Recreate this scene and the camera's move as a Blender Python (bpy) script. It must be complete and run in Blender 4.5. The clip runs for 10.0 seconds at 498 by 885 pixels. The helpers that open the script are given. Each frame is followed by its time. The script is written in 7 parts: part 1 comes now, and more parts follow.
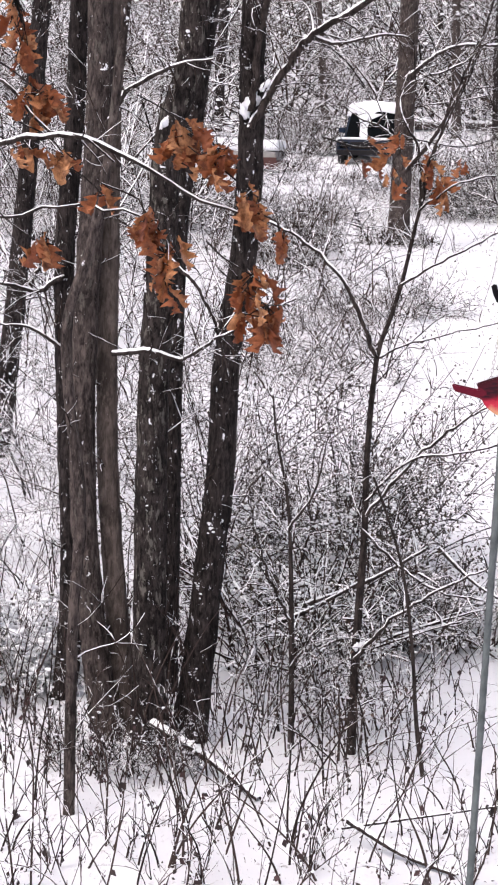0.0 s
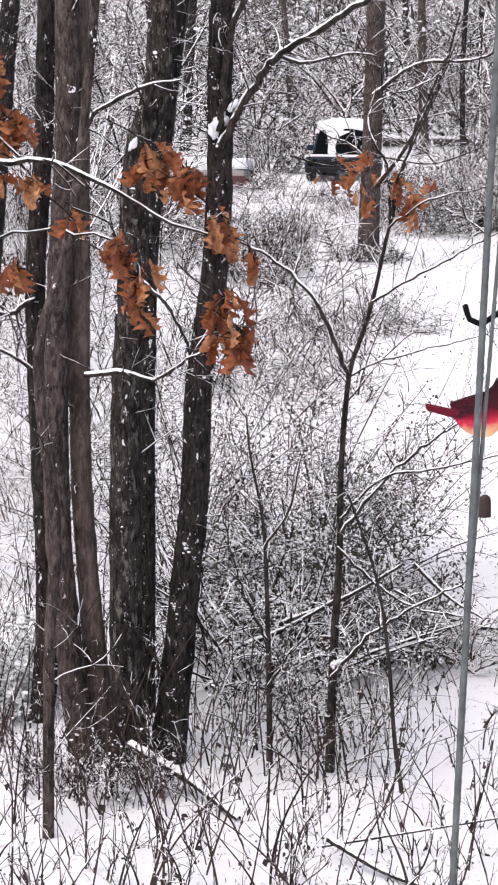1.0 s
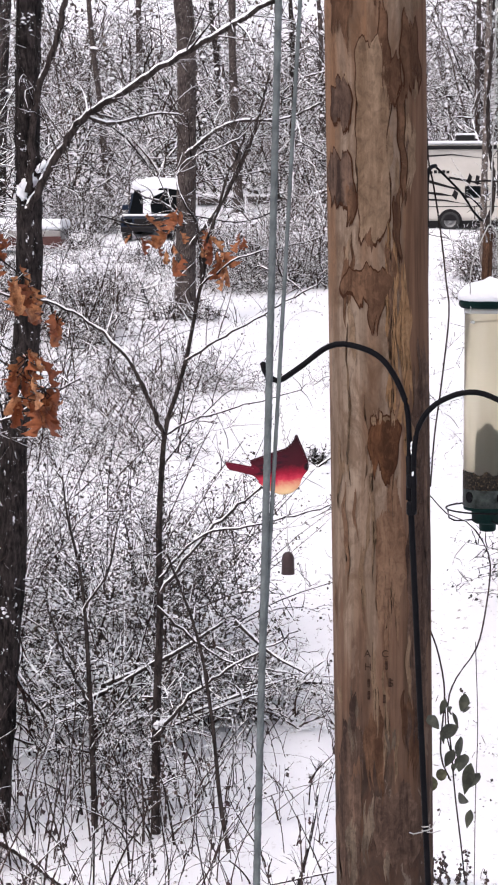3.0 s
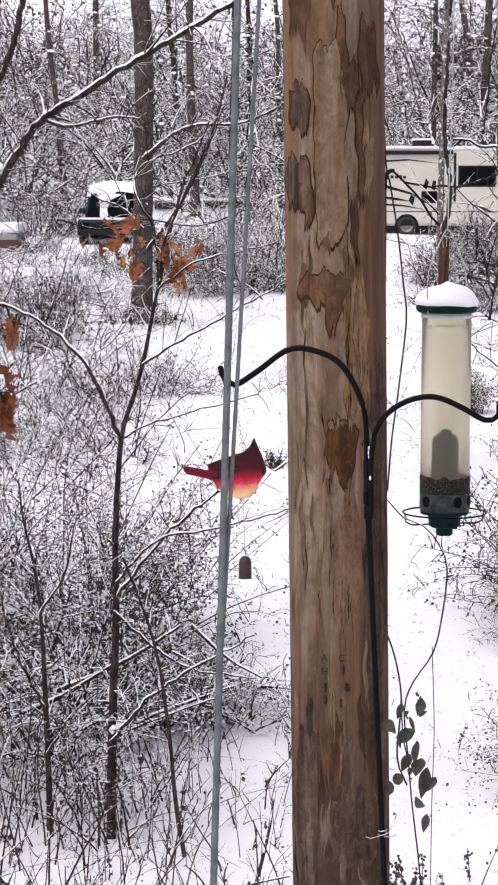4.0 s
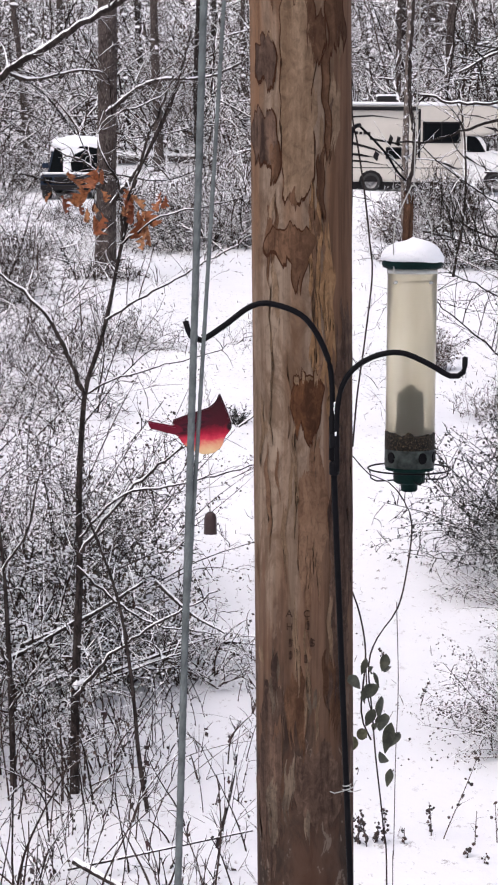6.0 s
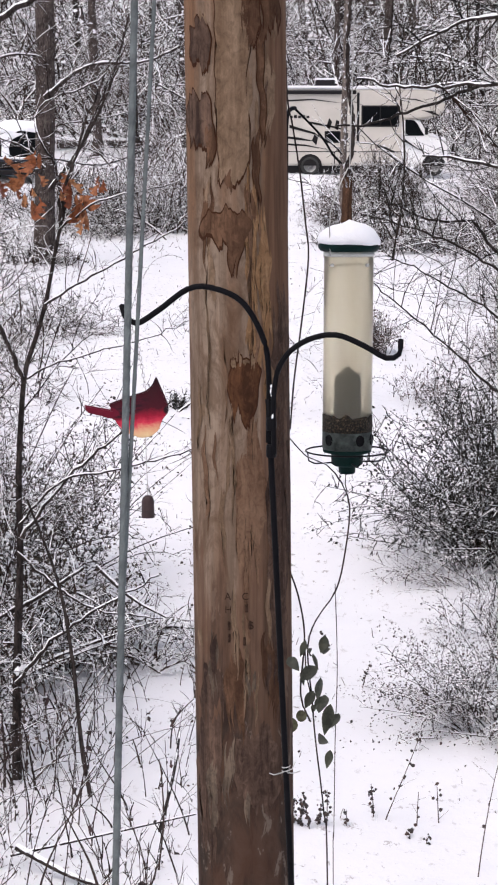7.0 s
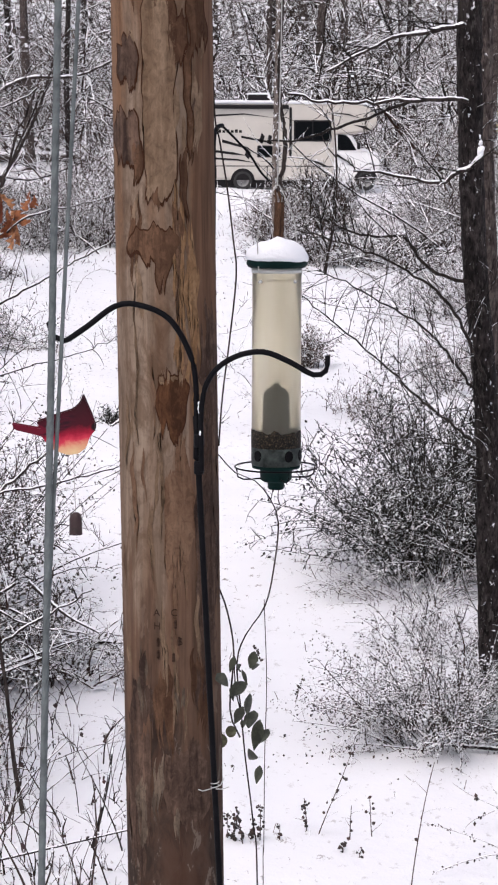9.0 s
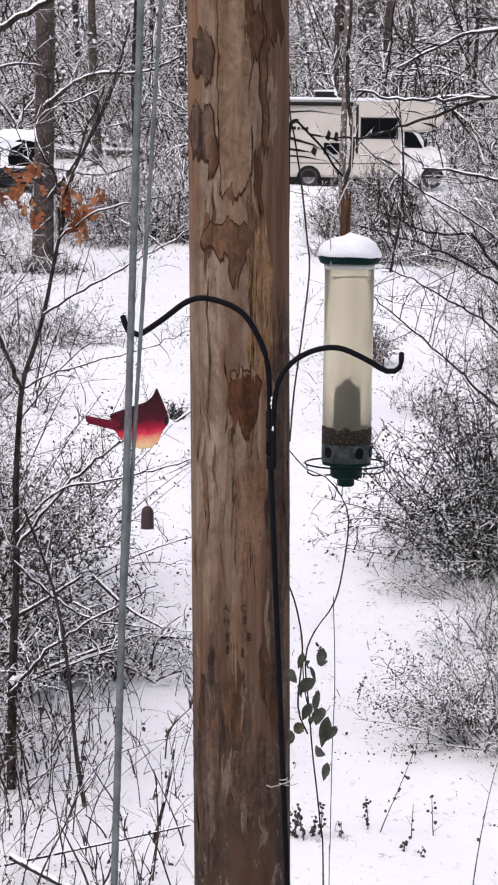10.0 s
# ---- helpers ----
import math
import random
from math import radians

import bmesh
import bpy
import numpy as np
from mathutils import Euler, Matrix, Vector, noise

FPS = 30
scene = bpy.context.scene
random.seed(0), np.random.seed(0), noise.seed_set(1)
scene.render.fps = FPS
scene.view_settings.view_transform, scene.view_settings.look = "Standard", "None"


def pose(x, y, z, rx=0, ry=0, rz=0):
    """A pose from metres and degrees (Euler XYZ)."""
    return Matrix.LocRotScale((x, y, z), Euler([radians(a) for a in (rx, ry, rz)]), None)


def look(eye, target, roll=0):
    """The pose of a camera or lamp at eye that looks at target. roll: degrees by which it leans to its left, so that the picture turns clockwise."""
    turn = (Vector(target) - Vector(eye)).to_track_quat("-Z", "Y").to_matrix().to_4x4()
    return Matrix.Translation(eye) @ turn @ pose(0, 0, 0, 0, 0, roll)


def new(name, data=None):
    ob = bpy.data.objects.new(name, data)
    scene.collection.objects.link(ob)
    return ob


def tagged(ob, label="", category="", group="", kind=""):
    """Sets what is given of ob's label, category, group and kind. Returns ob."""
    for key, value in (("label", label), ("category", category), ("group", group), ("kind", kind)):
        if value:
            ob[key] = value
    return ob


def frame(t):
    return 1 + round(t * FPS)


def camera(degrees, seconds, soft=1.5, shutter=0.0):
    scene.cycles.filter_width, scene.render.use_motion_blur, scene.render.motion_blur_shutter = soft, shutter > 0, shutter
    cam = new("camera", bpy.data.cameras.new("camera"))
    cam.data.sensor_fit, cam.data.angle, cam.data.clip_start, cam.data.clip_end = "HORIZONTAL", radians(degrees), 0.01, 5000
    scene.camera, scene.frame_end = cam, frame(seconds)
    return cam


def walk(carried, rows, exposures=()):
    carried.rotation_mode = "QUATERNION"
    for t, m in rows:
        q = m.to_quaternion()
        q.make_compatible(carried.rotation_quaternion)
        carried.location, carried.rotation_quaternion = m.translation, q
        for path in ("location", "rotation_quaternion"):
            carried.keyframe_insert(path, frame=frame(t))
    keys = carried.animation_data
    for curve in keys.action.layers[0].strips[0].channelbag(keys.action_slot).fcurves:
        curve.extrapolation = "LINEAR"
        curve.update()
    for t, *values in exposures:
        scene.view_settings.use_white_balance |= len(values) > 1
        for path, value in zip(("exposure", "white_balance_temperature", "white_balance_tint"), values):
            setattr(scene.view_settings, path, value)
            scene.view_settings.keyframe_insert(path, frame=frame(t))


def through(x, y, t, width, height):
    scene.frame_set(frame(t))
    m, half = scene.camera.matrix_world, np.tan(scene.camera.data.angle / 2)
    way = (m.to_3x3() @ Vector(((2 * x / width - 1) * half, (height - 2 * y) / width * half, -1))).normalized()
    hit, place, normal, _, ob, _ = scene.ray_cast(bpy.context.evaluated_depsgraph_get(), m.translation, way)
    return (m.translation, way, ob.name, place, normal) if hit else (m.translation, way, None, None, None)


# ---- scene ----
cam = camera(14.36, 10.0, soft=2.1)
PATH = [
    (0.0, pose(-0.0340, -0.0339, 3.9921, 81.471, -1.443, 9.964)),
    (0.5, pose(-0.0383, -0.0500, 3.9929, 81.627, -1.073, 9.365)),
    (1.0, pose(-0.0353, -0.0418, 4.0026, 82.002, -0.619, 9.061)),
    (1.5, pose(-0.0152, -0.0237, 3.9999, 82.532, -0.193, 8.069)),
    (2.0, pose(0.0042, -0.0137, 4.0005, 82.988, 0.138, 6.547)),
    (2.5, pose(0.0069, -0.0091, 4.0007, 83.403, 0.216, 4.919)),
    (3.0, pose(0.0039, -0.0083, 4.0034, 83.709, 0.224, 3.802)),
    (3.2, pose(0.0014, -0.0043, 4.0046, 83.806, 0.144, 3.386)),
    (4.3, pose(0.0020, -0.0020, 4.0009, 83.825, -0.090, 2.389)),
    (4.5, pose(0.0000, 0.0000, 4.0000, 83.701, -0.137, 2.257)),
    (5.0, pose(0.0004, -0.0021, 4.0002, 83.392, -0.159, 2.078)),
    (6.3, pose(-0.0030, 0.0070, 4.0000, 82.365, -0.300, 1.074)),
    (6.5, pose(-0.0021, 0.0068, 3.9998, 82.276, -0.270, 0.684)),
    (7.0, pose(0.0056, 0.0025, 3.9978, 82.119, -0.114, -0.218)),
    (7.5, pose(0.0089, 0.0031, 3.9984, 82.100, 0.000, -1.081)),
    (8.0, pose(0.0129, 0.0029, 4.0005, 82.198, 0.048, -1.839)),
    (8.5, pose(0.0126, -0.0014, 4.0030, 82.379, -0.067, -2.235)),
    (9.0, pose(0.0172, -0.0069, 4.0042, 82.526, -0.194, -2.137)),
    (9.5, pose(0.0125, -0.0071, 4.0040, 82.561, -0.357, -1.498)),
    (10.0, pose(-0.0012, 0.0015, 4.0004, 82.426, -0.590, -0.259)),
]
walk(cam, PATH, [(0.0, 0.22, 6120, 14.0), (1.5, 0.25, 6100, 14.0), (3.2, 0.15, 6020, 13.0), (5.0, 0.06, 6000, 12.8), (8.5, -0.04, 6000, 12.8), (10.0, -0.02, 6000, 12.8)])

# ---- overcast winter daylight ----
world = bpy.data.worlds.new("overcast_sky")
scene.world = world
world.use_nodes = True
wn = world.node_tree
sky = wn.nodes.new("ShaderNodeTexSky")
sky.sky_type, sky.sun_disc = "NISHITA", False
sky.sun_elevation, sky.sun_rotation = radians(61), radians(216)
sky.air_density, sky.dust_density, sky.ozone_density = 0.6, 9.0, 0.3
wn.links.new(sky.outputs[0], wn.nodes["Background"].inputs[0])
wn.nodes["Background"].inputs[1].default_value = 0.15
sun = new("sun", bpy.data.lights.new("sun", "SUN"))
sun.data.energy, sun.data.angle, sun.data.color = 1.31, radians(120), (1.0, 0.97, 0.93)
sun.matrix_world = look((-4.6, -2.4, 16.5), (0, 4, 2))


# ---- materials ----
def material(name):
    m = bpy.data.materials.new(name)
    m.use_nodes = True
    t = m.node_tree
    return m, t, t.nodes["Principled BSDF"]


def coords(t, scale=(1, 1, 1), world_space=True):
    """Stretched coordinates in metres, of the world or of the thing."""
    m = t.nodes.new("ShaderNodeMapping")
    m.inputs["Scale"].default_value = scale
    if world_space:
        g = t.nodes.new("ShaderNodeNewGeometry")
        t.links.new(g.outputs["Position"], m.inputs["Vector"])
    else:
        g = t.nodes.new("ShaderNodeTexCoord")
        t.links.new(g.outputs["Object"], m.inputs["Vector"])
    return m.outputs[0]


def noise_of(t, vec, scale, detail=4.0, rough=0.6, distort=0.0):
    n = t.nodes.new("ShaderNodeTexNoise")
    n.inputs["Scale"].default_value, n.inputs["Detail"].default_value = scale, detail
    n.inputs["Roughness"].default_value, n.inputs["Distortion"].default_value = rough, distort
    t.links.new(vec, n.inputs["Vector"])
    return n.outputs["Fac"]


def ramp(t, fac, stops):
    r = t.nodes.new("ShaderNodeValToRGB")
    while len(r.color_ramp.elements) < len(stops):
        r.color_ramp.elements.new(0.5)
    for e, (p, c) in zip(r.color_ramp.elements, stops):
        e.position = p
        e.color = (c, c, c, 1) if isinstance(c, (int, float)) else (*c, 1)
    t.links.new(fac, r.inputs[0])
    return r.outputs[0]


def blend(t, fac, a, b, how="MIX"):
    m = t.nodes.new("ShaderNodeMix")
    m.data_type, m.blend_type = "RGBA", how
    for sock, v in ((m.inputs[0], fac), (m.inputs[6], a), (m.inputs[7], b)):
        if isinstance(v, (int, float)):
            sock.default_value = v
        elif isinstance(v, tuple):
            sock.default_value = (*v, 1)
        else:
            t.links.new(v, sock)
    return m.outputs[2]


def maths(t, op, a, b=0.0, c=0.0):
    m = t.nodes.new("ShaderNodeMath")
    m.operation = op
    for sock, v in zip(m.inputs, (a, b, c)):
        if isinstance(v, (int, float)):
            sock.default_value = v
        else:
            t.links.new(v, sock)
    return m.outputs[0]


def bump(t, p, height, strength=0.5, distance=0.01):
    b = t.nodes.new("ShaderNodeBump")
    b.inputs["Strength"].default_value, b.inputs["Distance"].default_value = strength, distance
    t.links.new(height, b.inputs["Height"])
    t.links.new(b.outputs[0], p.inputs["Normal"])


def normal_part(t, axis):
    g = t.nodes.new("ShaderNodeNewGeometry")
    s = t.nodes.new("ShaderNodeSeparateXYZ")
    t.links.new(g.outputs["Normal"], s.inputs[0])
    return s.outputs[axis]


SNOW = (0.84, 0.85, 0.87)
LAIN_SNOW = (0.697, 0.704, 0.728)


def snow_material():
    m, t, p = material("snow")
    v = coords(t)
    a, b = noise_of(t, v, 1.2, 5), noise_of(t, v, 38, 5, 0.7)
    t.links.new(blend(t, ramp(t, a, [(0.3, 0.0), (0.75, 1.0)]), (0.78, 0.79, 0.815), SNOW), p.inputs["Base Color"])
    p.inputs["Roughness"].default_value = 0.65
    p.inputs["Subsurface Weight"].default_value = 0.0
    bump(t, p, blend(t, 0.35, a, b), 0.5, 0.04)
    return m


def ground_material():
    """Snow that thins over litter in small uneven spots, with half-buried grass."""
    m, t, p = material("snow_ground")
    v = coords(t)
    vs = coords(t, (1, 0.55, 1))
    a, b, c = noise_of(t, v, 0.35, 4), noise_of(t, v, 9, 6, 0.7), noise_of(t, vs, 26, 5, 0.75)
    spots = ramp(t, noise_of(t, vs, 13, 7, 0.78), [(0.585, 0.0), (0.63, 1.0)])
    where = ramp(t, a, [(0.38, 0.1), (0.62, 1.0)])
    fac = maths(t, "MULTIPLY", spots, maths(t, "MULTIPLY", where, 0.9))
    litter = blend(t, noise_of(t, v, 60, 3), (0.07, 0.055, 0.045), (0.17, 0.14, 0.115))
    white = blend(t, ramp(t, noise_of(t, v, 0.9, 5), [(0.3, 0.0), (0.7, 1.0)]), (0.652, 0.66, 0.687), LAIN_SNOW)
    t.links.new(blend(t, fac, white, litter), p.inputs["Base Color"])
    p.inputs["Roughness"].default_value = 0.7
    bump(t, p, blend(t, 0.15, noise_of(t, v, 4, 4), c), 0.4, 0.05)
    return m


def bark_material(name, dark, light, snow=0.5, stuck=0.66, grain=(52, 52, 13), moss=0.0):
    """Furrowed bark. Snow lies on what faces up and sticks in patches; snow: least upward slope, stuck: how rare the patches are."""
    m, t, p = material(name)
    v, vg = coords(t), coords(t, grain)
    g, big = noise_of(t, vg, 1.0, 6, 0.65, 0.4), noise_of(t, v, 3.5, 4)
    col = blend(t, ramp(t, g, [(0.38, 0.0), (0.62, 1.0)]), dark, light)
    col = blend(t, ramp(t, big, [(0.46, 0.0), (0.64, 0.65)]), col, tuple(0.55 * a for a in dark))
    col = blend(t, ramp(t, noise_of(t, coords(t, (26, 26, 11)), 1.0, 5, 0.7), [(0.52, 0.0), (0.66, 0.6)]), col, tuple(min(1.5 * a, 1) for a in light))
    if moss:
        col = blend(t, ramp(t, noise_of(t, coords(t, (24, 24, 9)), 1.0, 6, 0.7), [(0.56, 0.0), (0.61, moss)]), col, (0.17, 0.16, 0.14))
    n = noise_of(t, v, 22, 4, 0.7)
    up = maths(t, "ADD", normal_part(t, 2), maths(t, "MULTIPLY", maths(t, "SUBTRACT", n, 0.5), 1.3))
    on = ramp(t, up, [(snow, 0.0), (min(snow + 0.12, 1.0), 1.0)])
    lee = maths(t, "MULTIPLY", maths(t, "SUBTRACT", 0.25, normal_part(t, 1)), 0.06)
    patch = ramp(t, maths(t, "ADD", noise_of(t, coords(t, (26, 26, 14)), 1.0, 6, 0.75), lee), [(stuck, 0.0), (min(stuck + 0.02, 1.0), 1.0)])
    fac = maths(t, "MAXIMUM", on, patch)
    t.links.new(blend(t, fac, col, SNOW), p.inputs["Base Color"])
    p.inputs["Roughness"].default_value = 0.85
    p.inputs["Specular IOR Level"].default_value = 0.08
    bump(t, p, blend(t, fac, g, n), 1.0, 0.02)
    return m


def twig_material(name, dark, light, snow=0.35, drift=9):
    m, t, p = material(name)
    v = coords(t)
    g = t.nodes.new("ShaderNodeNewGeometry")
    col = blend(t, g.outputs["Random Per Island"], dark, light)
    n = noise_of(t, v, drift, 3, 0.6)
    up = maths(t, "ADD", normal_part(t, 2), maths(t, "MULTIPLY", maths(t, "SUBTRACT", n, 0.5), 2.2))
    fac = ramp(t, up, [(snow, 0.0), (min(snow + 0.15, 1.0), 1.0)])
    t.links.new(blend(t, fac, col, SNOW), p.inputs["Base Color"])
    p.inputs["Roughness"].default_value = 0.85
    p.inputs["Specular IOR Level"].default_value = 0.05
    return m


def plain(name, colour, rough=0.5, metal=0.0, vary=0.12, scale=14.0, relief=0.15, gloss=0.5):
    m, t, p = material(name)
    v = coords(t)
    n, f = noise_of(t, v, scale, 5), noise_of(t, v, scale * 9, 4, 0.7)
    lo = tuple(c * (1 - vary) for c in colour)
    hi = tuple(min(c * (1 + vary), 1) for c in colour)
    t.links.new(blend(t, ramp(t, n, [(0.3, 0.0), (0.7, 1.0)]), lo, hi), p.inputs["Base Color"])
    r = ramp(t, f, [(0.3, max(rough - 0.1, 0.02)), (0.7, min(rough + 0.12, 1.0))])
    t.links.new(r, p.inputs["Roughness"])
    p.inputs["Metallic"].default_value = metal
    p.inputs["Specular IOR Level"].default_value = gloss
    bump(t, p, f, relief, 0.003)
    return m


def leaf_material(name, a, b, c, through=0.25, apart=False):
    m, t, p = material(name)
    g = t.nodes.new("ShaderNodeNewGeometry")
    v = coords(t)
    pick = t.nodes.new("ShaderNodeObjectInfo").outputs["Random"] if apart else g.outputs["Random Per Island"]
    col = ramp(t, pick, [(0.0, a), (0.5, b), (1.0, c)])
    col = blend(t, ramp(t, noise_of(t, v, 32, 5, 0.7), [(0.4, 0.0), (0.62, 0.85)]), col, tuple(x * 0.4 for x in a))
    t.links.new(col, p.inputs["Base Color"])
    p.inputs["Roughness"].default_value = 0.6
    tr = t.nodes.new("ShaderNodeBsdfTranslucent")
    t.links.new(col, tr.inputs[0])
    mx = t.nodes.new("ShaderNodeMixShader")
    mx.inputs[0].default_value = through
    out = t.nodes["Material Output"]
    t.links.new(p.outputs[0], mx.inputs[1])
    t.links.new(tr.outputs[0], mx.inputs[2])
    t.links.new(mx.outputs[0], out.inputs[0])
    bump(t, p, noise_of(t, v, 90, 3), 0.4, 0.004)
    return m


def pole_material():
    """Weathered peeled pole: grey-tan sapwood in long streaks, brown islands of inner bark, fine checks, a dark damp
    foot, shade painted brown down the right side.
    """
    m, t, p = material("peeled_pole_wood")
    v = coords(t)
    fine = noise_of(t, coords(t, (150, 150, 4)), 1.0, 5, 0.7, 0.3)
    streak = noise_of(t, coords(t, (38, 38, 1.8)), 1.0, 5, 0.65, 0.35)
    isl = noise_of(t, coords(t, (17, 17, 3.2)), 1.0, 5, 0.6, 0.9)
    warm = noise_of(t, coords(t, (11, 11, 1.0)), 1.0, 3)
    col = ramp(t, streak, [(0.30, (0.108, 0.076, 0.053)), (0.42, (0.136, 0.097, 0.068)), (0.53, (0.172, 0.127, 0.092)), (0.68, (0.235, 0.18, 0.133))])
    col = blend(t, ramp(t, warm, [(0.47, 0.0), (0.6, 0.7)]), col, (0.15, 0.073, 0.034))
    col = blend(t, ramp(t, isl, [(0.53, 0.0), (0.6, 0.5)]), col, (0.085, 0.053, 0.034))
    col = blend(t, ramp(t, fine, [(0.24, 0.2), (0.36, 0.0)]), col, (0.06, 0.041, 0.029))
    mott = noise_of(t, coords(t, (13, 13, 5)), 1.0, 6, 0.68, 0.8)
    col = blend(t, ramp(t, mott, [(0.5, 0.0), (0.6, 0.6)]), col, (0.065, 0.036, 0.019))
    spot = noise_of(t, coords(t, (60, 60, 38)), 1.0, 5, 0.7, 0.8)
    col = blend(t, ramp(t, spot, [(0.36, 0.4), (0.5, 0.0)]), col, (0.07, 0.048, 0.034))
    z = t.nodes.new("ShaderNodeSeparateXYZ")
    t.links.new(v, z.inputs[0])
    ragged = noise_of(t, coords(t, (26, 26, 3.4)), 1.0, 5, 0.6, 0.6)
    stain_shade_z = maths(t, "ADD", z.outputs[2], maths(t, "MULTIPLY", maths(t, "SUBTRACT", ragged, 0.5), 1.1))
    # rust-brown wood reaches higher towards the right, shade painted in with it
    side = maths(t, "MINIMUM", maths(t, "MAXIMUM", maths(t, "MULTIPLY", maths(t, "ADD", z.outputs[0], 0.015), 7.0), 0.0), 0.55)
    # past x 0.045 the brown runs full height: that side's shade as colour
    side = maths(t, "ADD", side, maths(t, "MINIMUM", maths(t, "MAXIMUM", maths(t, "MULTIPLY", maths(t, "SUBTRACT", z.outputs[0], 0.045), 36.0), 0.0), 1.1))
    rusty = ramp(t, maths(t, "DIVIDE", maths(t, "SUBTRACT", stain_shade_z, side), 4.0), [(0.73, 0.85), (0.775, 0.7), (0.80, 0.1), (0.9, 0.0)])
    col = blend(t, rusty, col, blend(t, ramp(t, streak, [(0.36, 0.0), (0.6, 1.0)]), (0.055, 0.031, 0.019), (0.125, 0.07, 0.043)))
    damp = ramp(t, maths(t, "DIVIDE", stain_shade_z, 4.0), [(0.66, 0.97), (0.71, 0.92), (0.735, 0.4), (0.80, 0.05)])
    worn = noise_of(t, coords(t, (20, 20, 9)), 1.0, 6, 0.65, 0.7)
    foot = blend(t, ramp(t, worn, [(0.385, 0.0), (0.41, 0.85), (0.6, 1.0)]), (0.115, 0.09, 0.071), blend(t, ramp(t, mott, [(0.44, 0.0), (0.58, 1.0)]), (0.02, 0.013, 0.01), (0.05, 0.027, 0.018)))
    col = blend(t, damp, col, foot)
    t.links.new(col, p.inputs["Base Color"])
    p.inputs["Roughness"].default_value = 0.85
    p.inputs["Specular IOR Level"].default_value = 0.1
    bump(t, p, fine, 0.3, 0.0015)
    return m


def inner_bark_material(name, a, b):
    m, t, p = material(name)
    v = coords(t, (34, 34, 3.5))
    n = noise_of(t, v, 1.0, 6, 0.7, 0.5)
    k = noise_of(t, coords(t, (14, 14, 9)), 1.0, 5, 0.65, 0.5)
    col = blend(t, ramp(t, n, [(0.4, 0.0), (0.6, 1.0)]), a, b)
    col = blend(t, ramp(t, k, [(0.42, 0.6), (0.6, 0.0)]), col, a)
    spot = noise_of(t, coords(t, (70, 70, 46)), 1.0, 5, 0.7, 0.8)
    col = blend(t, ramp(t, spot, [(0.36, 0.45), (0.5, 0.0)]), col, tuple(0.45 * c for c in a))
    t.links.new(blend(t, ramp(t, spot, [(0.54, 0.0), (0.68, 0.35)]), col, tuple(1.25 * c for c in b)), p.inputs["Base Color"])
    p.inputs["Roughness"].default_value = 0.85
    p.inputs["Specular IOR Level"].default_value = 0.08
    bump(t, p, n, 0.4, 0.002)
    return m


def frosted_material():
    m, t, p = material("frosted_feeder_tube")
    n = noise_of(t, coords(t, (20, 20, 4)), 1.0, 4)
    t.links.new(blend(t, ramp(t, n, [(0.3, 0.0), (0.7, 1.0)]), (0.76, 0.72, 0.6), (0.86, 0.83, 0.73)), p.inputs["Base Color"])
    p.inputs["Transmission Weight"].default_value = 0.93
    p.inputs["Specular IOR Level"].default_value = 0.15
    p.inputs["Roughness"].default_value = 0.3
    p.inputs["IOR"].default_value = 1.06
    return m


def glass_material():
    m, t, p = material("dark_window_glass")
    p.inputs["Base Color"].default_value = (0.005, 0.006, 0.007, 1)
    p.inputs["Specular IOR Level"].default_value = 0.08
    t.links.new(ramp(t, noise_of(t, coords(t), 3, 3), [(0.3, 0.05), (0.7, 0.14)]), p.inputs["Roughness"])
    return m


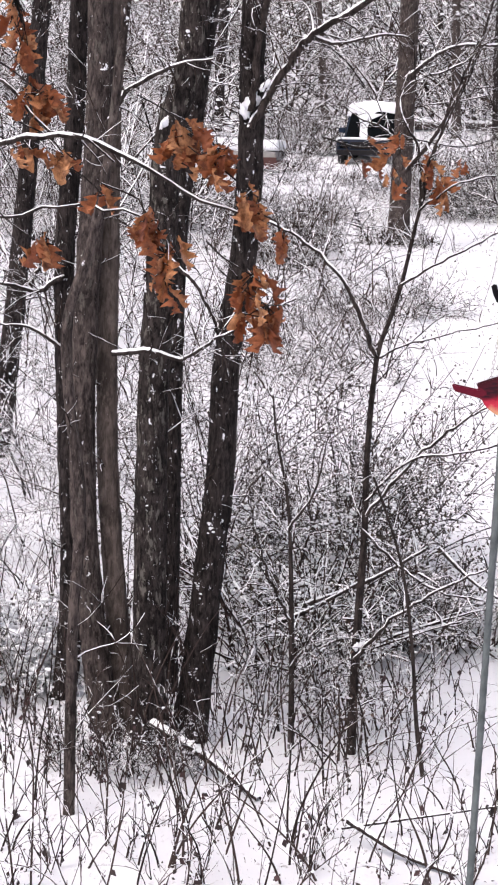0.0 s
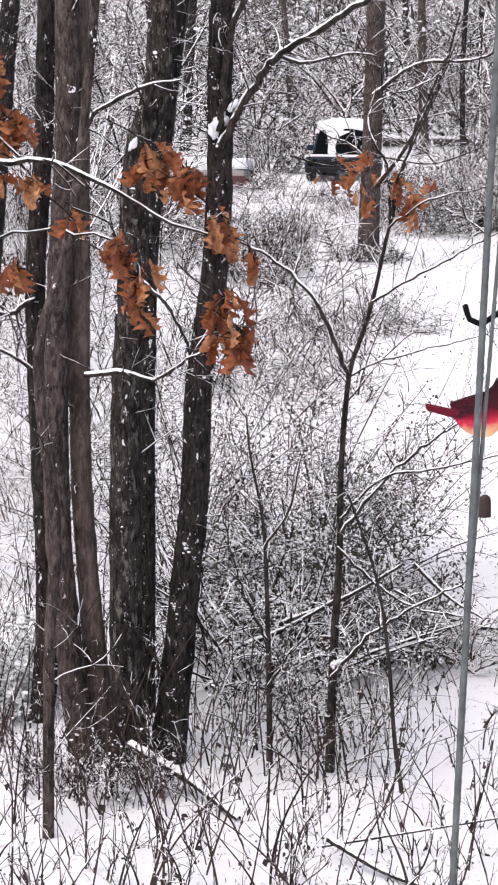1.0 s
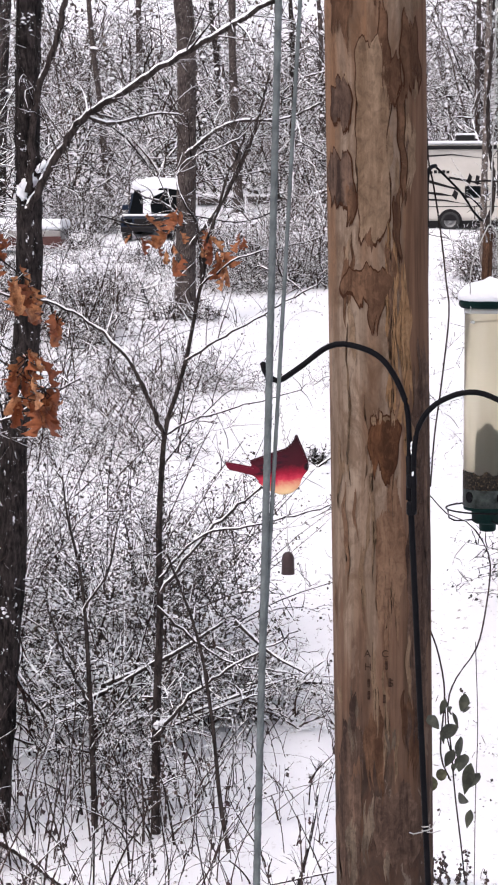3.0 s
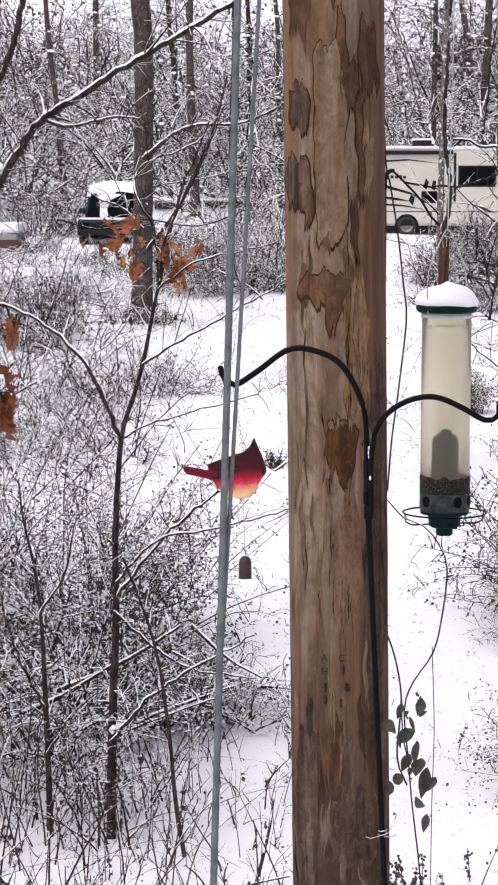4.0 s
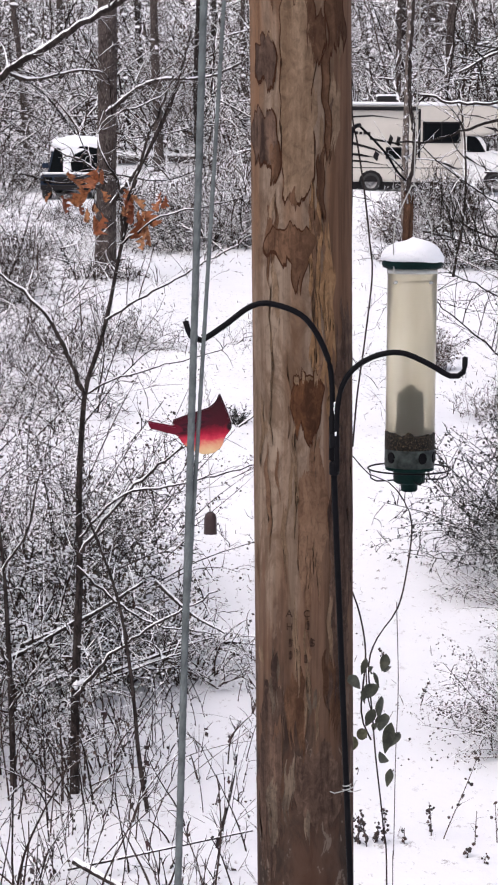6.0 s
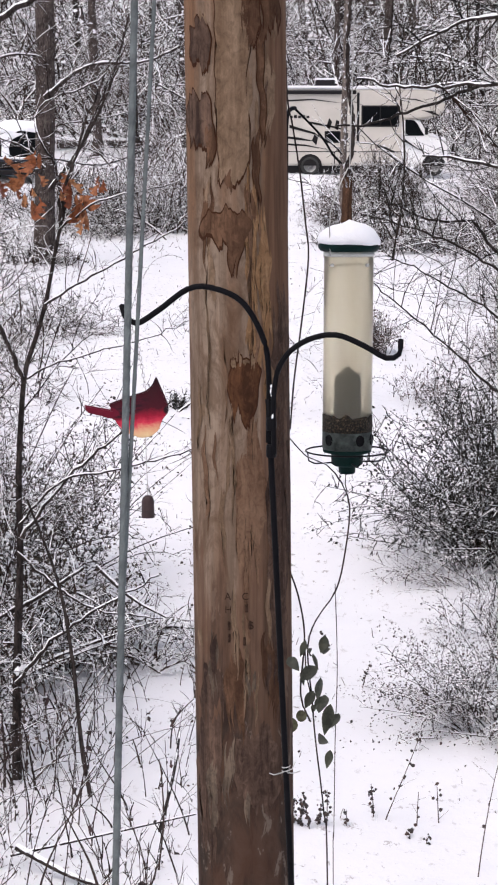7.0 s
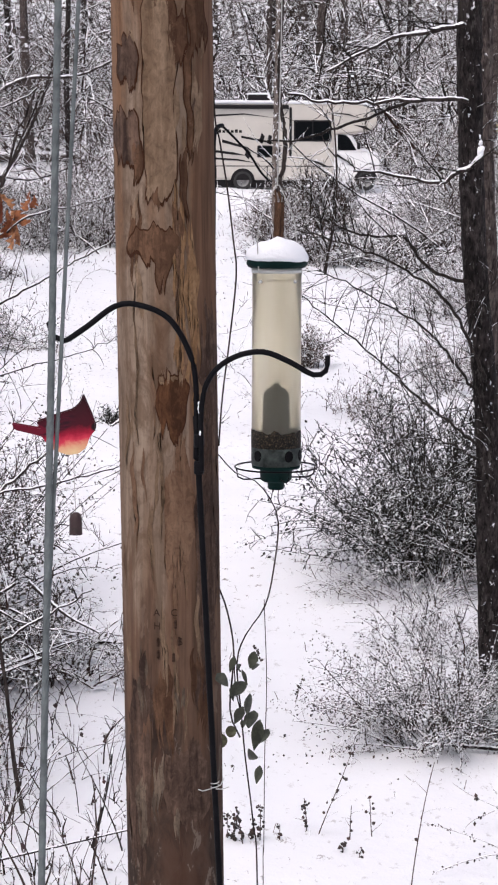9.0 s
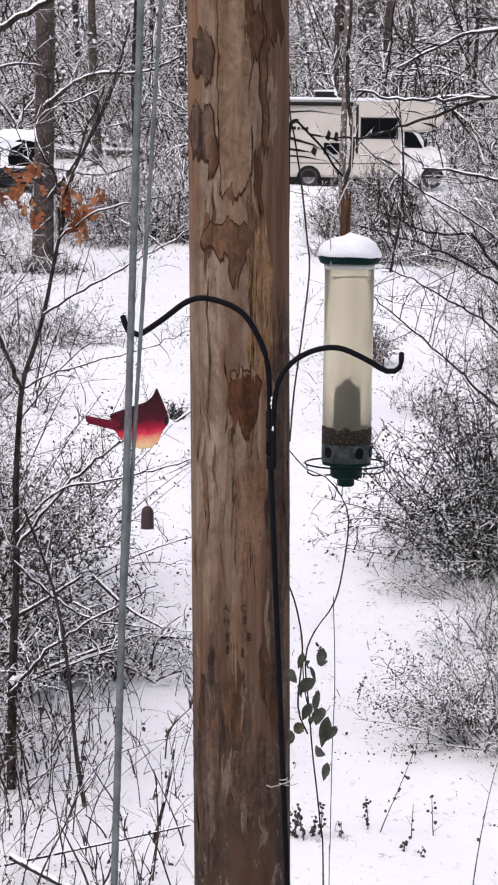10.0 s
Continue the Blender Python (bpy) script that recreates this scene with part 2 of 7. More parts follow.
def ornament_material():
    """Painted glass: dark crest, back and wing, hot red breast, cream belly, a dark edge and a black face."""
    m, t, p = material("painted_glass")
    v = coords(t, (1, 1, 1), world_space=False)
    s = t.nodes.new("ShaderNodeSeparateXYZ")
    t.links.new(v, s.inputs[0])
    x, z = s.outputs[0], s.outputs[2]
    n = maths(t, "SUBTRACT", noise_of(t, v, 42, 5, 0.7), 0.5)
    h = maths(t, "ADD", maths(t, "ADD", z, maths(t, "MULTIPLY", x, -0.12)), maths(t, "MULTIPLY", n, 0.03))
    col = ramp(t, maths(t, "MULTIPLY_ADD", h, 7.0, 0.5),
               [(0.10, (0.6, 0.44, 0.24)), (0.22, (0.55, 0.28, 0.16)), (0.29, (0.46, 0.03, 0.06)), (0.38, (0.22, 0.006, 0.022)), (0.5, (0.045, 0.004, 0.009)), (0.85, (0.016, 0.004, 0.006))])

    def spot(cx, cz, rx, rz, lean, soft):
        a = maths(t, "SUBTRACT", x, cx)
        b = maths(t, "SUBTRACT", maths(t, "SUBTRACT", z, cz), maths(t, "MULTIPLY", a, lean))
        d = maths(t, "ADD", maths(t, "POWER", maths(t, "ABSOLUTE", maths(t, "DIVIDE", a, rx)), 2.0), maths(t, "POWER", maths(t, "ABSOLUTE", maths(t, "DIVIDE", b, rz)), 2.0))
        d = maths(t, "ADD", d, maths(t, "MULTIPLY", n, 0.8))
        return ramp(t, d, [(1.0 - soft, 1.0), (1.0, 0.0)])

    feather = ramp(t, noise_of(t, coords(t, (60, 60, 260), world_space=False), 1.0, 3, 0.6), [(0.42, 0.0), (0.6, 1.0)])
    wing = blend(t, feather, (0.02, 0.004, 0.008), (0.055, 0.005, 0.012))
    col = blend(t, spot(-0.018, 0.0, 0.04, 0.019, 0.4, 0.6), col, wing)
    col = blend(t, spot(-0.075, -0.003, 0.04, 0.012, -0.2, 0.2), col, (0.1, 0.005, 0.016))
    col = blend(t, spot(0.052, -0.003, 0.009, 0.009, 0.0, 0.6), col, (0.012, 0.006, 0.008))
    col = blend(t, spot(0.047, -0.024, 0.007, 0.004, 0.5, 0.4), col, (0.02, 0.01, 0.012))
    t.links.new(col, p.inputs["Base Color"])
    p.inputs["Roughness"].default_value = 0.35
    p.inputs["Specular IOR Level"].default_value = 0.15
    bump(t, p, noise_of(t, v, 120, 3), 0.25, 0.002)
    return m


def seed_material():
    """Mixed seed: dark husks, pale grains and rusty ones."""
    m, t, p = material("mixed_seed")
    g = noise_of(t, coords(t), 240, 2, 0.6)
    col = ramp(t, g, [(0.38, (0.006, 0.006, 0.005)), (0.52, (0.016, 0.013, 0.009)), (0.64, (0.05, 0.035, 0.02)), (0.76, (0.16, 0.125, 0.085))])
    t.links.new(col, p.inputs["Base Color"])
    p.inputs["Roughness"].default_value = 0.8
    p.inputs["Specular IOR Level"].default_value = 0.2
    bump(t, p, g, 0.8, 0.004)
    return m


M_SNOW, M_GROUND = snow_material(), ground_material()
M_BARK = bark_material("grey_furrowed_bark", (0.021, 0.0165, 0.016), (0.105, 0.085, 0.077), 0.52, 0.72, moss=0.3)
M_BARK_MOTTLED = bark_material("mottled_lichen_bark", (0.007, 0.0058, 0.0058), (0.05, 0.041, 0.038), 0.5, 0.70, (44, 44, 16), 0.6)
M_BARK_DARK = bark_material("dark_wet_bark", (0.0065, 0.0055, 0.0055), (0.045, 0.037, 0.035), 0.5, 0.69)
M_BARK_ROUGH = bark_material("dark_rough_bark", (0.0045, 0.004, 0.004), (0.034, 0.028, 0.027), 0.52, 0.70, (46, 46, 15), 0.2)
M_BARK_PALE = bark_material("pale_smooth_bark", (0.06, 0.048, 0.042), (0.145, 0.118, 0.104), 0.55, 0.76, (40, 40, 8))
M_LIMB = bark_material("limb_bark", (0.014, 0.011, 0.0105), (0.056, 0.045, 0.041), 0.38, 0.74)
M_BARE_LIMB = bark_material("bare_dark_limb_bark", (0.008, 0.0068, 0.0066), (0.04, 0.033, 0.03), 0.85, 0.9)
M_TWIG = twig_material("twig_bark", (0.008, 0.006, 0.006), (0.05, 0.035, 0.029), 0.3)
M_TWIG_DARK = twig_material("dark_bush_twig", (0.006, 0.006, 0.0055), (0.03, 0.026, 0.022), 0.62)
M_TWIG_WARM = twig_material("weed_stem", (0.022, 0.016, 0.0145), (0.11, 0.08, 0.07), 0.32)
M_TWIG_SNOWY = twig_material("snow_laden_twig", (0.01, 0.008, 0.008), (0.04, 0.033, 0.03), 0.1)
M_STEM = twig_material("dark_weed_stem", (0.012, 0.009, 0.0085), (0.065, 0.047, 0.042), 0.52)
M_CANE = twig_material("snow_topped_cane", (0.014, 0.009, 0.008), (0.05, 0.03, 0.024), 0.08, 5)
M_TWIG_FAR = twig_material("far_twig_bark", (0.018, 0.0135, 0.012), (0.075, 0.057, 0.049), 0.42, 2.2)
M_BARK_FROST = bark_material("frosted_grey_bark", (0.08, 0.066, 0.058), (0.2, 0.17, 0.15), 0.4, 0.62)
M_TWIG_HILL = twig_material("hill_twig_bark", (0.014, 0.0105, 0.0095), (0.06, 0.044, 0.037), 0.5, 2.5)
M_OAK = leaf_material("dry_oak_leaf", (0.2, 0.05, 0.016), (0.36, 0.118, 0.036), (0.58, 0.29, 0.13), 0.35, True)
M_DEAD = leaf_material("dead_leaf", (0.018, 0.014, 0.012), (0.036, 0.026, 0.021), (0.08, 0.04, 0.032), 0.1)
M_VINE_LEAF = leaf_material("vine_leaf", (0.045, 0.052, 0.037), (0.065, 0.072, 0.048), (0.16, 0.155, 0.1), 0.2)
M_VINE_PALE = leaf_material("pale_vine_leaf", (0.11, 0.11, 0.06), (0.15, 0.145, 0.08), (0.22, 0.2, 0.12), 0.3)
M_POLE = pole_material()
M_INNER = inner_bark_material("brown_inner_bark", (0.105, 0.068, 0.042), (0.195, 0.138, 0.092))
M_INNER_RED = inner_bark_material("red_inner_bark", (0.042, 0.0215, 0.0125), (0.112, 0.063, 0.037))
M_RUSSET = inner_bark_material("russet_sapwood", (0.085, 0.047, 0.028), (0.165, 0.105, 0.067))
# also colours the patches that paint shade on the pole's right side
M_INNER_AND_SHADE = inner_bark_material("dark_damp_bark_and_shade", (0.0288, 0.018, 0.01404), (0.1152, 0.0738, 0.0522))
M_HEART = inner_bark_material("orange_inner_bark", (0.033, 0.01485, 0.0077), (0.1045, 0.0473, 0.022))
M_ORANGE = inner_bark_material("orange_sapwood", (0.135, 0.075, 0.036), (0.235, 0.15, 0.083))
M_CHIP = inner_bark_material("pale_wood_chip", (0.1, 0.064, 0.038), (0.22, 0.155, 0.1))
M_FLAKE = inner_bark_material("pale_bark_flake", (0.05, 0.037, 0.027), (0.15, 0.113, 0.082))
M_RIM = plain("bark_edge", (0.036, 0.016, 0.009), 0.85, gloss=0.05)
M_SNAG = inner_bark_material("rotten_brown_wood", (0.03, 0.017, 0.011), (0.12, 0.064, 0.038))
M_MARK = plain("burnt_mark", (0.03, 0.018, 0.013), 0.85, 0.0, 0.6, 160, gloss=0.05)
M_BLACK = plain("black_painted_iron", (0.004, 0.004, 0.005), 0.55, 0.0, 0.3, 60, gloss=0.06)
M_STEEL = plain("galvanised_strand", (0.105, 0.12, 0.122), 0.65, 0.2, 0.35, 50, gloss=0.25)
M_GREEN = plain("dark_green_plastic", (0.004, 0.016, 0.0145), 0.55, 0.0, 0.3, 40, gloss=0.05)
M_SEED = seed_material()
M_TUBE, M_GLASS, M_PAINTED = frosted_material(), glass_material(), ornament_material()
M_BAFFLE = plain("grey_green_plastic", (0.008, 0.014, 0.0115), 0.5, 0.0, 0.3, 40, gloss=0.2)
M_COLLAR = plain("clear_grey_plastic", (0.42, 0.43, 0.41), 0.4, 0.0, 0.1, 40)
M_RING = plain("cloudy_seed_ring", (0.03, 0.037, 0.034), 0.5, 0.0, 0.85, 48, gloss=0.15)
M_WIRE = plain("hanger_wire", (0.42, 0.42, 0.40), 0.45, 0.6)
M_BELL = plain("rusty_bell", (0.03, 0.015, 0.015), 0.55, 0.3, 0.3, 60)
M_RV = plain("cream_coach_panel", (0.5, 0.472, 0.425), 0.35, 0.0, 0.06, 2)
M_RV_DARK = plain("dark_decal", (0.014, 0.013, 0.014), 0.5, gloss=0.1)
M_CAB = plain("white_cab_paint", (0.78, 0.78, 0.78), 0.3, 0.0, 0.04, 2)
M_TYRE = plain("tyre_rubber", (0.02, 0.02, 0.02), 0.85)
M_RIMS = plain("wheel_rim", (0.22, 0.22, 0.22), 0.45, 0.4)
M_CAR = plain("dark_blue_paint", (0.014, 0.022, 0.04), 0.4, gloss=0.1)
M_BUSH_LEAF = leaf_material("dark_bush_leaf", (0.01, 0.011, 0.0095), (0.02, 0.021, 0.018), (0.045, 0.044, 0.038), 0.1)
M_MAROON = leaf_material("maroon_dead_leaf", (0.02, 0.011, 0.011), (0.036, 0.017, 0.016), (0.075, 0.024, 0.025), 0.1)
M_HILL_LEAF = leaf_material("brown_hill_leaf", (0.035, 0.026, 0.022), (0.075, 0.056, 0.046), (0.15, 0.108, 0.086), 0.15)
M_PILE_LEAF = leaf_material("olive_brown_dead_leaf", (0.024, 0.02, 0.014), (0.05, 0.038, 0.026), (0.12, 0.085, 0.055), 0.15)
M_SHRUB = leaf_material("bramble_leaf", (0.04, 0.027, 0.02), (0.07, 0.055, 0.04), (0.14, 0.08, 0.06), 0.15)
M_TRAILER = plain("grey_tarpaulin", (0.26, 0.25, 0.24), 0.8)
M_RUST = plain("rusty_red_metal", (0.07, 0.028, 0.024), 0.85)
M_SHED = plain("yellow_siding", (0.50, 0.35, 0.10), 0.7)


# ---- geometry helpers ----
def thing(name, label, category, at=(0, 0, 0), group=""):
    ob = new(name)
    ob.location = at
    return tagged(ob, label, category, group)


def mesh_of(name, verts, faces, mat, smooth=True):
    me = bpy.data.meshes.new(name)
    me.from_pydata(verts, [], faces)
    if smooth:
        me.polygons.foreach_set("use_smooth", np.ones(len(me.polygons), bool))
    me.materials.append(mat)
    return me


def raw_part(name, verts, faces, mat, parent=None, label="", smooth=True):
    ob = new(name, mesh_of(name, verts, faces, mat, smooth))
    if parent:
        ob.parent = parent
        top = parent
        shift = Vector((0, 0, 0))
        while top:
            shift += top.location
            top = top.parent
        ob.location = -shift
    return tagged(ob, label)


def part(name, bm, mat, parent=None, label="", smooth=False):
    """Links a bmesh, in world coordinates, as one mesh under a thing or under a part."""
    me = bpy.data.meshes.new(name)
    bm.to_mesh(me)
    bm.free()
    if smooth:
        me.polygons.foreach_set("use_smooth", np.ones(len(me.polygons), bool))
    me.materials.append(mat)
    ob = new(name, me)
    if parent:
        ob.parent = parent
        top, shift = parent, Vector((0, 0, 0))
        while top:
            shift += top.location
            top = top.parent
        ob.location = -shift
    return tagged(ob, label)


def spline(points, step):
    """A smooth line through the points, in pieces of about step metres."""
    p = np.asarray(points, float)
    if len(p) < 3:
        n = max(int(np.linalg.norm(p[-1] - p[0]) / step), 1)
        return p[0] + (p[-1] - p[0]) * np.linspace(0, 1, n + 1)[:, None]
    q = np.vstack([2 * p[0] - p[1], p, 2 * p[-1] - p[-2]])
    out = []
    for i in range(1, len(q) - 2):
        n = max(int(np.linalg.norm(q[i + 1] - q[i]) / step), 1)
        t = (np.arange(n) / n)[:, None]
        out.append(0.5 * (2 * q[i] + (q[i + 1] - q[i - 1]) * t + (2 * q[i - 1] - 5 * q[i] + 4 * q[i + 1] - q[i + 2]) * t**2 + (3 * q[i] - q[i - 1] - 3 * q[i + 1] + q[i + 2]) * t**3))
    return np.vstack(out + [p[-1:]])


class Tubes:
    """Gathers round bars along lines into one mesh."""

    def __init__(self, sides=4):
        self.sides, self.verts, self.faces, self.count = sides, [], [], 0
        a = np.arange(sides) / sides * 2 * np.pi + np.pi / sides
        self.ca, self.sa = np.cos(a)[None, :, None], np.sin(a)[None, :, None]

    def add(self, pts, radii, rough=None):
        pts = np.asarray(pts, float)
        n, k = len(pts), self.sides
        radii = np.broadcast_to(np.asarray(radii, float), (n,))
        d = np.gradient(pts, axis=0)
        d /= np.linalg.norm(d, axis=1, keepdims=True) + 1e-9
        flat = np.hypot(d[:, 0], d[:, 1])
        u = np.stack([-d[:, 1], d[:, 0], 0 * flat], 1)
        steep = flat < 0.25
        if steep.any():
            u[steep] = np.cross(d[steep], (0, 1, 0))
            if np.median(flat) < 0.25:
                u = np.cross(d, (0, 1, 0))
        u /= np.linalg.norm(u, axis=1, keepdims=True) + 1e-9
        w = np.cross(u, d)
        r = radii[:, None, None]
        if rough is not None:
            r = r * rough
        v = pts[:, None] + r * (self.ca * u[:, None] + self.sa * w[:, None])
        self.verts.append(v.reshape(-1, 3))
        i = np.arange(n - 1)[:, None] * k + np.arange(k)[None]
        j = np.arange(n - 1)[:, None] * k + (np.arange(k)[None] + 1) % k
        f = np.stack([i, j, j + k, i + k], -1).reshape(-1, 4) + self.count
        self.faces.append(f)
        self.count += n * k

    def add_many(self, pts, radii):
        """Lines of equal length at once: pts (lines, points, 3), radii (lines, points)."""
        m, n, _ = pts.shape
        k = self.sides
        d = np.gradient(pts, axis=1)
        d /= np.linalg.norm(d, axis=2, keepdims=True) + 1e-9
        level = np.hypot(d[..., 0], d[..., 1]).mean(1) > 0.3
        ref = np.where(level[:, None, None], np.array([0, 0, 1.0]), np.array([0, 1.0, 0]))
        u = np.cross(d, np.broadcast_to(ref, d.shape))
        u /= np.linalg.norm(u, axis=2, keepdims=True) + 1e-9
        w = np.cross(u, d)
        v = pts[:, :, None] + radii[:, :, None, None] * (self.ca[None] * u[:, :, None] + self.sa[None] * w[:, :, None])
        self.verts.append(v.reshape(-1, 3))
        i = np.arange(n - 1)[:, None] * k + np.arange(k)[None]
        j = np.arange(n - 1)[:, None] * k + (np.arange(k)[None] + 1) % k
        f = np.stack([i, j, j + k, i + k], -1).reshape(1, -1, 4) + (np.arange(m) * n * k)[:, None, None]
        self.faces.append(f.reshape(-1, 4) + self.count)
        self.count += m * n * k

    def make(self, name, mat, parent=None, label=""):
        return raw_part(name, np.vstack(self.verts).tolist(), np.vstack(self.faces).tolist(), mat, parent, label)


def ground_height(x, y):
    """Level by the house, then a slope to the parked coach and a steeper wooded hill behind it."""
    z = 0.035 * (np.sqrt((y - 11) ** 2 + 4) + (y - 11))
    z = z + 0.1 * (np.sqrt((y - 76) ** 2 + 60) + (y - 76)) - 0.023
    far = np.clip((y - 10) / 30, 0, 1)
    return z + (0.05 + 0.1 * far) * np.sin(x * 0.55 + 1.3) * np.sin(y * 0.31) * np.clip((y - 9) / 6, 0, 1)


def gz(x, y):
    return float(ground_height(np.float64(x), np.float64(y)))


def wander(rng, start, heading, length, steps, bend, droop=0.0):
    """A line that starts along heading and strays; droop pulls it down."""
    p, d = np.array(start, float), np.array(heading, float)
    d /= np.linalg.norm(d)
    out = [p]
    turn = rng.normal(0, bend, 3)
    for _ in range(steps):
        turn = 0.6 * turn + 0.4 * rng.normal(0, bend, 3)
        d = d + turn
        d[2] -= droop
        d /= np.linalg.norm(d)
        p = p + d * length / steps
        out.append(p)
    return np.array(out)


def wander_many(rng, starts, heads, lengths, steps, bend, droop=0.0):
    """As wander, for many lines at once."""
    p = np.array(starts, float)
    d = heads / (np.linalg.norm(heads, axis=1, keepdims=True) + 1e-9)
    m = len(p)
    droop = np.broadcast_to(droop, (m,))
    out = [p]
    turn = rng.normal(0, bend, (m, 3))
    for _ in range(steps):
        turn = 0.6 * turn + 0.4 * rng.normal(0, bend, (m, 3))
        d = d + turn
        d[:, 2] -= droop
        d /= np.linalg.norm(d, axis=1, keepdims=True)
        p = p + d * (lengths / steps)[:, None]
        out.append(p)
    return np.stack(out, 1)


def twigs_many(tubes, rng, lines, radius, per, reach, thin, up=0.25, splits=2, start=0.1, steps=5, droop=0.02, flat=1.0, bend=0.16):
    """Side twigs, and twigs on those, along lines of equal length; per twigs on each."""
    m, n, _ = lines.shape
    row = np.repeat(np.arange(m), per)
    c = len(row)
    f = rng.uniform(start, 1, c)
    i = np.minimum((f * (n - 1)).astype(int), n - 2)
    a, b = lines[row, i], lines[row, i + 1]
    base = a + (b - a) * rng.random((c, 1))
    along = (b - a) / (np.linalg.norm(b - a, axis=1, keepdims=True) + 1e-9)
    side = rng.normal(0, 1, (c, 3)) * (1, 1, flat)
    side -= along * (side * along).sum(1, keepdims=True)
    side /= np.linalg.norm(side, axis=1, keepdims=True) + 1e-9
    head = side + along * rng.uniform(0.1, 0.9, (c, 1)) + np.array([0, 0, up])
    ln = reach * rng.uniform(0.35, 1.0, c) * (1.15 - 0.5 * f)
    tw = wander_many(rng, base, head, ln, steps, bend, droop)
    r0 = np.minimum(thin * rng.uniform(0.7, 1.5, c), np.broadcast_to(radius, (m,))[row])
    tubes.add_many(tw, r0[:, None] * np.linspace(1, 0.35, steps + 1)[None])
    if splits:
        q = np.repeat(np.arange(c), splits)
        k = rng.integers(1, steps, len(q))
        d = tw[q, k] - tw[q, k - 1]
        h2 = d / (np.linalg.norm(d, axis=1, keepdims=True) + 1e-9) + rng.normal(0, 0.65, (len(q), 3))
        t2 = wander_many(rng, tw[q, k], h2, ln[q] * rng.uniform(0.2, 0.6, len(q)), 3, 0.4, droop)
        tubes.add_many(t2, r0[q][:, None] * np.linspace(0.62, 0.28, 4)[None])


def twigs_on(tubes, rng, line, radius, count, reach, thin, up=0.25, splits=2, start=0.1, steps=5, droop=0.02):
    if count:
        twigs_many(tubes, rng, np.asarray(line)[None], radius, count, reach, thin, up, splits, start, steps, droop)


def snow_on(tubes, rng, line, radii, fill=0.75, thick=1.0):
    """Broken ridges of snow that lie along the top of a limb."""
    n = len(line)
    i = 0
    while i < n - 2:
        run = int(rng.integers(3, 9))
        j = min(i + run, n - 1)
        seg = line[i : j + 1]
        if rng.random() < fill and len(seg) > 2:
            d = seg[-1] - seg[0]
            level = np.hypot(d[0], d[1]) / (np.linalg.norm(d) + 1e-9)
            if level > 0.3:
                r = np.asarray(radii[i : j + 1]) * rng.uniform(0.5, 0.85) * thick
                taper = np.sin(np.linspace(0.25, np.pi - 0.25, len(seg))) ** 0.5
                lift = np.zeros_like(seg)
                lift[:, 2] = np.asarray(radii[i : j + 1]) * 0.7
                tubes.add(seg + lift, r * taper)
        i = j + (0 if rng.random() < 0.6 else 1)


def rough_skin(rng, n, sides, depth, lump=0.5):
    """Radius factors with ridges that run along a trunk."""
    ridge = rng.normal(0, 1, (1, sides)) * 0.6 + np.cumsum(rng.normal(0, 0.35, (n, sides)), 0) * 0.35
    ridge -= ridge.mean(0)
    return (1 + depth * np.clip(ridge + rng.normal(0, lump, (n, sides)), -2, 2))[:, :, None]


class Blobs:
    """Gathers small uneven lumps into one mesh."""

    def __init__(self):
        self.verts, self.faces, self.count = [], [], 0
        t = (1 + 5**0.5) / 2
        self.v = np.array([(-1, t, 0), (1, t, 0), (-1, -t, 0), (1, -t, 0), (0, -1, t), (0, 1, t), (0, -1, -t), (0, 1, -t), (t, 0, -1), (t, 0, 1), (-t, 0, -1), (-t, 0, 1)]) / 1.9
        self.f = np.array([(0, 11, 5), (0, 5, 1), (0, 1, 7), (0, 7, 10), (0, 10, 11), (1, 5, 9), (5, 11, 4), (11, 10, 2), (10, 7, 6), (7, 1, 8), (3, 9, 4), (3, 4, 2), (3, 2, 6), (3, 6, 8), (3, 8, 9), (4, 9, 5), (2, 4, 11), (6, 2, 10), (8, 6, 7), (9, 8, 1)])

    def add(self, rng, at, size):
        v = self.v * (1 + np.clip(rng.normal(0, 0.3, (12, 1)), -0.5, 0.6)) * np.asarray(size) + at
        self.verts.append(v)
        self.faces.append(self.f + self.count)
        self.count += 12

    def make(self, name, mat, parent=None, label=""):
        return raw_part(name, np.vstack(self.verts).tolist(), np.vstack(self.faces).tolist(), mat, parent, label)


class Leaves:
    """Gathers small folded leaves into one mesh."""

    def __init__(self):
        self.verts, self.faces, self.count = [], [], 0

    def add(self, rng, at, size, hang=0.0):
        a = rng.normal(0, 1, 3)
        a[2] = a[2] * (1 - hang) - 1.6 * hang
        a /= np.linalg.norm(a)
        b = np.cross(a, rng.normal(0, 1, 3))
        b /= np.linalg.norm(b) + 1e-9
        c = np.cross(a, b)
        w = size * rng.uniform(0.28, 0.45)
        fold = size * rng.uniform(-0.2, 0.2)
        at = np.asarray(at)
        v = [at, at + a * size * 0.45 + b * w + c * fold, at + a * size + c * fold * 0.4, at + a * size * 0.45 - b * w + c * fold, at + a * size * 0.5]
        self.verts += [p.tolist() for p in v]
        k = self.count
        self.faces += [(k, k + 1, k + 4), (k + 1, k + 2, k + 4), (k, k + 4, k + 3), (k + 4, k + 2, k + 3)]
        self.count += 5

    def make(self, name, mat, parent=None, label=""):
        return raw_part(name, self.verts, self.faces, mat, parent, label, smooth=False)


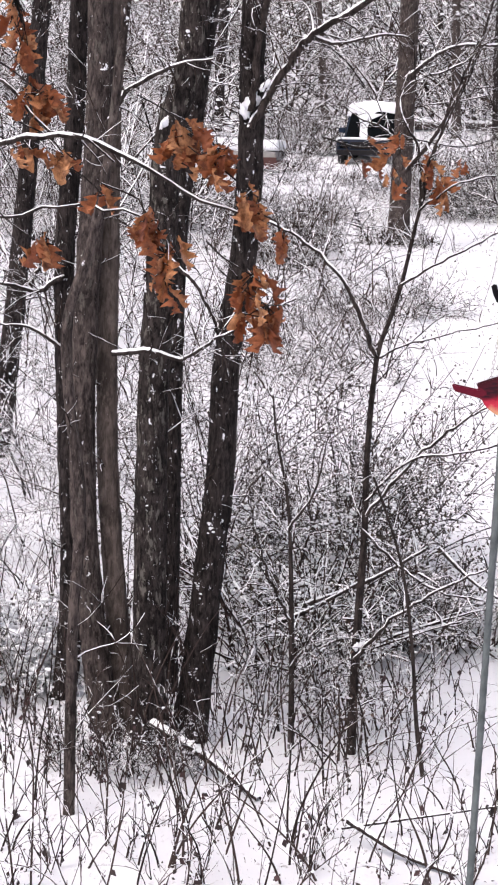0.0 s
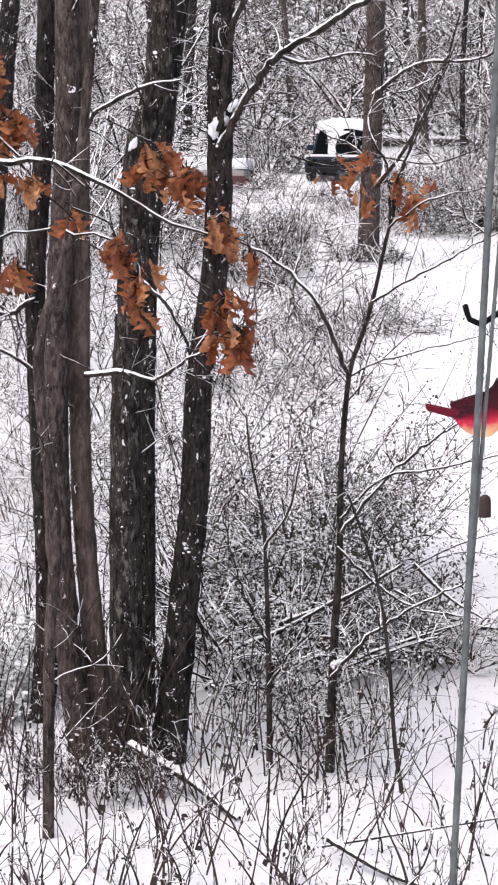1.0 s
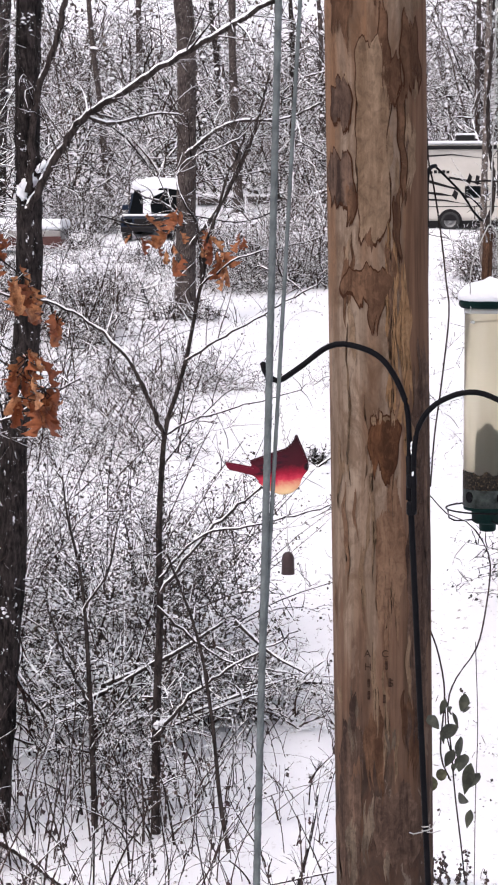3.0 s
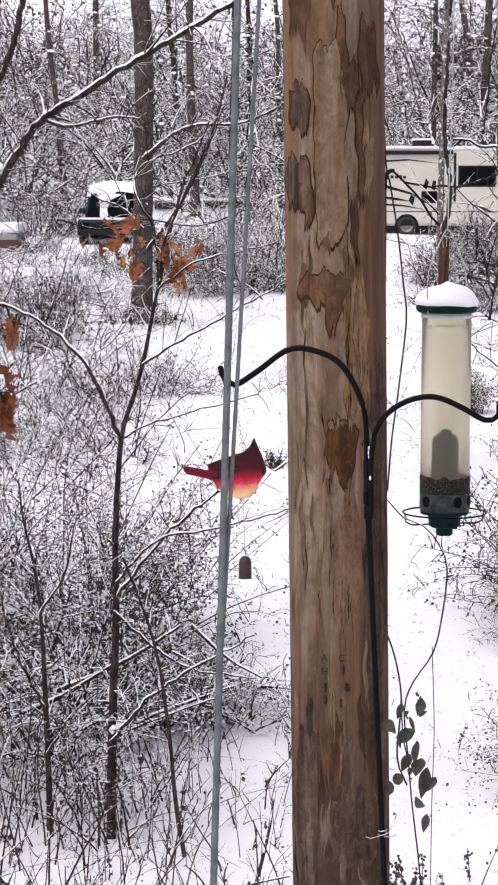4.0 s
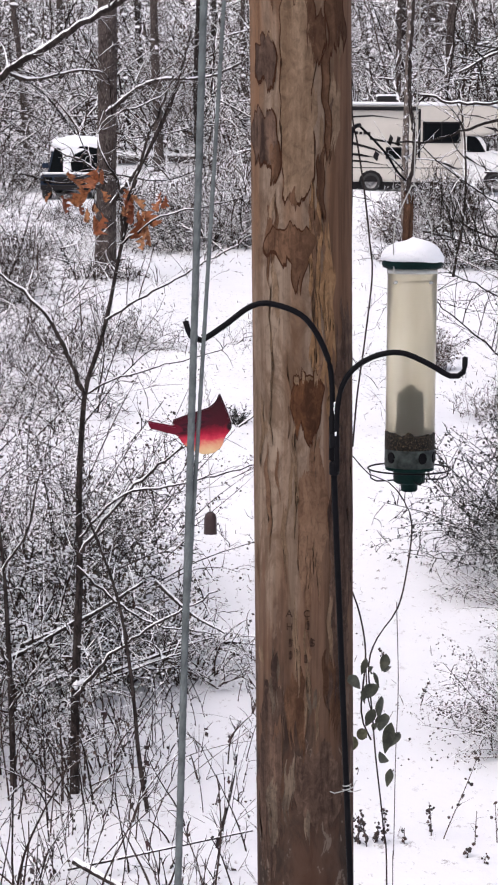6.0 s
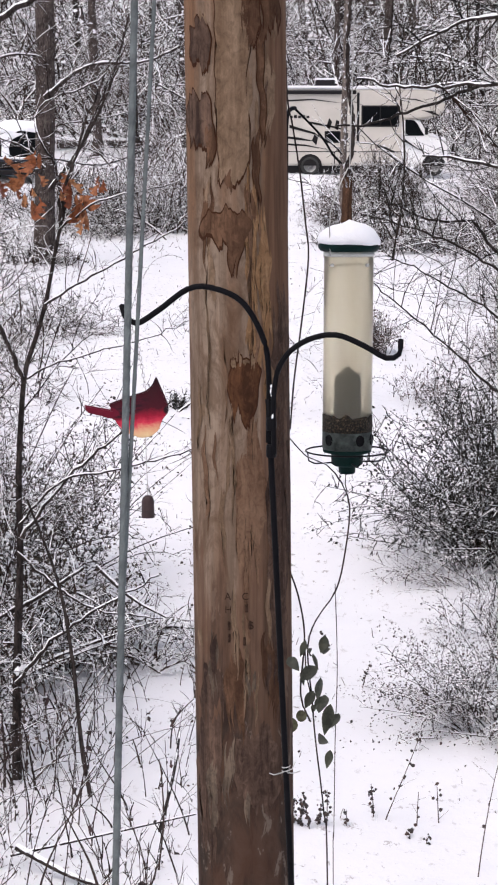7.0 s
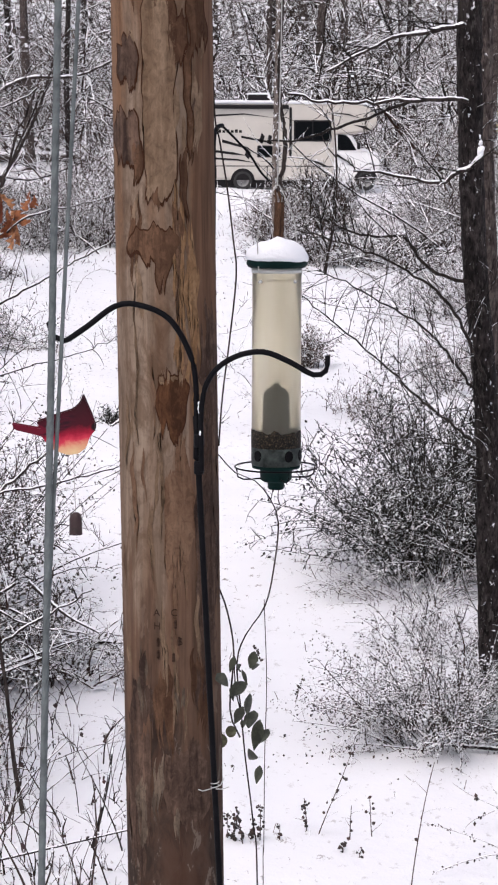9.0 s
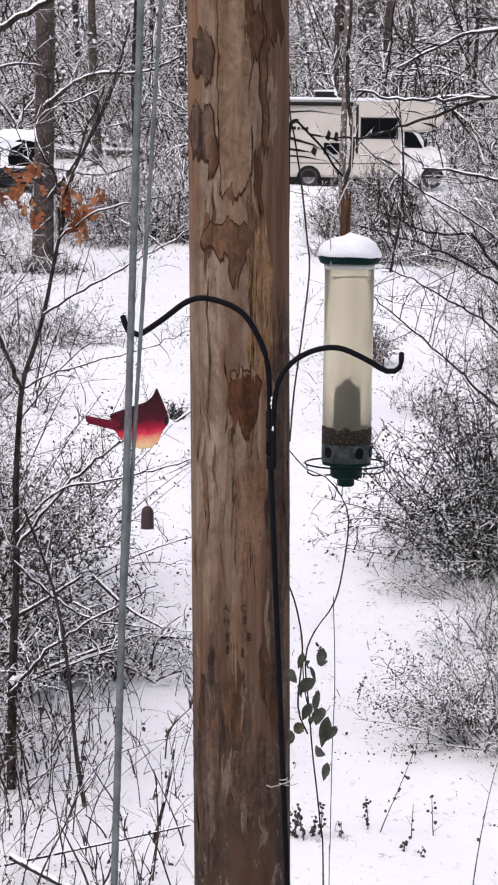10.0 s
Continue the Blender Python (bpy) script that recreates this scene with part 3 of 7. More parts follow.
def box_bm(bm, lo, hi, bevel=0.0):
    r = bmesh.ops.create_cube(bm, size=1)
    vs = r["verts"]
    lo, hi = Vector(lo), Vector(hi)
    for v in vs:
        v.co = Vector(((v.co[i] + 0.5) * (hi[i] - lo[i]) + lo[i] for i in range(3)))
    if bevel:
        es = list({e for v in vs for e in v.link_edges})
        bmesh.ops.bevel(bm, geom=es, offset=bevel, segments=2, affect="EDGES", profile=0.5)
    return bm


def box(name, lo, hi, mat, parent, label="", bevel=0.0):
    return part(name, box_bm(bmesh.new(), lo, hi, bevel), mat, parent, label)


def lathe(name, profile, at, mat, parent, label="", sides=32):
    """A turned shape: profile rows of radius and height above at."""
    verts, faces = [], []
    for r, z in profile:
        for k in range(sides):
            a = 2 * math.pi * k / sides
            verts.append((at[0] + r * math.cos(a), at[1] + r * math.sin(a), at[2] + z))
    for i in range(len(profile) - 1):
        for k in range(sides):
            a, b = i * sides + k, i * sides + (k + 1) % sides
            faces.append((a, b, b + sides, a + sides))
    return raw_part(name, verts, faces, mat, parent, label)


def rod(name, points, radius, mat, parent, label="", sides=10, step=0.012):
    """A bent bar of even thickness with closed ends."""
    line = spline(points, step)
    r = np.full(len(line), radius)
    d0, d1 = line[0] - line[1], line[-1] - line[-2]
    line = np.vstack([line[0] + d0 / np.linalg.norm(d0) * radius * 0.4, line, line[-1] + d1 / np.linalg.norm(d1) * radius * 0.4])
    r = np.concatenate([[radius * 0.1], r, [radius * 0.1]])
    t = Tubes(sides)
    t.add(line, r)
    return t.make(name, mat, parent, label)


# ---- ground ----
def graded(lo, hi, fine_lo, fine_hi, fine, growth):
    out = list(np.arange(fine_lo, fine_hi, fine))
    s, v = fine, fine_hi
    while v < hi:
        out.append(v)
        s *= growth
        v += s
    s, v = fine, fine_lo
    while v > lo:
        s *= growth
        v -= s
        out.insert(0, v)
    return np.array(out)


def build_ground():
    xs = graded(-400, 400, -14, 16, 0.15, 1.12)
    ys = graded(-300, 600, 7, 50, 0.19, 1.07)
    X, Y = np.meshgrid(xs, ys)
    Z = ground_height(X, Y)
    far = np.clip((Y - 150) / 200, 0, 1)
    Z = Z * (1 - far) + far * (ground_height(X * 0, 150 + 0 * Y) + 8)
    rng = np.random.default_rng(5)
    for scale, amp in ((1.7, 0.022), (0.55, 0.009), (0.21, 0.003)):
        a = rng.uniform(0, 6.28, (6, 3))
        for p, q, s in a:
            Z = Z + amp / 3 * np.sin(X / scale * math.cos(p) + Y / scale * math.sin(p) + q) * np.sin(Y / scale * 0.7 * math.cos(s) + s) * np.clip((Y - 6) / 4, 0, 1)
    nx, ny = len(xs), len(ys)
    i = (np.arange(ny - 1)[:, None] * nx + np.arange(nx - 1)[None]).reshape(-1)
    faces = np.stack([i, i + 1, i + 1 + nx, i + nx], 1)
    ob = raw_part("ground", np.stack([X, Y, Z], -1).reshape(-1, 3).tolist(), faces.tolist(), M_GROUND)
    tagged(ob, "snow-covered sloping ground with litter showing through", "ground", kind="structure")


build_ground()


# ---- trees ----
def at_depth(d, pairs, sway=0.0, seed=0):
    rng = np.random.default_rng(seed)
    return np.array([(x, d + (rng.normal(0, sway) if i else 0), z) for i, (x, z) in enumerate(pairs)])


def tree(name, label, trunk, r0, r1, mat, seed, limbs=(), twig_count=30, twig_reach=0.7, twig_r=0.006, sides=18, rough=0.07, flare=0.35, twig_from=0.1, group="", snow_fill=0.75, clumps=0, twig_mat=None, top=2.5, bare=0.0):
    """trunk: points from the foot up. limbs: (points, thick end, thin end, twigs, reach)."""
    rng = np.random.default_rng(seed)
    trunk = np.asarray(trunk, float)
    if top:
        d = trunk[-1] - trunk[-2]
        trunk = np.vstack([trunk, trunk[-1] + d / np.linalg.norm(d) * top + rng.normal(0, 0.08, 3)])
    foot = trunk[0].copy()
    base = thing(name, label, "tree", tuple(foot), group)
    line = spline(np.vstack([trunk[0] - (0, 0, 0.15), trunk]), 0.07)
    h = np.linspace(0, 1, len(line))
    radii = r0 + (r1 - r0) * h + r0 * flare * np.exp(-h * 16)
    t = Tubes(sides)
    t.add(line, radii, rough_skin(rng, len(line), sides, rough))
    t.make("trunk", mat, base)
    tw, sn = Tubes(4), Tubes(6)
    for k, (pts, a, b, n, reach) in enumerate(limbs):
        ll = spline(np.asarray(pts, float), 0.05)
        ll[1:-1] += rng.normal(0, 0.006, (len(ll) - 2, 3))
        rr = np.linspace(a, b, len(ll))
        lt = Tubes(8)
        lt.add(ll, rr, rough_skin(rng, len(ll), 8, 0.06))
        lt.make("limb", M_LIMB if a > bare else M_BARE_LIMB, base)
        if a > bare:
            snow_on(sn, rng, ll, rr, snow_fill)
        twigs_on(tw, rng, ll, b, n, reach, twig_r)
    if twig_count:
        twigs_on(tw, rng, line, r1, twig_count, twig_reach, twig_r, start=twig_from)
    if tw.count:
        tagged(tw.make("twig_growth", twig_mat or M_TWIG, base), kind="stuff")
    if sn.count:
        tagged(sn.make("lying_snow", M_SNOW, base, "snow lying along the limbs"), kind="stuff")
    if clumps:
        bl = Blobs()
        for _ in range(clumps // 12):
            i = rng.integers(2, len(line) - 2)
            a = rng.uniform(-2.8, -0.4)
            for _ in range(int(2 + 12 * rng.random() ** 2)):
                a += rng.normal(0, 0.13)
                s = 0.002 + 0.0085 * rng.random() ** 2.5
                at = line[i] + np.array([math.cos(a), math.sin(a), 0]) * radii[i] * 1.01 + (0, 0, rng.normal(0, 0.022))
                bl.add(rng, at, (s * rng.uniform(0.7, 2.0), s * 0.5, s * rng.uniform(0.5, 1.3)))
        tagged(bl.make("stuck_snow", M_SNOW, base, "small lumps of snow stuck to the bark"), kind="stuff")
    return base


def up(d, pairs, sway=0.0, seed=0):
    """Points of a trunk listed from the top down, turned to run from the foot up, on the ground."""
    p = at_depth(d, pairs[::-1], sway, seed)
    p[0, 2] = gz(p[0, 0], d)
    return p


CLUMP = "trunks of the tree clump"
tree("tree", "slim dark trunk leaning in the snowy wood", up(20, [(-5.74, 5.42), (-5.88, 3.70), (-6.02, 2.16), (-6.2, 0.7)]), 0.11, 0.085, M_BARK_DARK, 1, twig_count=40, twig_reach=1.1, group=CLUMP, clumps=40)
tree("tree", "dark straight tree trunk speckled with stuck snow", up(12.8, [(-3.44, 4.91), (-3.46, 4.18), (-3.52, 3.25), (-3.50, 2.30), (-3.45, 1.14), (-3.47, 0.42), (-3.5, 0.13)]), 0.068, 0.06, M_BARK_DARK, 2, twig_count=26, group=CLUMP, clumps=90,
     limbs=[(at_depth(12.7, [(-3.5, 3.1), (-3.7, 3.0), (-3.9, 3.05), (-4.2, 2.9)], 0.05, 3), 0.02, 0.007, 10, 0.5), (at_depth(12.7, [(-3.48, 2.6), (-3.7, 2.75), (-4.1, 2.8)], 0.05, 4), 0.017, 0.006, 8, 0.5)])
tree("tree", "brown-grey trunk curving up beside its twin", up(12.1, [(-3.12, 4.86), (-3.13, 4.00), (-3.18, 3.12), (-3.20, 2.03), (-3.14, 1.11), (-3.01, 0.10)]), 0.085, 0.074, M_BARK, 5, group=CLUMP, clumps=40, twig_count=14,
     limbs=[(at_depth(11.95, [(-3.05, 4.05), (-2.92, 4.30), (-2.78, 4.38), (-2.58, 4.47), (-2.37, 4.51)], 0.02, 6), 0.022, 0.008, 12, 0.45)])
tree("tree", "pale smooth trunk of the tree clump", up(12.25, [(-3.08, 4.87), (-3.08, 3.65), (-3.08, 2.39), (-3.05, 1.66), (-2.99, 0.91), (-2.92, 0.08)]), 0.072, 0.062, M_BARK_PALE, 7, group=CLUMP, clumps=20, twig_count=10)
tree("tree", "thin pale trunk with a crooked middle in front of the clump", up(10.75, [(-2.68, 4.25), (-2.80, 3.47), (-2.94, 3.02), (-2.93, 2.57), (-2.85, 1.92), (-2.89, 1.26), (-2.90, 0.07)]), 0.033, 0.024, M_BARK, 8, group=CLUMP, clumps=16, twig_count=10, flare=0.1)
tree("tree", "thick dark trunk mottled with lichen and stuck snow", up(12.0, [(-2.50, 4.86), (-2.53, 4.46), (-2.65, 4.01), (-2.68, 3.32), (-2.72, 2.43), (-2.72, 1.35), (-2.70, 0.08)]), 0.108, 0.075, M_BARK_MOTTLED, 9, group=CLUMP, clumps=120, twig_count=24,
     limbs=[(at_depth(11.85, [(-2.95, 2.70), (-2.70, 2.73), (-2.52, 2.68), (-2.34, 2.79), (-2.09, 2.93), (-1.81, 3.08)], 0.02, 10), 0.018, 0.006, 14, 0.4),
            (at_depth(11.85, [(-2.6, 3.3), (-2.4, 3.1), (-2.25, 2.72), (-2.2, 2.5)], 0.02, 11), 0.014, 0.006, 8, 0.4)])
tree("tree", "narrow dark trunk behind the thick grey one", up(13.1, [(-2.62, 4.94), (-2.70, 4.28), (-2.80, 3.45), (-2.82, 2.30), (-2.82, 1.51), (-2.82, 0.16)]), 0.062, 0.055, M_BARK_DARK, 12, group=CLUMP, clumps=90, twig_count=14)
tree("tree", "leaning dark trunk with snow in its crotch", up(12.2, [(-2.17, 4.88), (-2.17, 4.02), (-2.20, 3.32), (-2.29, 2.64), (-2.31, 1.99), (-2.37, 1.33), (-2.48, 0.13)]), 0.098, 0.066, M_BARK_DARK, 13, group=CLUMP, clumps=460, twig_count=24,
     limbs=[(at_depth(12.1, [(-2.16, 4.1), (-1.97, 4.44), (-1.81, 4.65), (-1.62, 4.77), (-1.28, 4.98), (-1.03, 5.12), (-0.82, 5.25), (-0.4, 5.5)], 0.02, 14), 0.027, 0.015, 26, 0.7),
            (at_depth(12.1, [(-2.16, 4.2), (-2.09, 4.78), (-1.99, 5.05), (-1.9, 5.4)], 0.02, 15), 0.024, 0.016, 8, 0.6),
            (at_depth(12.1, [(-1.78, 4.66), (-1.6, 4.62), (-1.35, 4.68), (-1.2, 4.66)], 0.02, 16), 0.013, 0.006, 8, 0.4)])
tree("sapling", "forked brown sapling with snow on its limbs", up(12.2, [(-1.01, 4.05), (-1.08, 3.74), (-1.13, 3.53), (-1.20, 3.18), (-1.27, 2.94), (-1.34, 2.70), (-1.38, 2.11), (-1.38, 1.57), (-1.41, 0.83), (-1.42, 0.12)]), 0.032, 0.005, M_LIMB, 17, twig_count=26, twig_reach=0.7, twig_r=0.005, flare=0.1, sides=12, rough=0.05, top=0.5,
     limbs=[(at_depth(12.15, [(-1.34, 2.70), (-1.43, 2.94), (-1.58, 3.21), (-1.80, 3.41), (-2.05, 3.53), (-2.30, 3.57)], 0.02, 18), 0.016, 0.006, 14, 0.6),
            (at_depth(12.15, [(-1.20, 3.17), (-0.96, 3.32), (-0.62, 3.50), (-0.3, 3.7)], 0.02, 19), 0.010, 0.004, 10, 0.5),
            (at_depth(12.25, [(-1.35, 2.69), (-1.17, 2.79), (-0.89, 2.87), (-0.60, 2.95), (-0.3, 3.07)], 0.02, 20), 0.008, 0.003, 8, 0.5),
            (at_depth(12.1, [(-1.36, 1.72), (-1.19, 1.96), (-0.98, 2.18), (-0.75, 2.37), (-0.45, 2.55)], 0.02, 21), 0.013, 0.006, 10, 0.5),
            (at_depth(12.05, [(-1.40, 0.81), (-1.28, 0.96), (-1.08, 1.16), (-0.80, 1.34), (-0.5, 1.5)], 0.02, 22), 0.014, 0.006, 12, 0.5),
            (at_depth(12.1, [(-1.37, 1.81), (-1.11, 2.08), (-0.76, 2.15), (-0.2, 2.3)], 0.02, 23), 0.010, 0.005, 8, 0.45),
            (at_depth(12.15, [(-1.39, 1.62), (-0.95, 1.27), (-0.49, 1.20)], 0.02, 24), 0.011, 0.005, 8, 0.4),
            (at_depth(12.1, [(-1.1, 3.66), (-1.06, 3.91), (-1.01, 4.04), (-0.94, 4.27), (-0.88, 4.42), (-0.78, 4.65)], 0.02, 54), 0.011, 0.006, 10, 0.4),
            (at_depth(12.1, [(-1.1, 3.68), (-1.11, 3.95), (-1.19, 4.14), (-1.24, 4.32), (-1.13, 4.42), (-0.95, 4.47), (-0.81, 4.57)], 0.02, 55), 0.009, 0.005, 10, 0.35),
            (at_depth(12.1, [(-1.1, 3.63), (-0.95, 3.74), (-0.82, 3.82), (-0.65, 3.86), (-0.48, 3.89), (-0.34, 3.94)], 0.02, 56), 0.008, 0.004, 8, 0.35)])
tree("sapling", "thin dark sapling in the brush", up(12.2, [(-1.96, 2.19), (-1.87, 1.72), (-1.83, 0.99), (-1.81, 0.11)]), 0.024, 0.005, M_LIMB, 25, twig_count=30, twig_reach=0.6, twig_r=0.005, flare=0.1, sides=10, top=0.3,
     limbs=[(at_depth(12.15, [(-1.83, 1.0), (-2.0, 1.35), (-2.12, 1.8)], 0.02, 51), 0.011, 0.004, 8, 0.4), (at_depth(12.15, [(-1.86, 1.6), (-1.7, 1.85), (-1.62, 2.2)], 0.02, 52), 0.01, 0.004, 8, 0.4), (at_depth(12.15, [(-1.82, 0.7), (-1.66, 0.95), (-1.5, 1.1)], 0.02, 53), 0.01, 0.004, 6, 0.4)])
tree("sapling", "thin reddish sapling in the brush", up(11.9, [(-1.3, 2.0), (-1.12, 1.5), (-1.03, 0.98), (-0.98, 0.44), (-0.93, 0.08)]), 0.016, 0.007, M_LIMB, 26, twig_count=18, twig_reach=0.5, twig_r=0.004, flare=0.1, sides=8, top=0)
R = 13.8


def rooted(d, pairs, seed):
    """A limb that starts inside the dark trunk beside the path."""
    p = at_depth(d, pairs, 0.03, seed)
    p[0] += (0.05, R - 0.01 - p[0, 1], 0)
    return p


tree("tree", "dark rough trunk with long snow-laden limbs beside the path", up(R, [(2.05, 5.31), (2.06, 4.66), (2.08, 4.08), (2.12, 3.38), (2.21, 2.50), (2.25, 1.29), (2.31, 0.21)]), 0.082, 0.088, M_BARK_ROUGH, 27, rough=0.1, twig_count=26, twig_reach=0.7, clumps=70, bare=0.0155, twig_mat=M_TWIG_DARK, group="trunks beside the path",
     limbs=[(rooted(13.65, [(2.00, 5.08), (1.91, 5.06), (1.56, 5.00), (1.35, 4.92), (1.05, 4.76)], 28), 0.021, 0.008, 16, 0.8),
            (rooted(13.65, [(2.03, 4.56), (1.92, 4.58), (1.59, 4.57), (1.17, 4.55), (0.79, 4.61)], 29), 0.018, 0.009, 7, 0.5),
            (at_depth(13.65, [(1.64, 4.57), (1.24, 4.42), (0.88, 4.30), (0.65, 4.29)], 0.03, 30), 0.013, 0.007, 5, 0.5),
            (rooted(13.65, [(2.05, 4.14), (1.97, 4.09), (1.81, 4.01), (1.48, 4.07), (1.24, 4.09)], 31), 0.02, 0.008, 10, 0.5),
            (rooted(13.65, [(2.09, 3.30), (1.80, 3.41), (1.60, 3.63), (1.34, 3.65), (0.94, 3.79)], 32), 0.015, 0.006, 18, 0.6),
            (rooted(13.6, [(2.17, 2.59), (2.14, 2.74), (1.89, 3.20), (1.53, 3.46), (1.17, 3.60), (0.82, 3.69)], 33), 0.014, 0.005, 24, 0.7),
            (rooted(13.6, [(2.18, 2.11), (1.71, 2.53), (1.49, 2.74), (1.23, 2.96), (0.89, 3.24)], 34), 0.012, 0.004, 24, 0.7),
            (rooted(13.55, [(2.18, 2.43), (1.80, 2.95), (1.52, 3.15), (1.24, 3.30), (1.01, 3.42)], 35), 0.011, 0.004, 22, 0.7),
            (rooted(13.55, [(2.18, 2.03), (1.89, 2.23), (1.57, 2.28)], 36), 0.01, 0.004, 14, 0.6),
            (rooted(13.5, [(2.2, 1.9), (1.95, 1.95), (1.75, 1.9)], 37), 0.01, 0.004, 12, 0.5)])
tree("tree", "paler slim trunk behind the dark one beside the path", up(14.6, [(2.29, 5.45), (2.31, 4.08), (2.40, 2.52), (2.45, 1.32), (2.5, 0.2)]), 0.064, 0.054, M_BARK, 38, twig_count=30, twig_reach=0.8, group="trunks beside the path", clumps=20)
tree("tree", "tall grey trunk standing at the edge of the clearing", up(40, [(-4.00, 8.88), (-3.90, 7.56), (-3.91, 4.88), (-3.96, 2.0)]), 0.2, 0.17, M_BARK, 39, twig_count=34, twig_reach=2.2, twig_r=0.014, top=5, rough=0.05, twig_from=0.1, group="far trunks",
     limbs=[(at_depth(39.7, [(-3.8, 3.6), (-3.2, 4.4), (-2.6, 5.6), (-2.2, 7.0)], 0.1, 40), 0.05, 0.02, 16, 1.4), (at_depth(39.7, [(-3.9, 5.4), (-3.0, 6.0), (-1.9, 6.1), (-1.2, 6.4)], 0.1, 41), 0.045, 0.02, 16, 1.3),
            (at_depth(39.7, [(-3.9, 4.0), (-4.3, 4.4), (-4.8, 4.6)], 0.1, 42), 0.04, 0.02, 10, 1.2)])
tree("tree", "slim pale tree with a broken knot below the parked coach", up(24, [(1.27, 6.3), (1.25, 5.2), (1.23, 4.2), (1.24, 3.0), (1.24, 1.0)]), 0.045, 0.03, M_BARK_FROST, 43, clumps=24, twig_count=26, twig_reach=0.8, twig_r=0.009, flare=0.1, group="far trunks", top=3, twig_mat=M_TWIG_SNOWY,
     limbs=[(at_depth(23.8, [(1.24, 3.9), (1.34, 4.4), (1.26, 5.2), (1.3, 6.2)], 0.03, 44), 0.03, 0.02, 6, 0.6)])


def snag():
    """A dead stem, broken off and stripped to brown wood."""
    rng = np.random.default_rng(47)
    x, y = 1.255, 23.7
    base = thing("dead_stem", "broken brown dead stem stripped of its bark", "tree stump", (x, y, gz(x, y)))
    line = spline([(x, y, gz(x, y) - 0.1), (x - 0.02, y, 2.2), (x, y, 3.3), (x + 0.01, y, 3.78)], 0.07)
    t = Tubes(12)
    t.add(line, np.linspace(0.085, 0.06, len(line)), rough_skin(rng, len(line), 12, 0.1))
    t.make("trunk", M_SNAG, base)
    for k in range(5):
        a = 6.28 * k / 5
        q = np.array((x + 0.045 * math.cos(a), y + 0.045 * math.sin(a), 3.74))
        s = Tubes(5)
        s.add(spline([q, q + (0.01, 0, rng.uniform(0.05, 0.1)), q + (rng.normal(0, 0.02), 0, rng.uniform(0.12, 0.2))], 0.03), 0.012)
        s.make("splinter", M_SNAG, base)


snag()


def crotch_snow(label, parts, seed):
    """Snow lodged where a limb leaves its trunk: uneven drifts that lean against the bark."""
    base = thing("snow_clump", label, "snow", parts[0][:3])
    for k, (x, y, z, s, lean) in enumerate(parts):
        bm = bmesh.new()
        r = bmesh.ops.create_icosphere(bm, subdivisions=3, radius=1.0)
        for v in r["verts"]:
            p = v.co.copy()
            f = 1 + 0.55 * noise.noise(p * 1.3 + Vector((seed, k, 0))) + 0.5 * noise.noise(p * 2.6 + Vector((seed, k, 5))) + 0.3 * noise.noise(p * 6.0 + Vector((seed, k, 9)))
            v.co = Vector((x + p.x * f * s * 0.5 + lean * p.z * s * 0.6, y + p.y * f * s * 0.4, z + p.z * f * s * 0.7))
        part("lodged_snow", bm, M_SNOW, base, "", True)


crotch_snow("snow lodged in the crotch of a leaning trunk", [(-2.16, 12.12, 4.27, 0.085, 0.3), (-2.2, 12.11, 4.2, 0.055, -0.4), (-2.08, 12.1, 4.36, 0.045, 0.9)], 61)
crotch_snow("snow lodged in the fork of the sapling", [(-1.4, 12.13, 0.865, 0.034, 0.4), (-1.365, 12.12, 0.89, 0.026, 0.9)], 64)
crotch_snow("snow lodged on the scar of a rough trunk", [(2.05, 13.735, 4.095, 0.036, 1.3), (2.075, 13.73, 4.135, 0.045, 1.1), (2.1, 13.725, 4.175, 0.058, 0.9), (2.125, 13.73, 4.225, 0.052, 0.5), (2.13, 13.735, 4.285, 0.03, 0.2), (2.12, 13.735, 4.33, 0.022, 0.0)], 62)
crotch_snow("snow lodged on a broken limb of the grey trunk", [(-2.66, 11.9, 4.12, 0.045, 0.5), (-2.99, 12.03, 4.2, 0.03, -0.3)], 63)


# ---- woods on the hill ----
def far_trunks():
    """Separate trunks of the wood, thinner and closer together up the hill."""
    rng = np.random.default_rng(77)
    spots = [(-9.5, 46), (-10.8, 52), (-12.2, 60), (-13.5, 70), (-10.2, 74), (-5.0, 70), (-3.2, 62), (-2.3, 80), (-1.4, 66), (0.4, 84), (-0.6, 73), (3.6, 74), (4.4, 88), (5.6, 78), (7.2, 84), (8.4, 74), (9.6, 90), (10.8, 68), (8.9, 60), (11.9, 58), (-15.0, 84), (-7.1, 88), (-11.6, 96), (1.9, 92), (-4.2, 92), (6.4, 96), (12.5, 82)]
    for k, (x, y) in enumerate(spots):
        r = rng.uniform(0.09, 0.2)
        lean = rng.normal(0, 0.05)
        z = gz(x, y)
        pts = [(x, y, z), (x + lean * 3 + rng.normal(0, 0.06), y, z + 3), (x + lean * 6.5 + rng.normal(0, 0.12), y, z + 6.5), (x + lean * 11 + rng.normal(0, 0.2), y, z + 11)]
        tree("tree", "bare grey trunk in the snowy hillside wood", pts, r, r * 0.6, M_BARK if k % 3 else M_BARK_DARK, 200 + k, twig_count=26, twig_reach=2.4, twig_r=0.014, sides=8, rough=0.04, group="hillside trunks", top=0, twig_mat=M_TWIG_FAR, twig_from=0.08)


far_trunks()


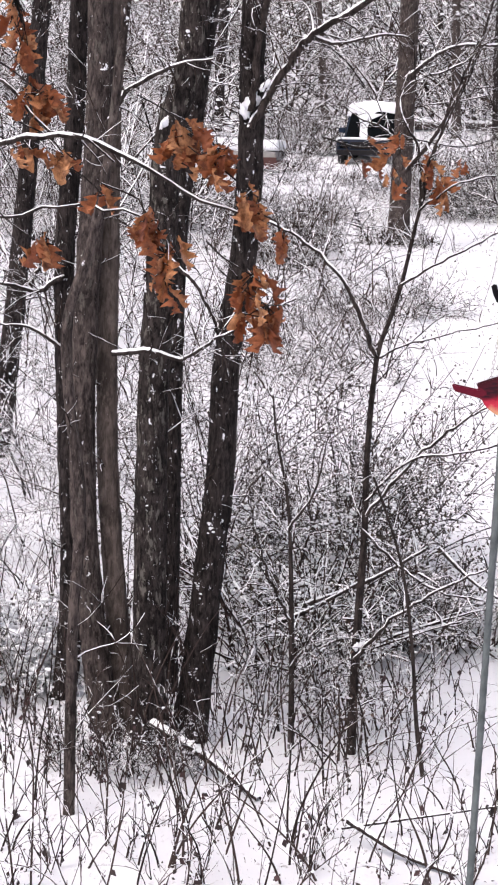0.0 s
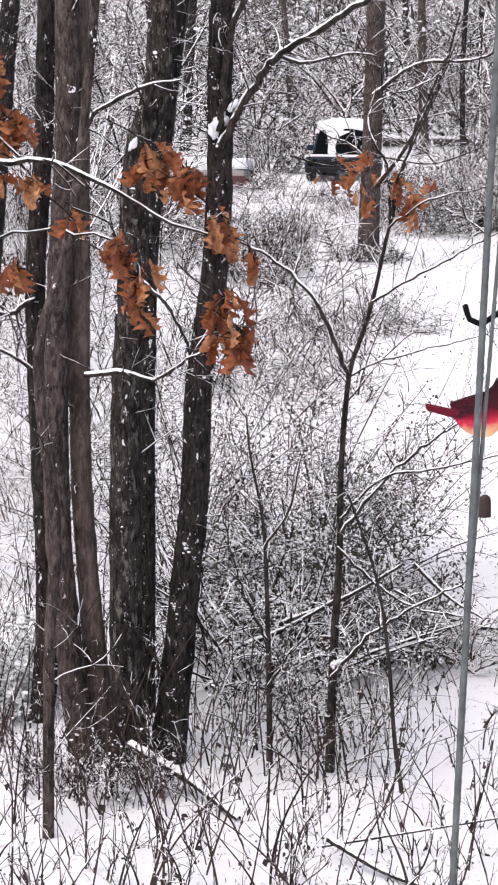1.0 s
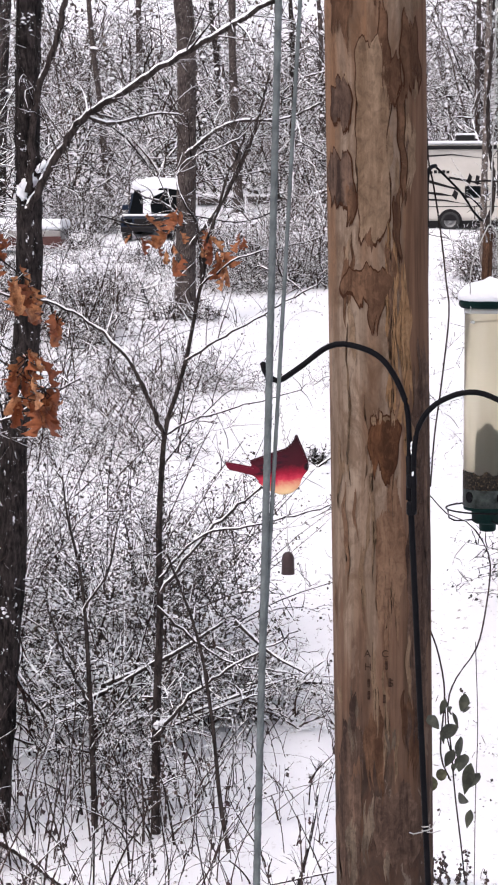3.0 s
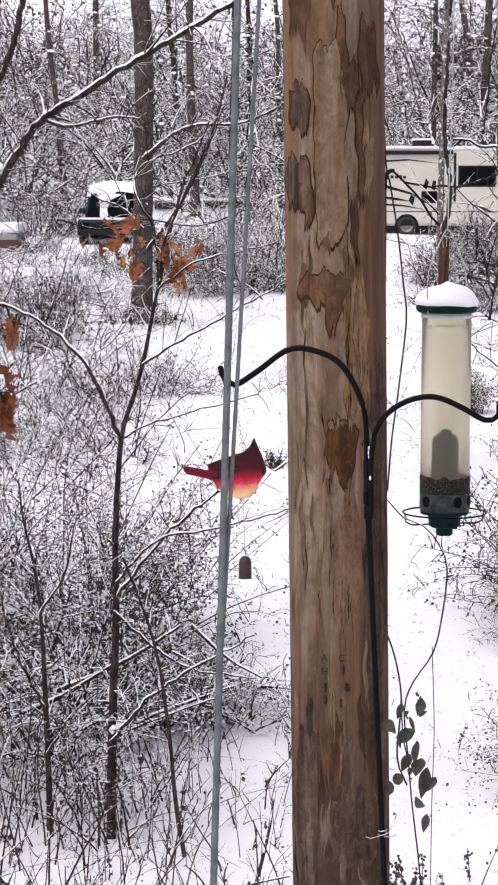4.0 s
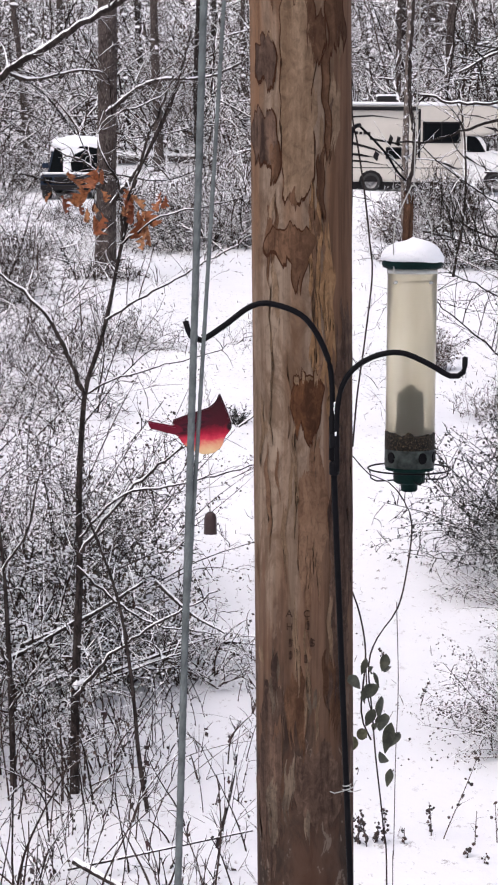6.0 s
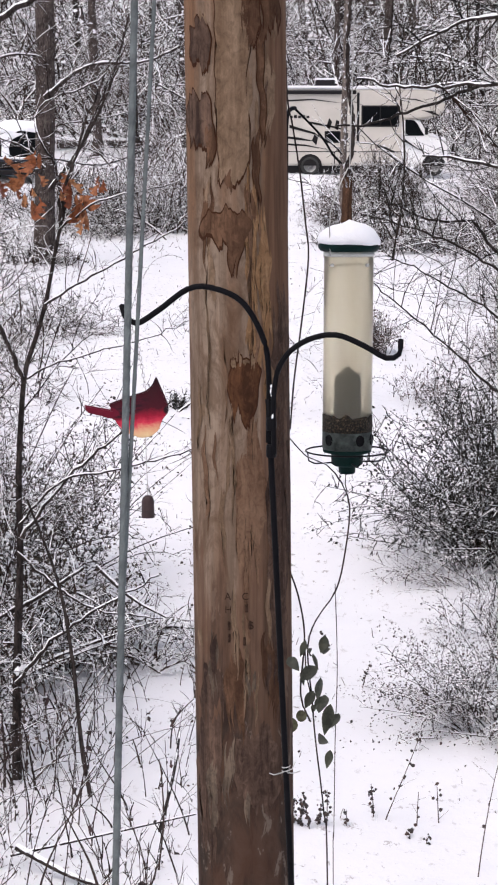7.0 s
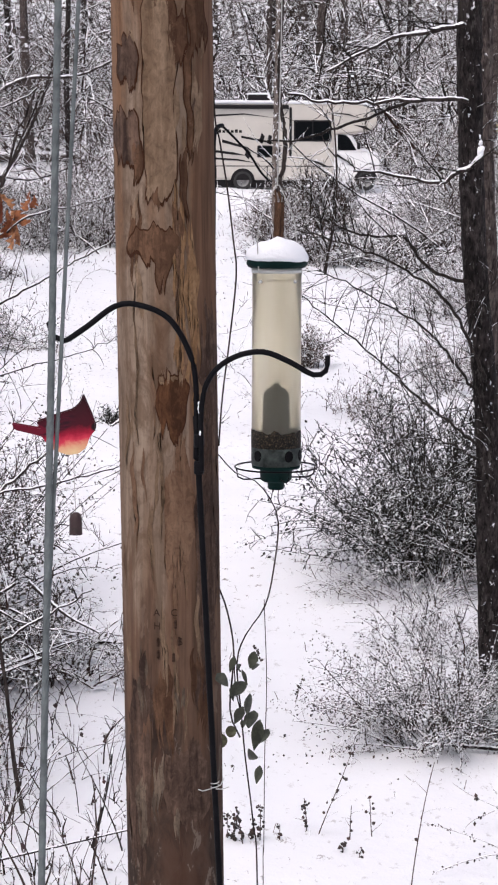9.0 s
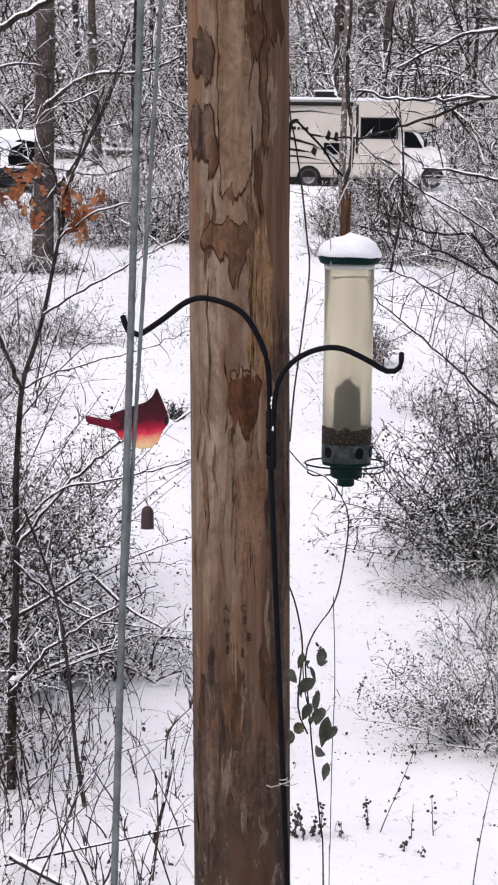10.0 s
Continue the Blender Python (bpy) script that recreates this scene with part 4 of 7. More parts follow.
def woods(name, label, seed, count, ylo, yhi, spread, reach, thin, mat, height=6.0, lo=-0.36, hi=0.26, per=9, flat=0.5):
    """Brush that nobody could count: leaning stems with long side branches and twigs over a stretch of the hill."""
    rng = np.random.default_rng(seed)
    far = ylo >= 38
    tb = Tubes(3 if far else 4)
    thin = thin * (1.2 if far else 1.0)
    y = rng.uniform(ylo, yhi, count)
    q = rng.uniform(lo, hi, count)
    path = np.where(y < 42, (q > -0.10) & (q < 0.065), ((q > -0.01) & (q < 0.145) & (y < 65)) | ((q > -0.215) & (q < -0.055) & (y < 70)))
    gap = (y > 62) & (((q > -0.075) & (q < -0.005)) | (q < -0.17))
    keep = ~path & (rng.random(count) < np.where(gap, 0.72, 1.0))
    y, q = y[keep], q[keep]
    x, m = y * q, len(y)
    h = height * rng.uniform(0.25, 1.0, m)
    if far:
        spread = spread * 1.9
    heads = np.stack([rng.normal(0, spread, m), rng.normal(0, spread, m), np.ones(m)], 1)
    lines = wander_many(rng, np.stack([x, y, ground_height(x, y) - 0.1], 1), heads, h, 7, 0.21, 0.05 if far else 0.0)
    r = thin * rng.uniform(0.7, 1.9, m)
    tb.add_many(lines, r[:, None] * np.linspace(1, 0.4, 8)[None])
    twigs_many(tb, rng, lines, r, per, reach, thin * 0.75, up=0.1, splits=2 if far else 3, steps=3 if far else 5, droop=0.04, flat=flat, bend=0.26)
    tagged(tb.make(name, mat), label, "brush", kind="stuff")


woods("far_woods", "tangle of bare snow-dusted branches up the hillside", 301, 640, 70, 112, 0.35, 2.6, 0.026, M_TWIG_FAR, 9.0, per=11)
woods("far_woods", "dark tangle of bare branches up the hillside", 305, 780, 70, 105, 0.4, 2.0, 0.03, M_TWIG_HILL, 6.0, per=11)
woods("far_woods", "snow-laden branches in the hillside wood", 306, 300, 66, 100, 0.6, 2.6, 0.03, M_TWIG_SNOWY, 8.0, per=9, flat=0.3)
woods("near_woods", "tangle of bare snow-dusted branches round the clearing", 302, 420, 40, 72, 0.35, 1.6, 0.017, M_TWIG_FAR, 5.0, per=10)
woods("near_woods", "dark thicket round the clearing", 313, 300, 44, 72, 0.4, 1.3, 0.02, M_TWIG_HILL, 2.6, per=10)
woods("near_woods", "snow-laden branches round the clearing", 307, 160, 38, 70, 0.5, 1.8, 0.016, M_TWIG_SNOWY, 5.5, per=9, flat=0.3)
woods("mid_woods", "long snow-lined branches among the nearer trees", 308, 34, 24, 42, 0.45, 2.2, 0.013, M_TWIG, 7.5, -0.34, -0.215, per=11, flat=0.4)
woods("mid_woods", "snow-laden branches among the nearer trees", 309, 30, 22, 44, 0.5, 2.0, 0.014, M_TWIG_SNOWY, 7.5, -0.34, -0.215, per=8, flat=0.3)
woods("mid_woods", "long snow-lined branches over the slope", 310, 26, 26, 46, 0.45, 1.8, 0.012, M_TWIG, 6.5, 0.155, 0.26, per=11, flat=0.4)
woods("mid_woods", "snow-laden branches over the slope", 311, 14, 26, 46, 0.5, 1.8, 0.013, M_TWIG_SNOWY, 6.5, 0.155, 0.26, per=8, flat=0.3)
woods("mid_woods", "dark fine branches behind the tree clump", 312, 28, 17, 27, 0.4, 1.0, 0.008, M_TWIG, 4.5, -0.27, -0.17, per=12, flat=0.5)


woods("mid_woods", "dark thicket at the edge of the clearing", 314, 30, 27, 40, 0.35, 0.9, 0.011, M_TWIG_HILL, 2.8, -0.2, -0.142, per=11, flat=0.5)
woods("far_woods", "thick snow-topped branches at the foot of the hill", 315, 70, 67, 84, 0.5, 3.2, 0.045, M_CANE, 8.0, per=5, flat=0.35)
woods("mid_woods", "thick snow-topped branches at the edge of the wood", 316, 14, 22, 40, 0.45, 2.2, 0.019, M_CANE, 7.0, -0.34, -0.22, per=6, flat=0.35)
woods("mid_woods", "low dark brush across the slope", 317, 46, 23, 35, 0.4, 0.7, 0.009, M_TWIG_HILL, 1.7, -0.17, -0.102, per=9, flat=0.5)


def hill_leaves():
    """Withered leaves and lumps of snow held in the hillside brush."""
    rng = np.random.default_rng(330)
    lv, bl = Leaves(), Blobs()
    for k in range(42000):
        y = rng.uniform(68, 108)
        x = y * rng.uniform(-0.36, 0.26)
        z = gz(x, y) + 7.5 * rng.random() ** 1.4
        if noise.noise(Vector((x * 0.45, y * 0.3, z * 0.5))) < rng.uniform(-0.2, 0.25):
            continue
        if k % 5 < 3:
            lv.add(rng, (x, y, z), rng.uniform(0.06, 0.2), 0.3)
        else:
            s = rng.uniform(0.025, 0.075)
            bl.add(rng, (x, y, z), (s * rng.uniform(0.7, 1.7), s, s * rng.uniform(0.4, 1.0)))
    tagged(lv.make("hill_leaves", M_HILL_LEAF), "withered leaves held in the hillside brush", "leaves", kind="stuff")
    tagged(bl.make("hill_snow", M_SNOW), "lumps of snow held in the hillside brush", "snow", kind="stuff")


hill_leaves()
woods("side_woods", "snow-dusted thicket at the edge of the wood", 303, 60, 16, 40, 0.4, 1.2, 0.007, M_TWIG, 4.5, -0.36, -0.19, per=8)
woods("side_woods", "snow-dusted thicket on the slope beside the path", 304, 30, 24, 45, 0.3, 0.9, 0.008, M_TWIG, 2.0, 0.1, 0.24, per=7)


# ---- bushes and undergrowth ----
def bush(label, at, rx, ry, h, count, thin, mat, seed, arch=0.6, leaves=0, leaf=0.03, leaf_mat=None, clumps=0, clump=0.02, twigs=8, reach=0.45, name="bush", group=""):
    rng = np.random.default_rng(seed)
    x0, y0 = at
    base = thing(name, label, "bush", (x0, y0, gz(x0, y0)), group)
    far = y0 > 22
    tb, lv, bl = Tubes(3), Leaves(), Blobs()
    thin = thin * 1.12
    a, q = rng.uniform(0, 6.283, count), rng.random(count) ** 0.6
    x, y = x0 + rx * 0.75 * q * np.cos(a), y0 + ry * 0.75 * q * np.sin(a)
    k = arch * rng.uniform(0.2, 1.0, count)
    heads = np.stack([np.cos(a) * rx * k + rng.normal(0, 0.2, count), np.sin(a) * ry * k + rng.normal(0, 0.2, count), rng.uniform(0.35, 1.0, count)], 1)
    ln = h * rng.uniform(0.55, 1.15, count) * (1.1 - 0.4 * q)
    lines = wander_many(rng, np.stack([x, y, ground_height(x, y) - 0.04], 1), heads, ln, 7, 0.15, 0.03 + 0.13 * arch * rng.random(count))
    lines[..., 2] = np.maximum(lines[..., 2], ground_height(lines[..., 0], lines[..., 1]) - 0.03)
    r = thin * rng.uniform(0.7, 1.7, count)
    tb.add_many(lines, r[:, None] * np.linspace(1, 0.35, 8)[None])
    twigs_many(tb, rng, lines, r, twigs, reach, thin * 0.65, splits=2, steps=3 if far else 4, start=0.2, droop=0.06, bend=0.3)
    for total, size, spread, bag in ((leaves, leaf, 0.032, lv), (clumps, clump, 0.035, bl)):
        pts = lines[rng.integers(0, count, total), rng.integers(2, 8, total)] + rng.normal(0, spread * h, (total, 3))
        pts[:, 2] = np.maximum(pts[:, 2], ground_height(pts[:, 0], pts[:, 1]) + 0.02)
        for p in pts:
            s = size * rng.uniform(0.4, 1.2) * (1.0 if bag is lv else 0.62)
            if bag is lv:
                lv.add(rng, p, s, 0.4)
            else:
                bl.add(rng, p, (s * rng.uniform(0.5, 1.7), s * 0.8, s * rng.uniform(0.4, 1.0)))
    tagged(tb.make("brushwood", mat, base), kind="stuff")
    if lv.count:
        tagged(lv.make("foliage", leaf_mat or M_DEAD, base), kind="stuff")
    if bl.count:
        tagged(bl.make("caught_snow", M_SNOW, base, "lumps of snow caught on the twigs"), kind="stuff")
    return base


bush("dense dark bush dusted with snow beside the path", (2.52, 17.9), 0.78, 0.8, 1.78, 210, 0.0074, M_TWIG_DARK, 401, 0.7, 8200, 0.035, M_BUSH_LEAF, 3000, 0.018, twigs=11)
bush("tall dark brush beside the rough trunk", (2.95, 18.7), 0.6, 0.7, 2.3, 90, 0.008, M_TWIG_DARK, 428, 0.5, 4500, 0.036, M_BUSH_LEAF, 400, 0.017, twigs=10)
bush("arching snow-laden canes at the foot of the dark bush", (2.15, 16.9), 0.8, 0.3, 0.85, 64, 0.0055, M_CANE, 429, 1.6, 400, 0.024, None, 60, 0.014, twigs=3, reach=0.3)
bush("arching snow-laden canes in the bramble", (1.8, 13.3), 0.52, 0.4, 1.05, 104, 0.0052, M_CANE, 430, 1.6, 5200, 0.021, None, 100, 0.014, twigs=3, reach=0.3)
bush("snow-laden low bramble bush beside the path", (1.84, 13.35), 0.5, 0.5, 1.0, 60, 0.005, M_TWIG_SNOWY, 402, 1.0, 3000, 0.021, None, 900, 0.014, reach=0.35, twigs=8)
bush("sprawling bramble edge over the snow", (2.1, 15.6), 0.6, 0.6, 0.6, 40, 0.0055, M_TWIG_SNOWY, 403, 1.0, 800, 0.022, None, 320, 0.014, reach=0.3)
bush("brown tangled brush pile caught with snow", (-2.0, 15.0), 1.05, 0.7, 1.45, 60, 0.0115, M_STEM, 404, 0.9, 4600, 0.036, M_PILE_LEAF, 7200, 0.022, reach=0.5, twigs=4)
bush("dark leafy heart of the brush pile", (-1.45, 14.7), 0.42, 0.4, 1.05, 40, 0.007, M_STEM, 445, 0.8, 2600, 0.034, M_PILE_LEAF, 1500, 0.018, reach=0.4, twigs=4)
bush("thick snow-topped canes across the brush pile", (-2.0, 13.9), 0.8, 0.5, 1.3, 46, 0.013, M_CANE, 424, 1.1, 0, 0.03, None, 160, 0.026, reach=0.7, twigs=3)
bush("reddish tangle of canes in the brush pile", (-1.95, 14.4), 0.9, 0.5, 1.35, 44, 0.009, M_TWIG_WARM, 425, 1.0, 2200, 0.034, M_PILE_LEAF, 700, 0.019, reach=0.6, twigs=3)
bush("brown canes and withered leaves before the brush pile", (-1.35, 12.5), 0.45, 0.8, 0.95, 24, 0.0072, M_TWIG_WARM, 426, 0.3, 350, 0.03, M_SHRUB, 320, 0.014, reach=0.3, twigs=3)
bush("brown canes and withered leaves before the brush pile", (-2.0, 12.7), 0.5, 0.6, 1.0, 20, 0.0072, M_TWIG_WARM, 427, 0.3, 350, 0.03, M_SHRUB, 260, 0.014, reach=0.3, twigs=3)
bush("arching snow-laden grass and bramble at the pile's edge", (-0.85, 14.9), 0.4, 0.5, 0.75, 60, 0.007, M_CANE, 405, 1.2, 160, 0.03, None, 160, 0.016, reach=0.25, twigs=3)
bush("dark fine twiggy bush behind the brush pile", (-1.8, 16.8), 0.65, 0.6, 1.95, 80, 0.006, M_STEM, 432, 0.6, 4200, 0.03, M_PILE_LEAF, 1700, 0.017, reach=0.5, twigs=4)
bush("small dark leafy sprig on the slope", (-0.76, 24.4), 0.14, 0.12, 0.3, 16, 0.006, M_TWIG_DARK, 441, 0.6, 260, 0.035, M_BUSH_LEAF, 20, 0.02, reach=0.2, twigs=4)
bush("dry brown tuft of grass on the slope", (1.98, 29.0), 0.3, 0.3, 0.75, 60, 0.006, M_TWIG_WARM, 433, 0.4, 900, 0.04, M_SHRUB, 60, 0.03, reach=0.3, twigs=4)
bush("pale dry grass and weeds on the slope", (2.4, 25.0), 0.5, 0.6, 0.5, 40, 0.0045, M_TWIG_WARM, 434, 0.5, 500, 0.03, M_SHRUB, 120, 0.02, reach=0.3, twigs=5)
bush("brown scrub below the parked coach", (2.3, 47.0), 0.4, 0.8, 1.2, 70, 0.011, M_TWIG_WARM, 435, 0.5, 700, 0.06, M_SHRUB, 160, 0.04, reach=0.6, twigs=6)
bush("dark tangled brush behind the snow-covered car", (-9.3, 62.0), 1.2, 0.8, 1.9, 90, 0.012, M_TWIG_HILL, 439, 0.6, 500, 0.07, M_HILL_LEAF, 260, 0.05, reach=0.9, twigs=7)
bush("thin brush beside the snow-covered car", (-8.8, 57.0), 0.8, 0.8, 1.0, 40, 0.011, M_TWIG_HILL, 440, 0.7, 160, 0.06, None, 120, 0.04, reach=0.7, twigs=5)
bush("sparse low weeds below the snow-covered car", (-7.2, 52.5), 1.6, 1.2, 0.7, 46, 0.01, M_TWIG_HILL, 436, 0.9, 260, 0.06, None, 120, 0.04, reach=0.5, twigs=5)
bush("sparse low weeds below the snow-covered car", (-4.9, 50.0), 1.5, 1.5, 0.8, 50, 0.01, M_TWIG_HILL, 437, 0.9, 260, 0.06, None, 120, 0.04, reach=0.5, twigs=5)
bush("tangled thin brush above the clearing", (-6.6, 45.0), 1.4, 1.5, 1.3, 60, 0.0095, M_TWIG, 438, 0.7, 260, 0.05, None, 160, 0.035, reach=0.8, twigs=6)
bush("dark stems and maroon leaves at the clump's feet", (-2.8, 11.6), 0.6, 0.3, 0.5, 70, 0.0045, M_STEM, 442, 0.7, 420, 0.034, M_MAROON, 260, 0.014, reach=0.25, twigs=4)
bush("tall dark twigs behind the tree clump", (-3.0, 15.5), 0.4, 0.4, 3.3, 40, 0.0055, M_STEM, 443, 0.25, 900, 0.034, M_DEAD, 500, 0.018, reach=0.6, twigs=12)
bush("brown leafless brush below the hillside wood", (5.5, 42.0), 0.75, 0.6, 1.7, 90, 0.009, M_STEM, 444, 0.5, 1400, 0.05, M_SHRUB, 120, 0.03, reach=0.6, twigs=6)
bush("dark brush between the tree trunks", (-2.3, 16.5), 0.8, 0.9, 2.3, 70, 0.006, M_TWIG, 406, 0.4, 3600, 0.034, M_DEAD, 700, 0.022, reach=0.6, twigs=6)
bush("scrub at the edge of the clearing", (-5.5, 36.0), 0.8, 1.5, 1.5, 90, 0.011, M_TWIG_HILL, 407, 0.5, 700, 0.06, None, 500, 0.04, reach=0.7)
bush("low dry scrub in the clearing", (-3.2, 31.0), 1.4, 1.0, 1.0, 80, 0.008, M_TWIG, 408, 0.9, 700, 0.045, M_HILL_LEAF, 600, 0.026, twigs=6)
bush("low dry scrub in the clearing", (-4.15, 26.0), 0.9, 1.0, 1.3, 66, 0.007, M_TWIG, 409, 0.9, 600, 0.04, M_HILL_LEAF, 450, 0.022, twigs=6)
bush("dark grass and twigs round the foot of the grey trunk", (-3.96, 39.7), 0.9, 0.5, 0.55, 60, 0.011, M_TWIG_HILL, 431, 0.8, 300, 0.06, None, 60, 0.03, reach=0.3, twigs=4)
bush("snowy brush heap on the slope", (3.5, 43.0), 1.7, 0.9, 1.2, 150, 0.012, M_TWIG_HILL, 410, 1.2, 300, 0.06, None, 500, 0.05, reach=0.8)
bush("dark scrub in front of the parked coach", (3.65, 50.5), 0.9, 0.9, 1.8, 190, 0.012, M_TWIG_HILL, 411, 0.45, 500, 0.06, None, 500, 0.04, reach=0.8)
bush("brown scrub on the slope beside the path", (3.9, 27.5), 0.7, 0.9, 1.2, 34, 0.007, M_TWIG_WARM, 412, 0.6, 500, 0.045, None, 500, 0.026, reach=0.6)
bush("brown scrub on the slope beside the path", (5.4, 34.0), 1.4, 1.2, 2.0, 70, 0.009, M_TWIG, 413, 0.6, 500, 0.05, None, 600, 0.035, reach=0.8)
bush("brown scrub on the slope beside the path", (2.7, 23.5), 0.5, 0.8, 0.6, 22, 0.005, M_TWIG_WARM, 414, 0.8, 300, 0.036, None, 320, 0.02, reach=0.4)
bush("snowy scrub among the trunks", (-5.2, 18.5), 1.0, 1.0, 1.9, 60, 0.006, M_TWIG_SNOWY, 415, 0.7, 300, 0.035, None, 500, 0.025, reach=0.5, twigs=6)
bush("snowy scrub among the trunks", (-4.5, 15.4), 0.7, 0.7, 1.3, 45, 0.005, M_TWIG_SNOWY, 416, 0.8, 200, 0.03, None, 400, 0.022, reach=0.4, twigs=6)
bush("snow-laden evergreen shrub at the foot of the trunks", (-3.95, 13.0), 0.5, 0.4, 0.75, 90, 0.005, M_TWIG_SNOWY, 417, 0.9, 500, 0.03, M_VINE_LEAF, 3400, 0.03, reach=0.3)
bush("dark brush beside the clearing", (-3.3, 48.0), 1.3, 1.2, 1.8, 130, 0.011, M_TWIG_FAR, 418, 0.5, 400, 0.06, None, 500, 0.04, reach=1.1)
bush("dark brush heap at the top of the clearing", (-1.9, 46.0), 1.6, 1.0, 1.9, 190, 0.011, M_TWIG, 419, 0.7, 500, 0.06, None, 600, 0.045, reach=0.9)
bush("scrub below the hillside wood", (8.3, 52.0), 2.5, 1.5, 2.8, 190, 0.012, M_TWIG_FAR, 420, 0.6, 500, 0.06, None, 600, 0.045, reach=1.1)
bush("scrub below the hillside wood", (-9.8, 41.0), 1.8, 1.5, 2.8, 170, 0.011, M_TWIG_FAR, 421, 0.5, 500, 0.06, None, 700, 0.045, reach=1.0)


def undergrowth():
    """Crooked stems, long arching canes and withered leaves that stand in the snow under the trees."""
    rng = np.random.default_rng(500)
    tb, lv, bl = Tubes(4), Leaves(), Blobs()
    m = 1000
    y, q = rng.uniform(9.4, 15.0, m), rng.uniform(-0.34, 0.0, m)
    keep = rng.random(m) < np.where(q < -0.17, 0.95, np.where(q < -0.12, 0.62, 0.75 - 2.8 * (q + 0.12)))
    y, q = y[keep], q[keep]
    x, m = y * q, len(y)
    h = (0.2 + 1.0 * rng.random(m) ** 1.6) * np.where(q > -0.08, 0.7, 1.0)
    heads = np.stack([rng.normal(0, 0.17, m), rng.normal(0, 0.15, m), np.ones(m)], 1)
    lines = wander_many(rng, np.stack([x, y, ground_height(x, y) - 0.04], 1), heads, h, 8, 0.13, 0.0)
    r = 0.003 + 0.0065 * rng.random(m) ** 1.8
    tb.add_many(lines, r[:, None] * np.linspace(1, 0.4, 9)[None])
    twigs_many(tb, rng, lines, r, 2, 0.22, 0.003, up=0.9, splits=1, steps=5, bend=0.25)
    n = 22
    ya, qa = rng.uniform(9.6, 13.5, n), rng.uniform(-0.33, -0.09, n)
    xa = ya * qa
    arcs = wander_many(rng, np.stack([xa, ya, ground_height(xa, ya) - 0.04], 1), np.stack([rng.normal(0, 0.9, n), rng.normal(0, 0.3, n), np.ones(n)], 1), rng.uniform(0.8, 2.0, n), 9, 0.06, rng.uniform(0.08, 0.2, n))
    arcs[..., 2] = np.maximum(arcs[..., 2], ground_height(arcs[..., 0], arcs[..., 1]) - 0.02)
    tb.add_many(arcs, np.linspace(0.0045, 0.0015, 10)[None] * np.ones((n, 1)))
    for p in lines[rng.integers(0, m, 2300), rng.integers(1, 9, 2300)]:
        lv.add(rng, p + rng.normal(0, 0.02, 3), 0.006 + 0.024 * rng.random() ** 2, 0.6)
    big = Leaves()
    for p in lines[rng.integers(0, m, 260), rng.integers(1, 7, 260)]:
        for _ in range(int(rng.integers(1, 4))):
            big.add(rng, p + rng.normal(0, 0.02, 3), rng.uniform(0.025, 0.06), 0.8)
    tagged(big.make("curled_leaves", M_MAROON), "curled maroon leaves hanging on the weed stems", "leaves", kind="stuff")
    for p in lines[rng.integers(0, m, 900), rng.integers(1, 9, 900)]:
        s = rng.uniform(0.004, 0.011)
        bl.add(rng, p + rng.normal(0, 0.008, 3), (s * rng.uniform(0.8, 1.6), s, s * 0.7))
    tagged(tb.make("undergrowth", M_STEM), "thin dark brown stems standing in the snow", "weeds", kind="stuff")
    tagged(lv.make("weed_leaves", M_DEAD), "withered leaves on the weed stems", "leaves", kind="stuff")
    tagged(bl.make("weed_snow", M_SNOW), "snow caught on the weed stems", "snow", kind="stuff")


undergrowth()


def litter():
    """Leaves, grass tips and twig ends that stick out of the snow."""
    rng = np.random.default_rng(510)
    lv, tb = Leaves(), Tubes(3)
    for _ in range(44000):
        y = 8.5 + 48 * rng.random() ** 1.35
        x = y * rng.uniform(-0.33, 0.24)
        if noise.noise(Vector((x * 0.9, y * 0.5, 3.0))) + 0.35 * noise.noise(Vector((x * 3.1, y * 1.7, 7.0))) < rng.uniform(-0.3, 0.6) - (0.15 if y > 24 else 0.0):
            continue
        if y < 24 and x > 0 and rng.random() < 0.7 or -0.09 < x / y < 0.08 and y < 42 and rng.random() < 0.55:
            continue
        z = gz(x, y)
        if rng.random() < 0.72:
            lv.add(rng, (x, y, z + 0.012), (0.005 + 0.016 * rng.random() ** 2) * (1 + y / 26), 0.1)
        else:
            ln = rng.uniform(0.02, 0.07) * (1 + y / 40)
            line = wander(rng, (x, y, z - 0.02), (rng.normal(0, 0.5), rng.normal(0, 0.5), 0.8), ln, 3, 0.15, 0.05)
            tb.add(line, np.linspace(0.0026, 0.0012, 4) * (1 + y / 18))
    tagged(lv.make("leaf_litter", M_DEAD), "dark fallen leaves lying on the snow", "leaves", kind="stuff")
    tagged(tb.make("grass_tips", M_TWIG_WARM), "dry grass tips sticking out of the snow", "grass", kind="stuff")


litter()


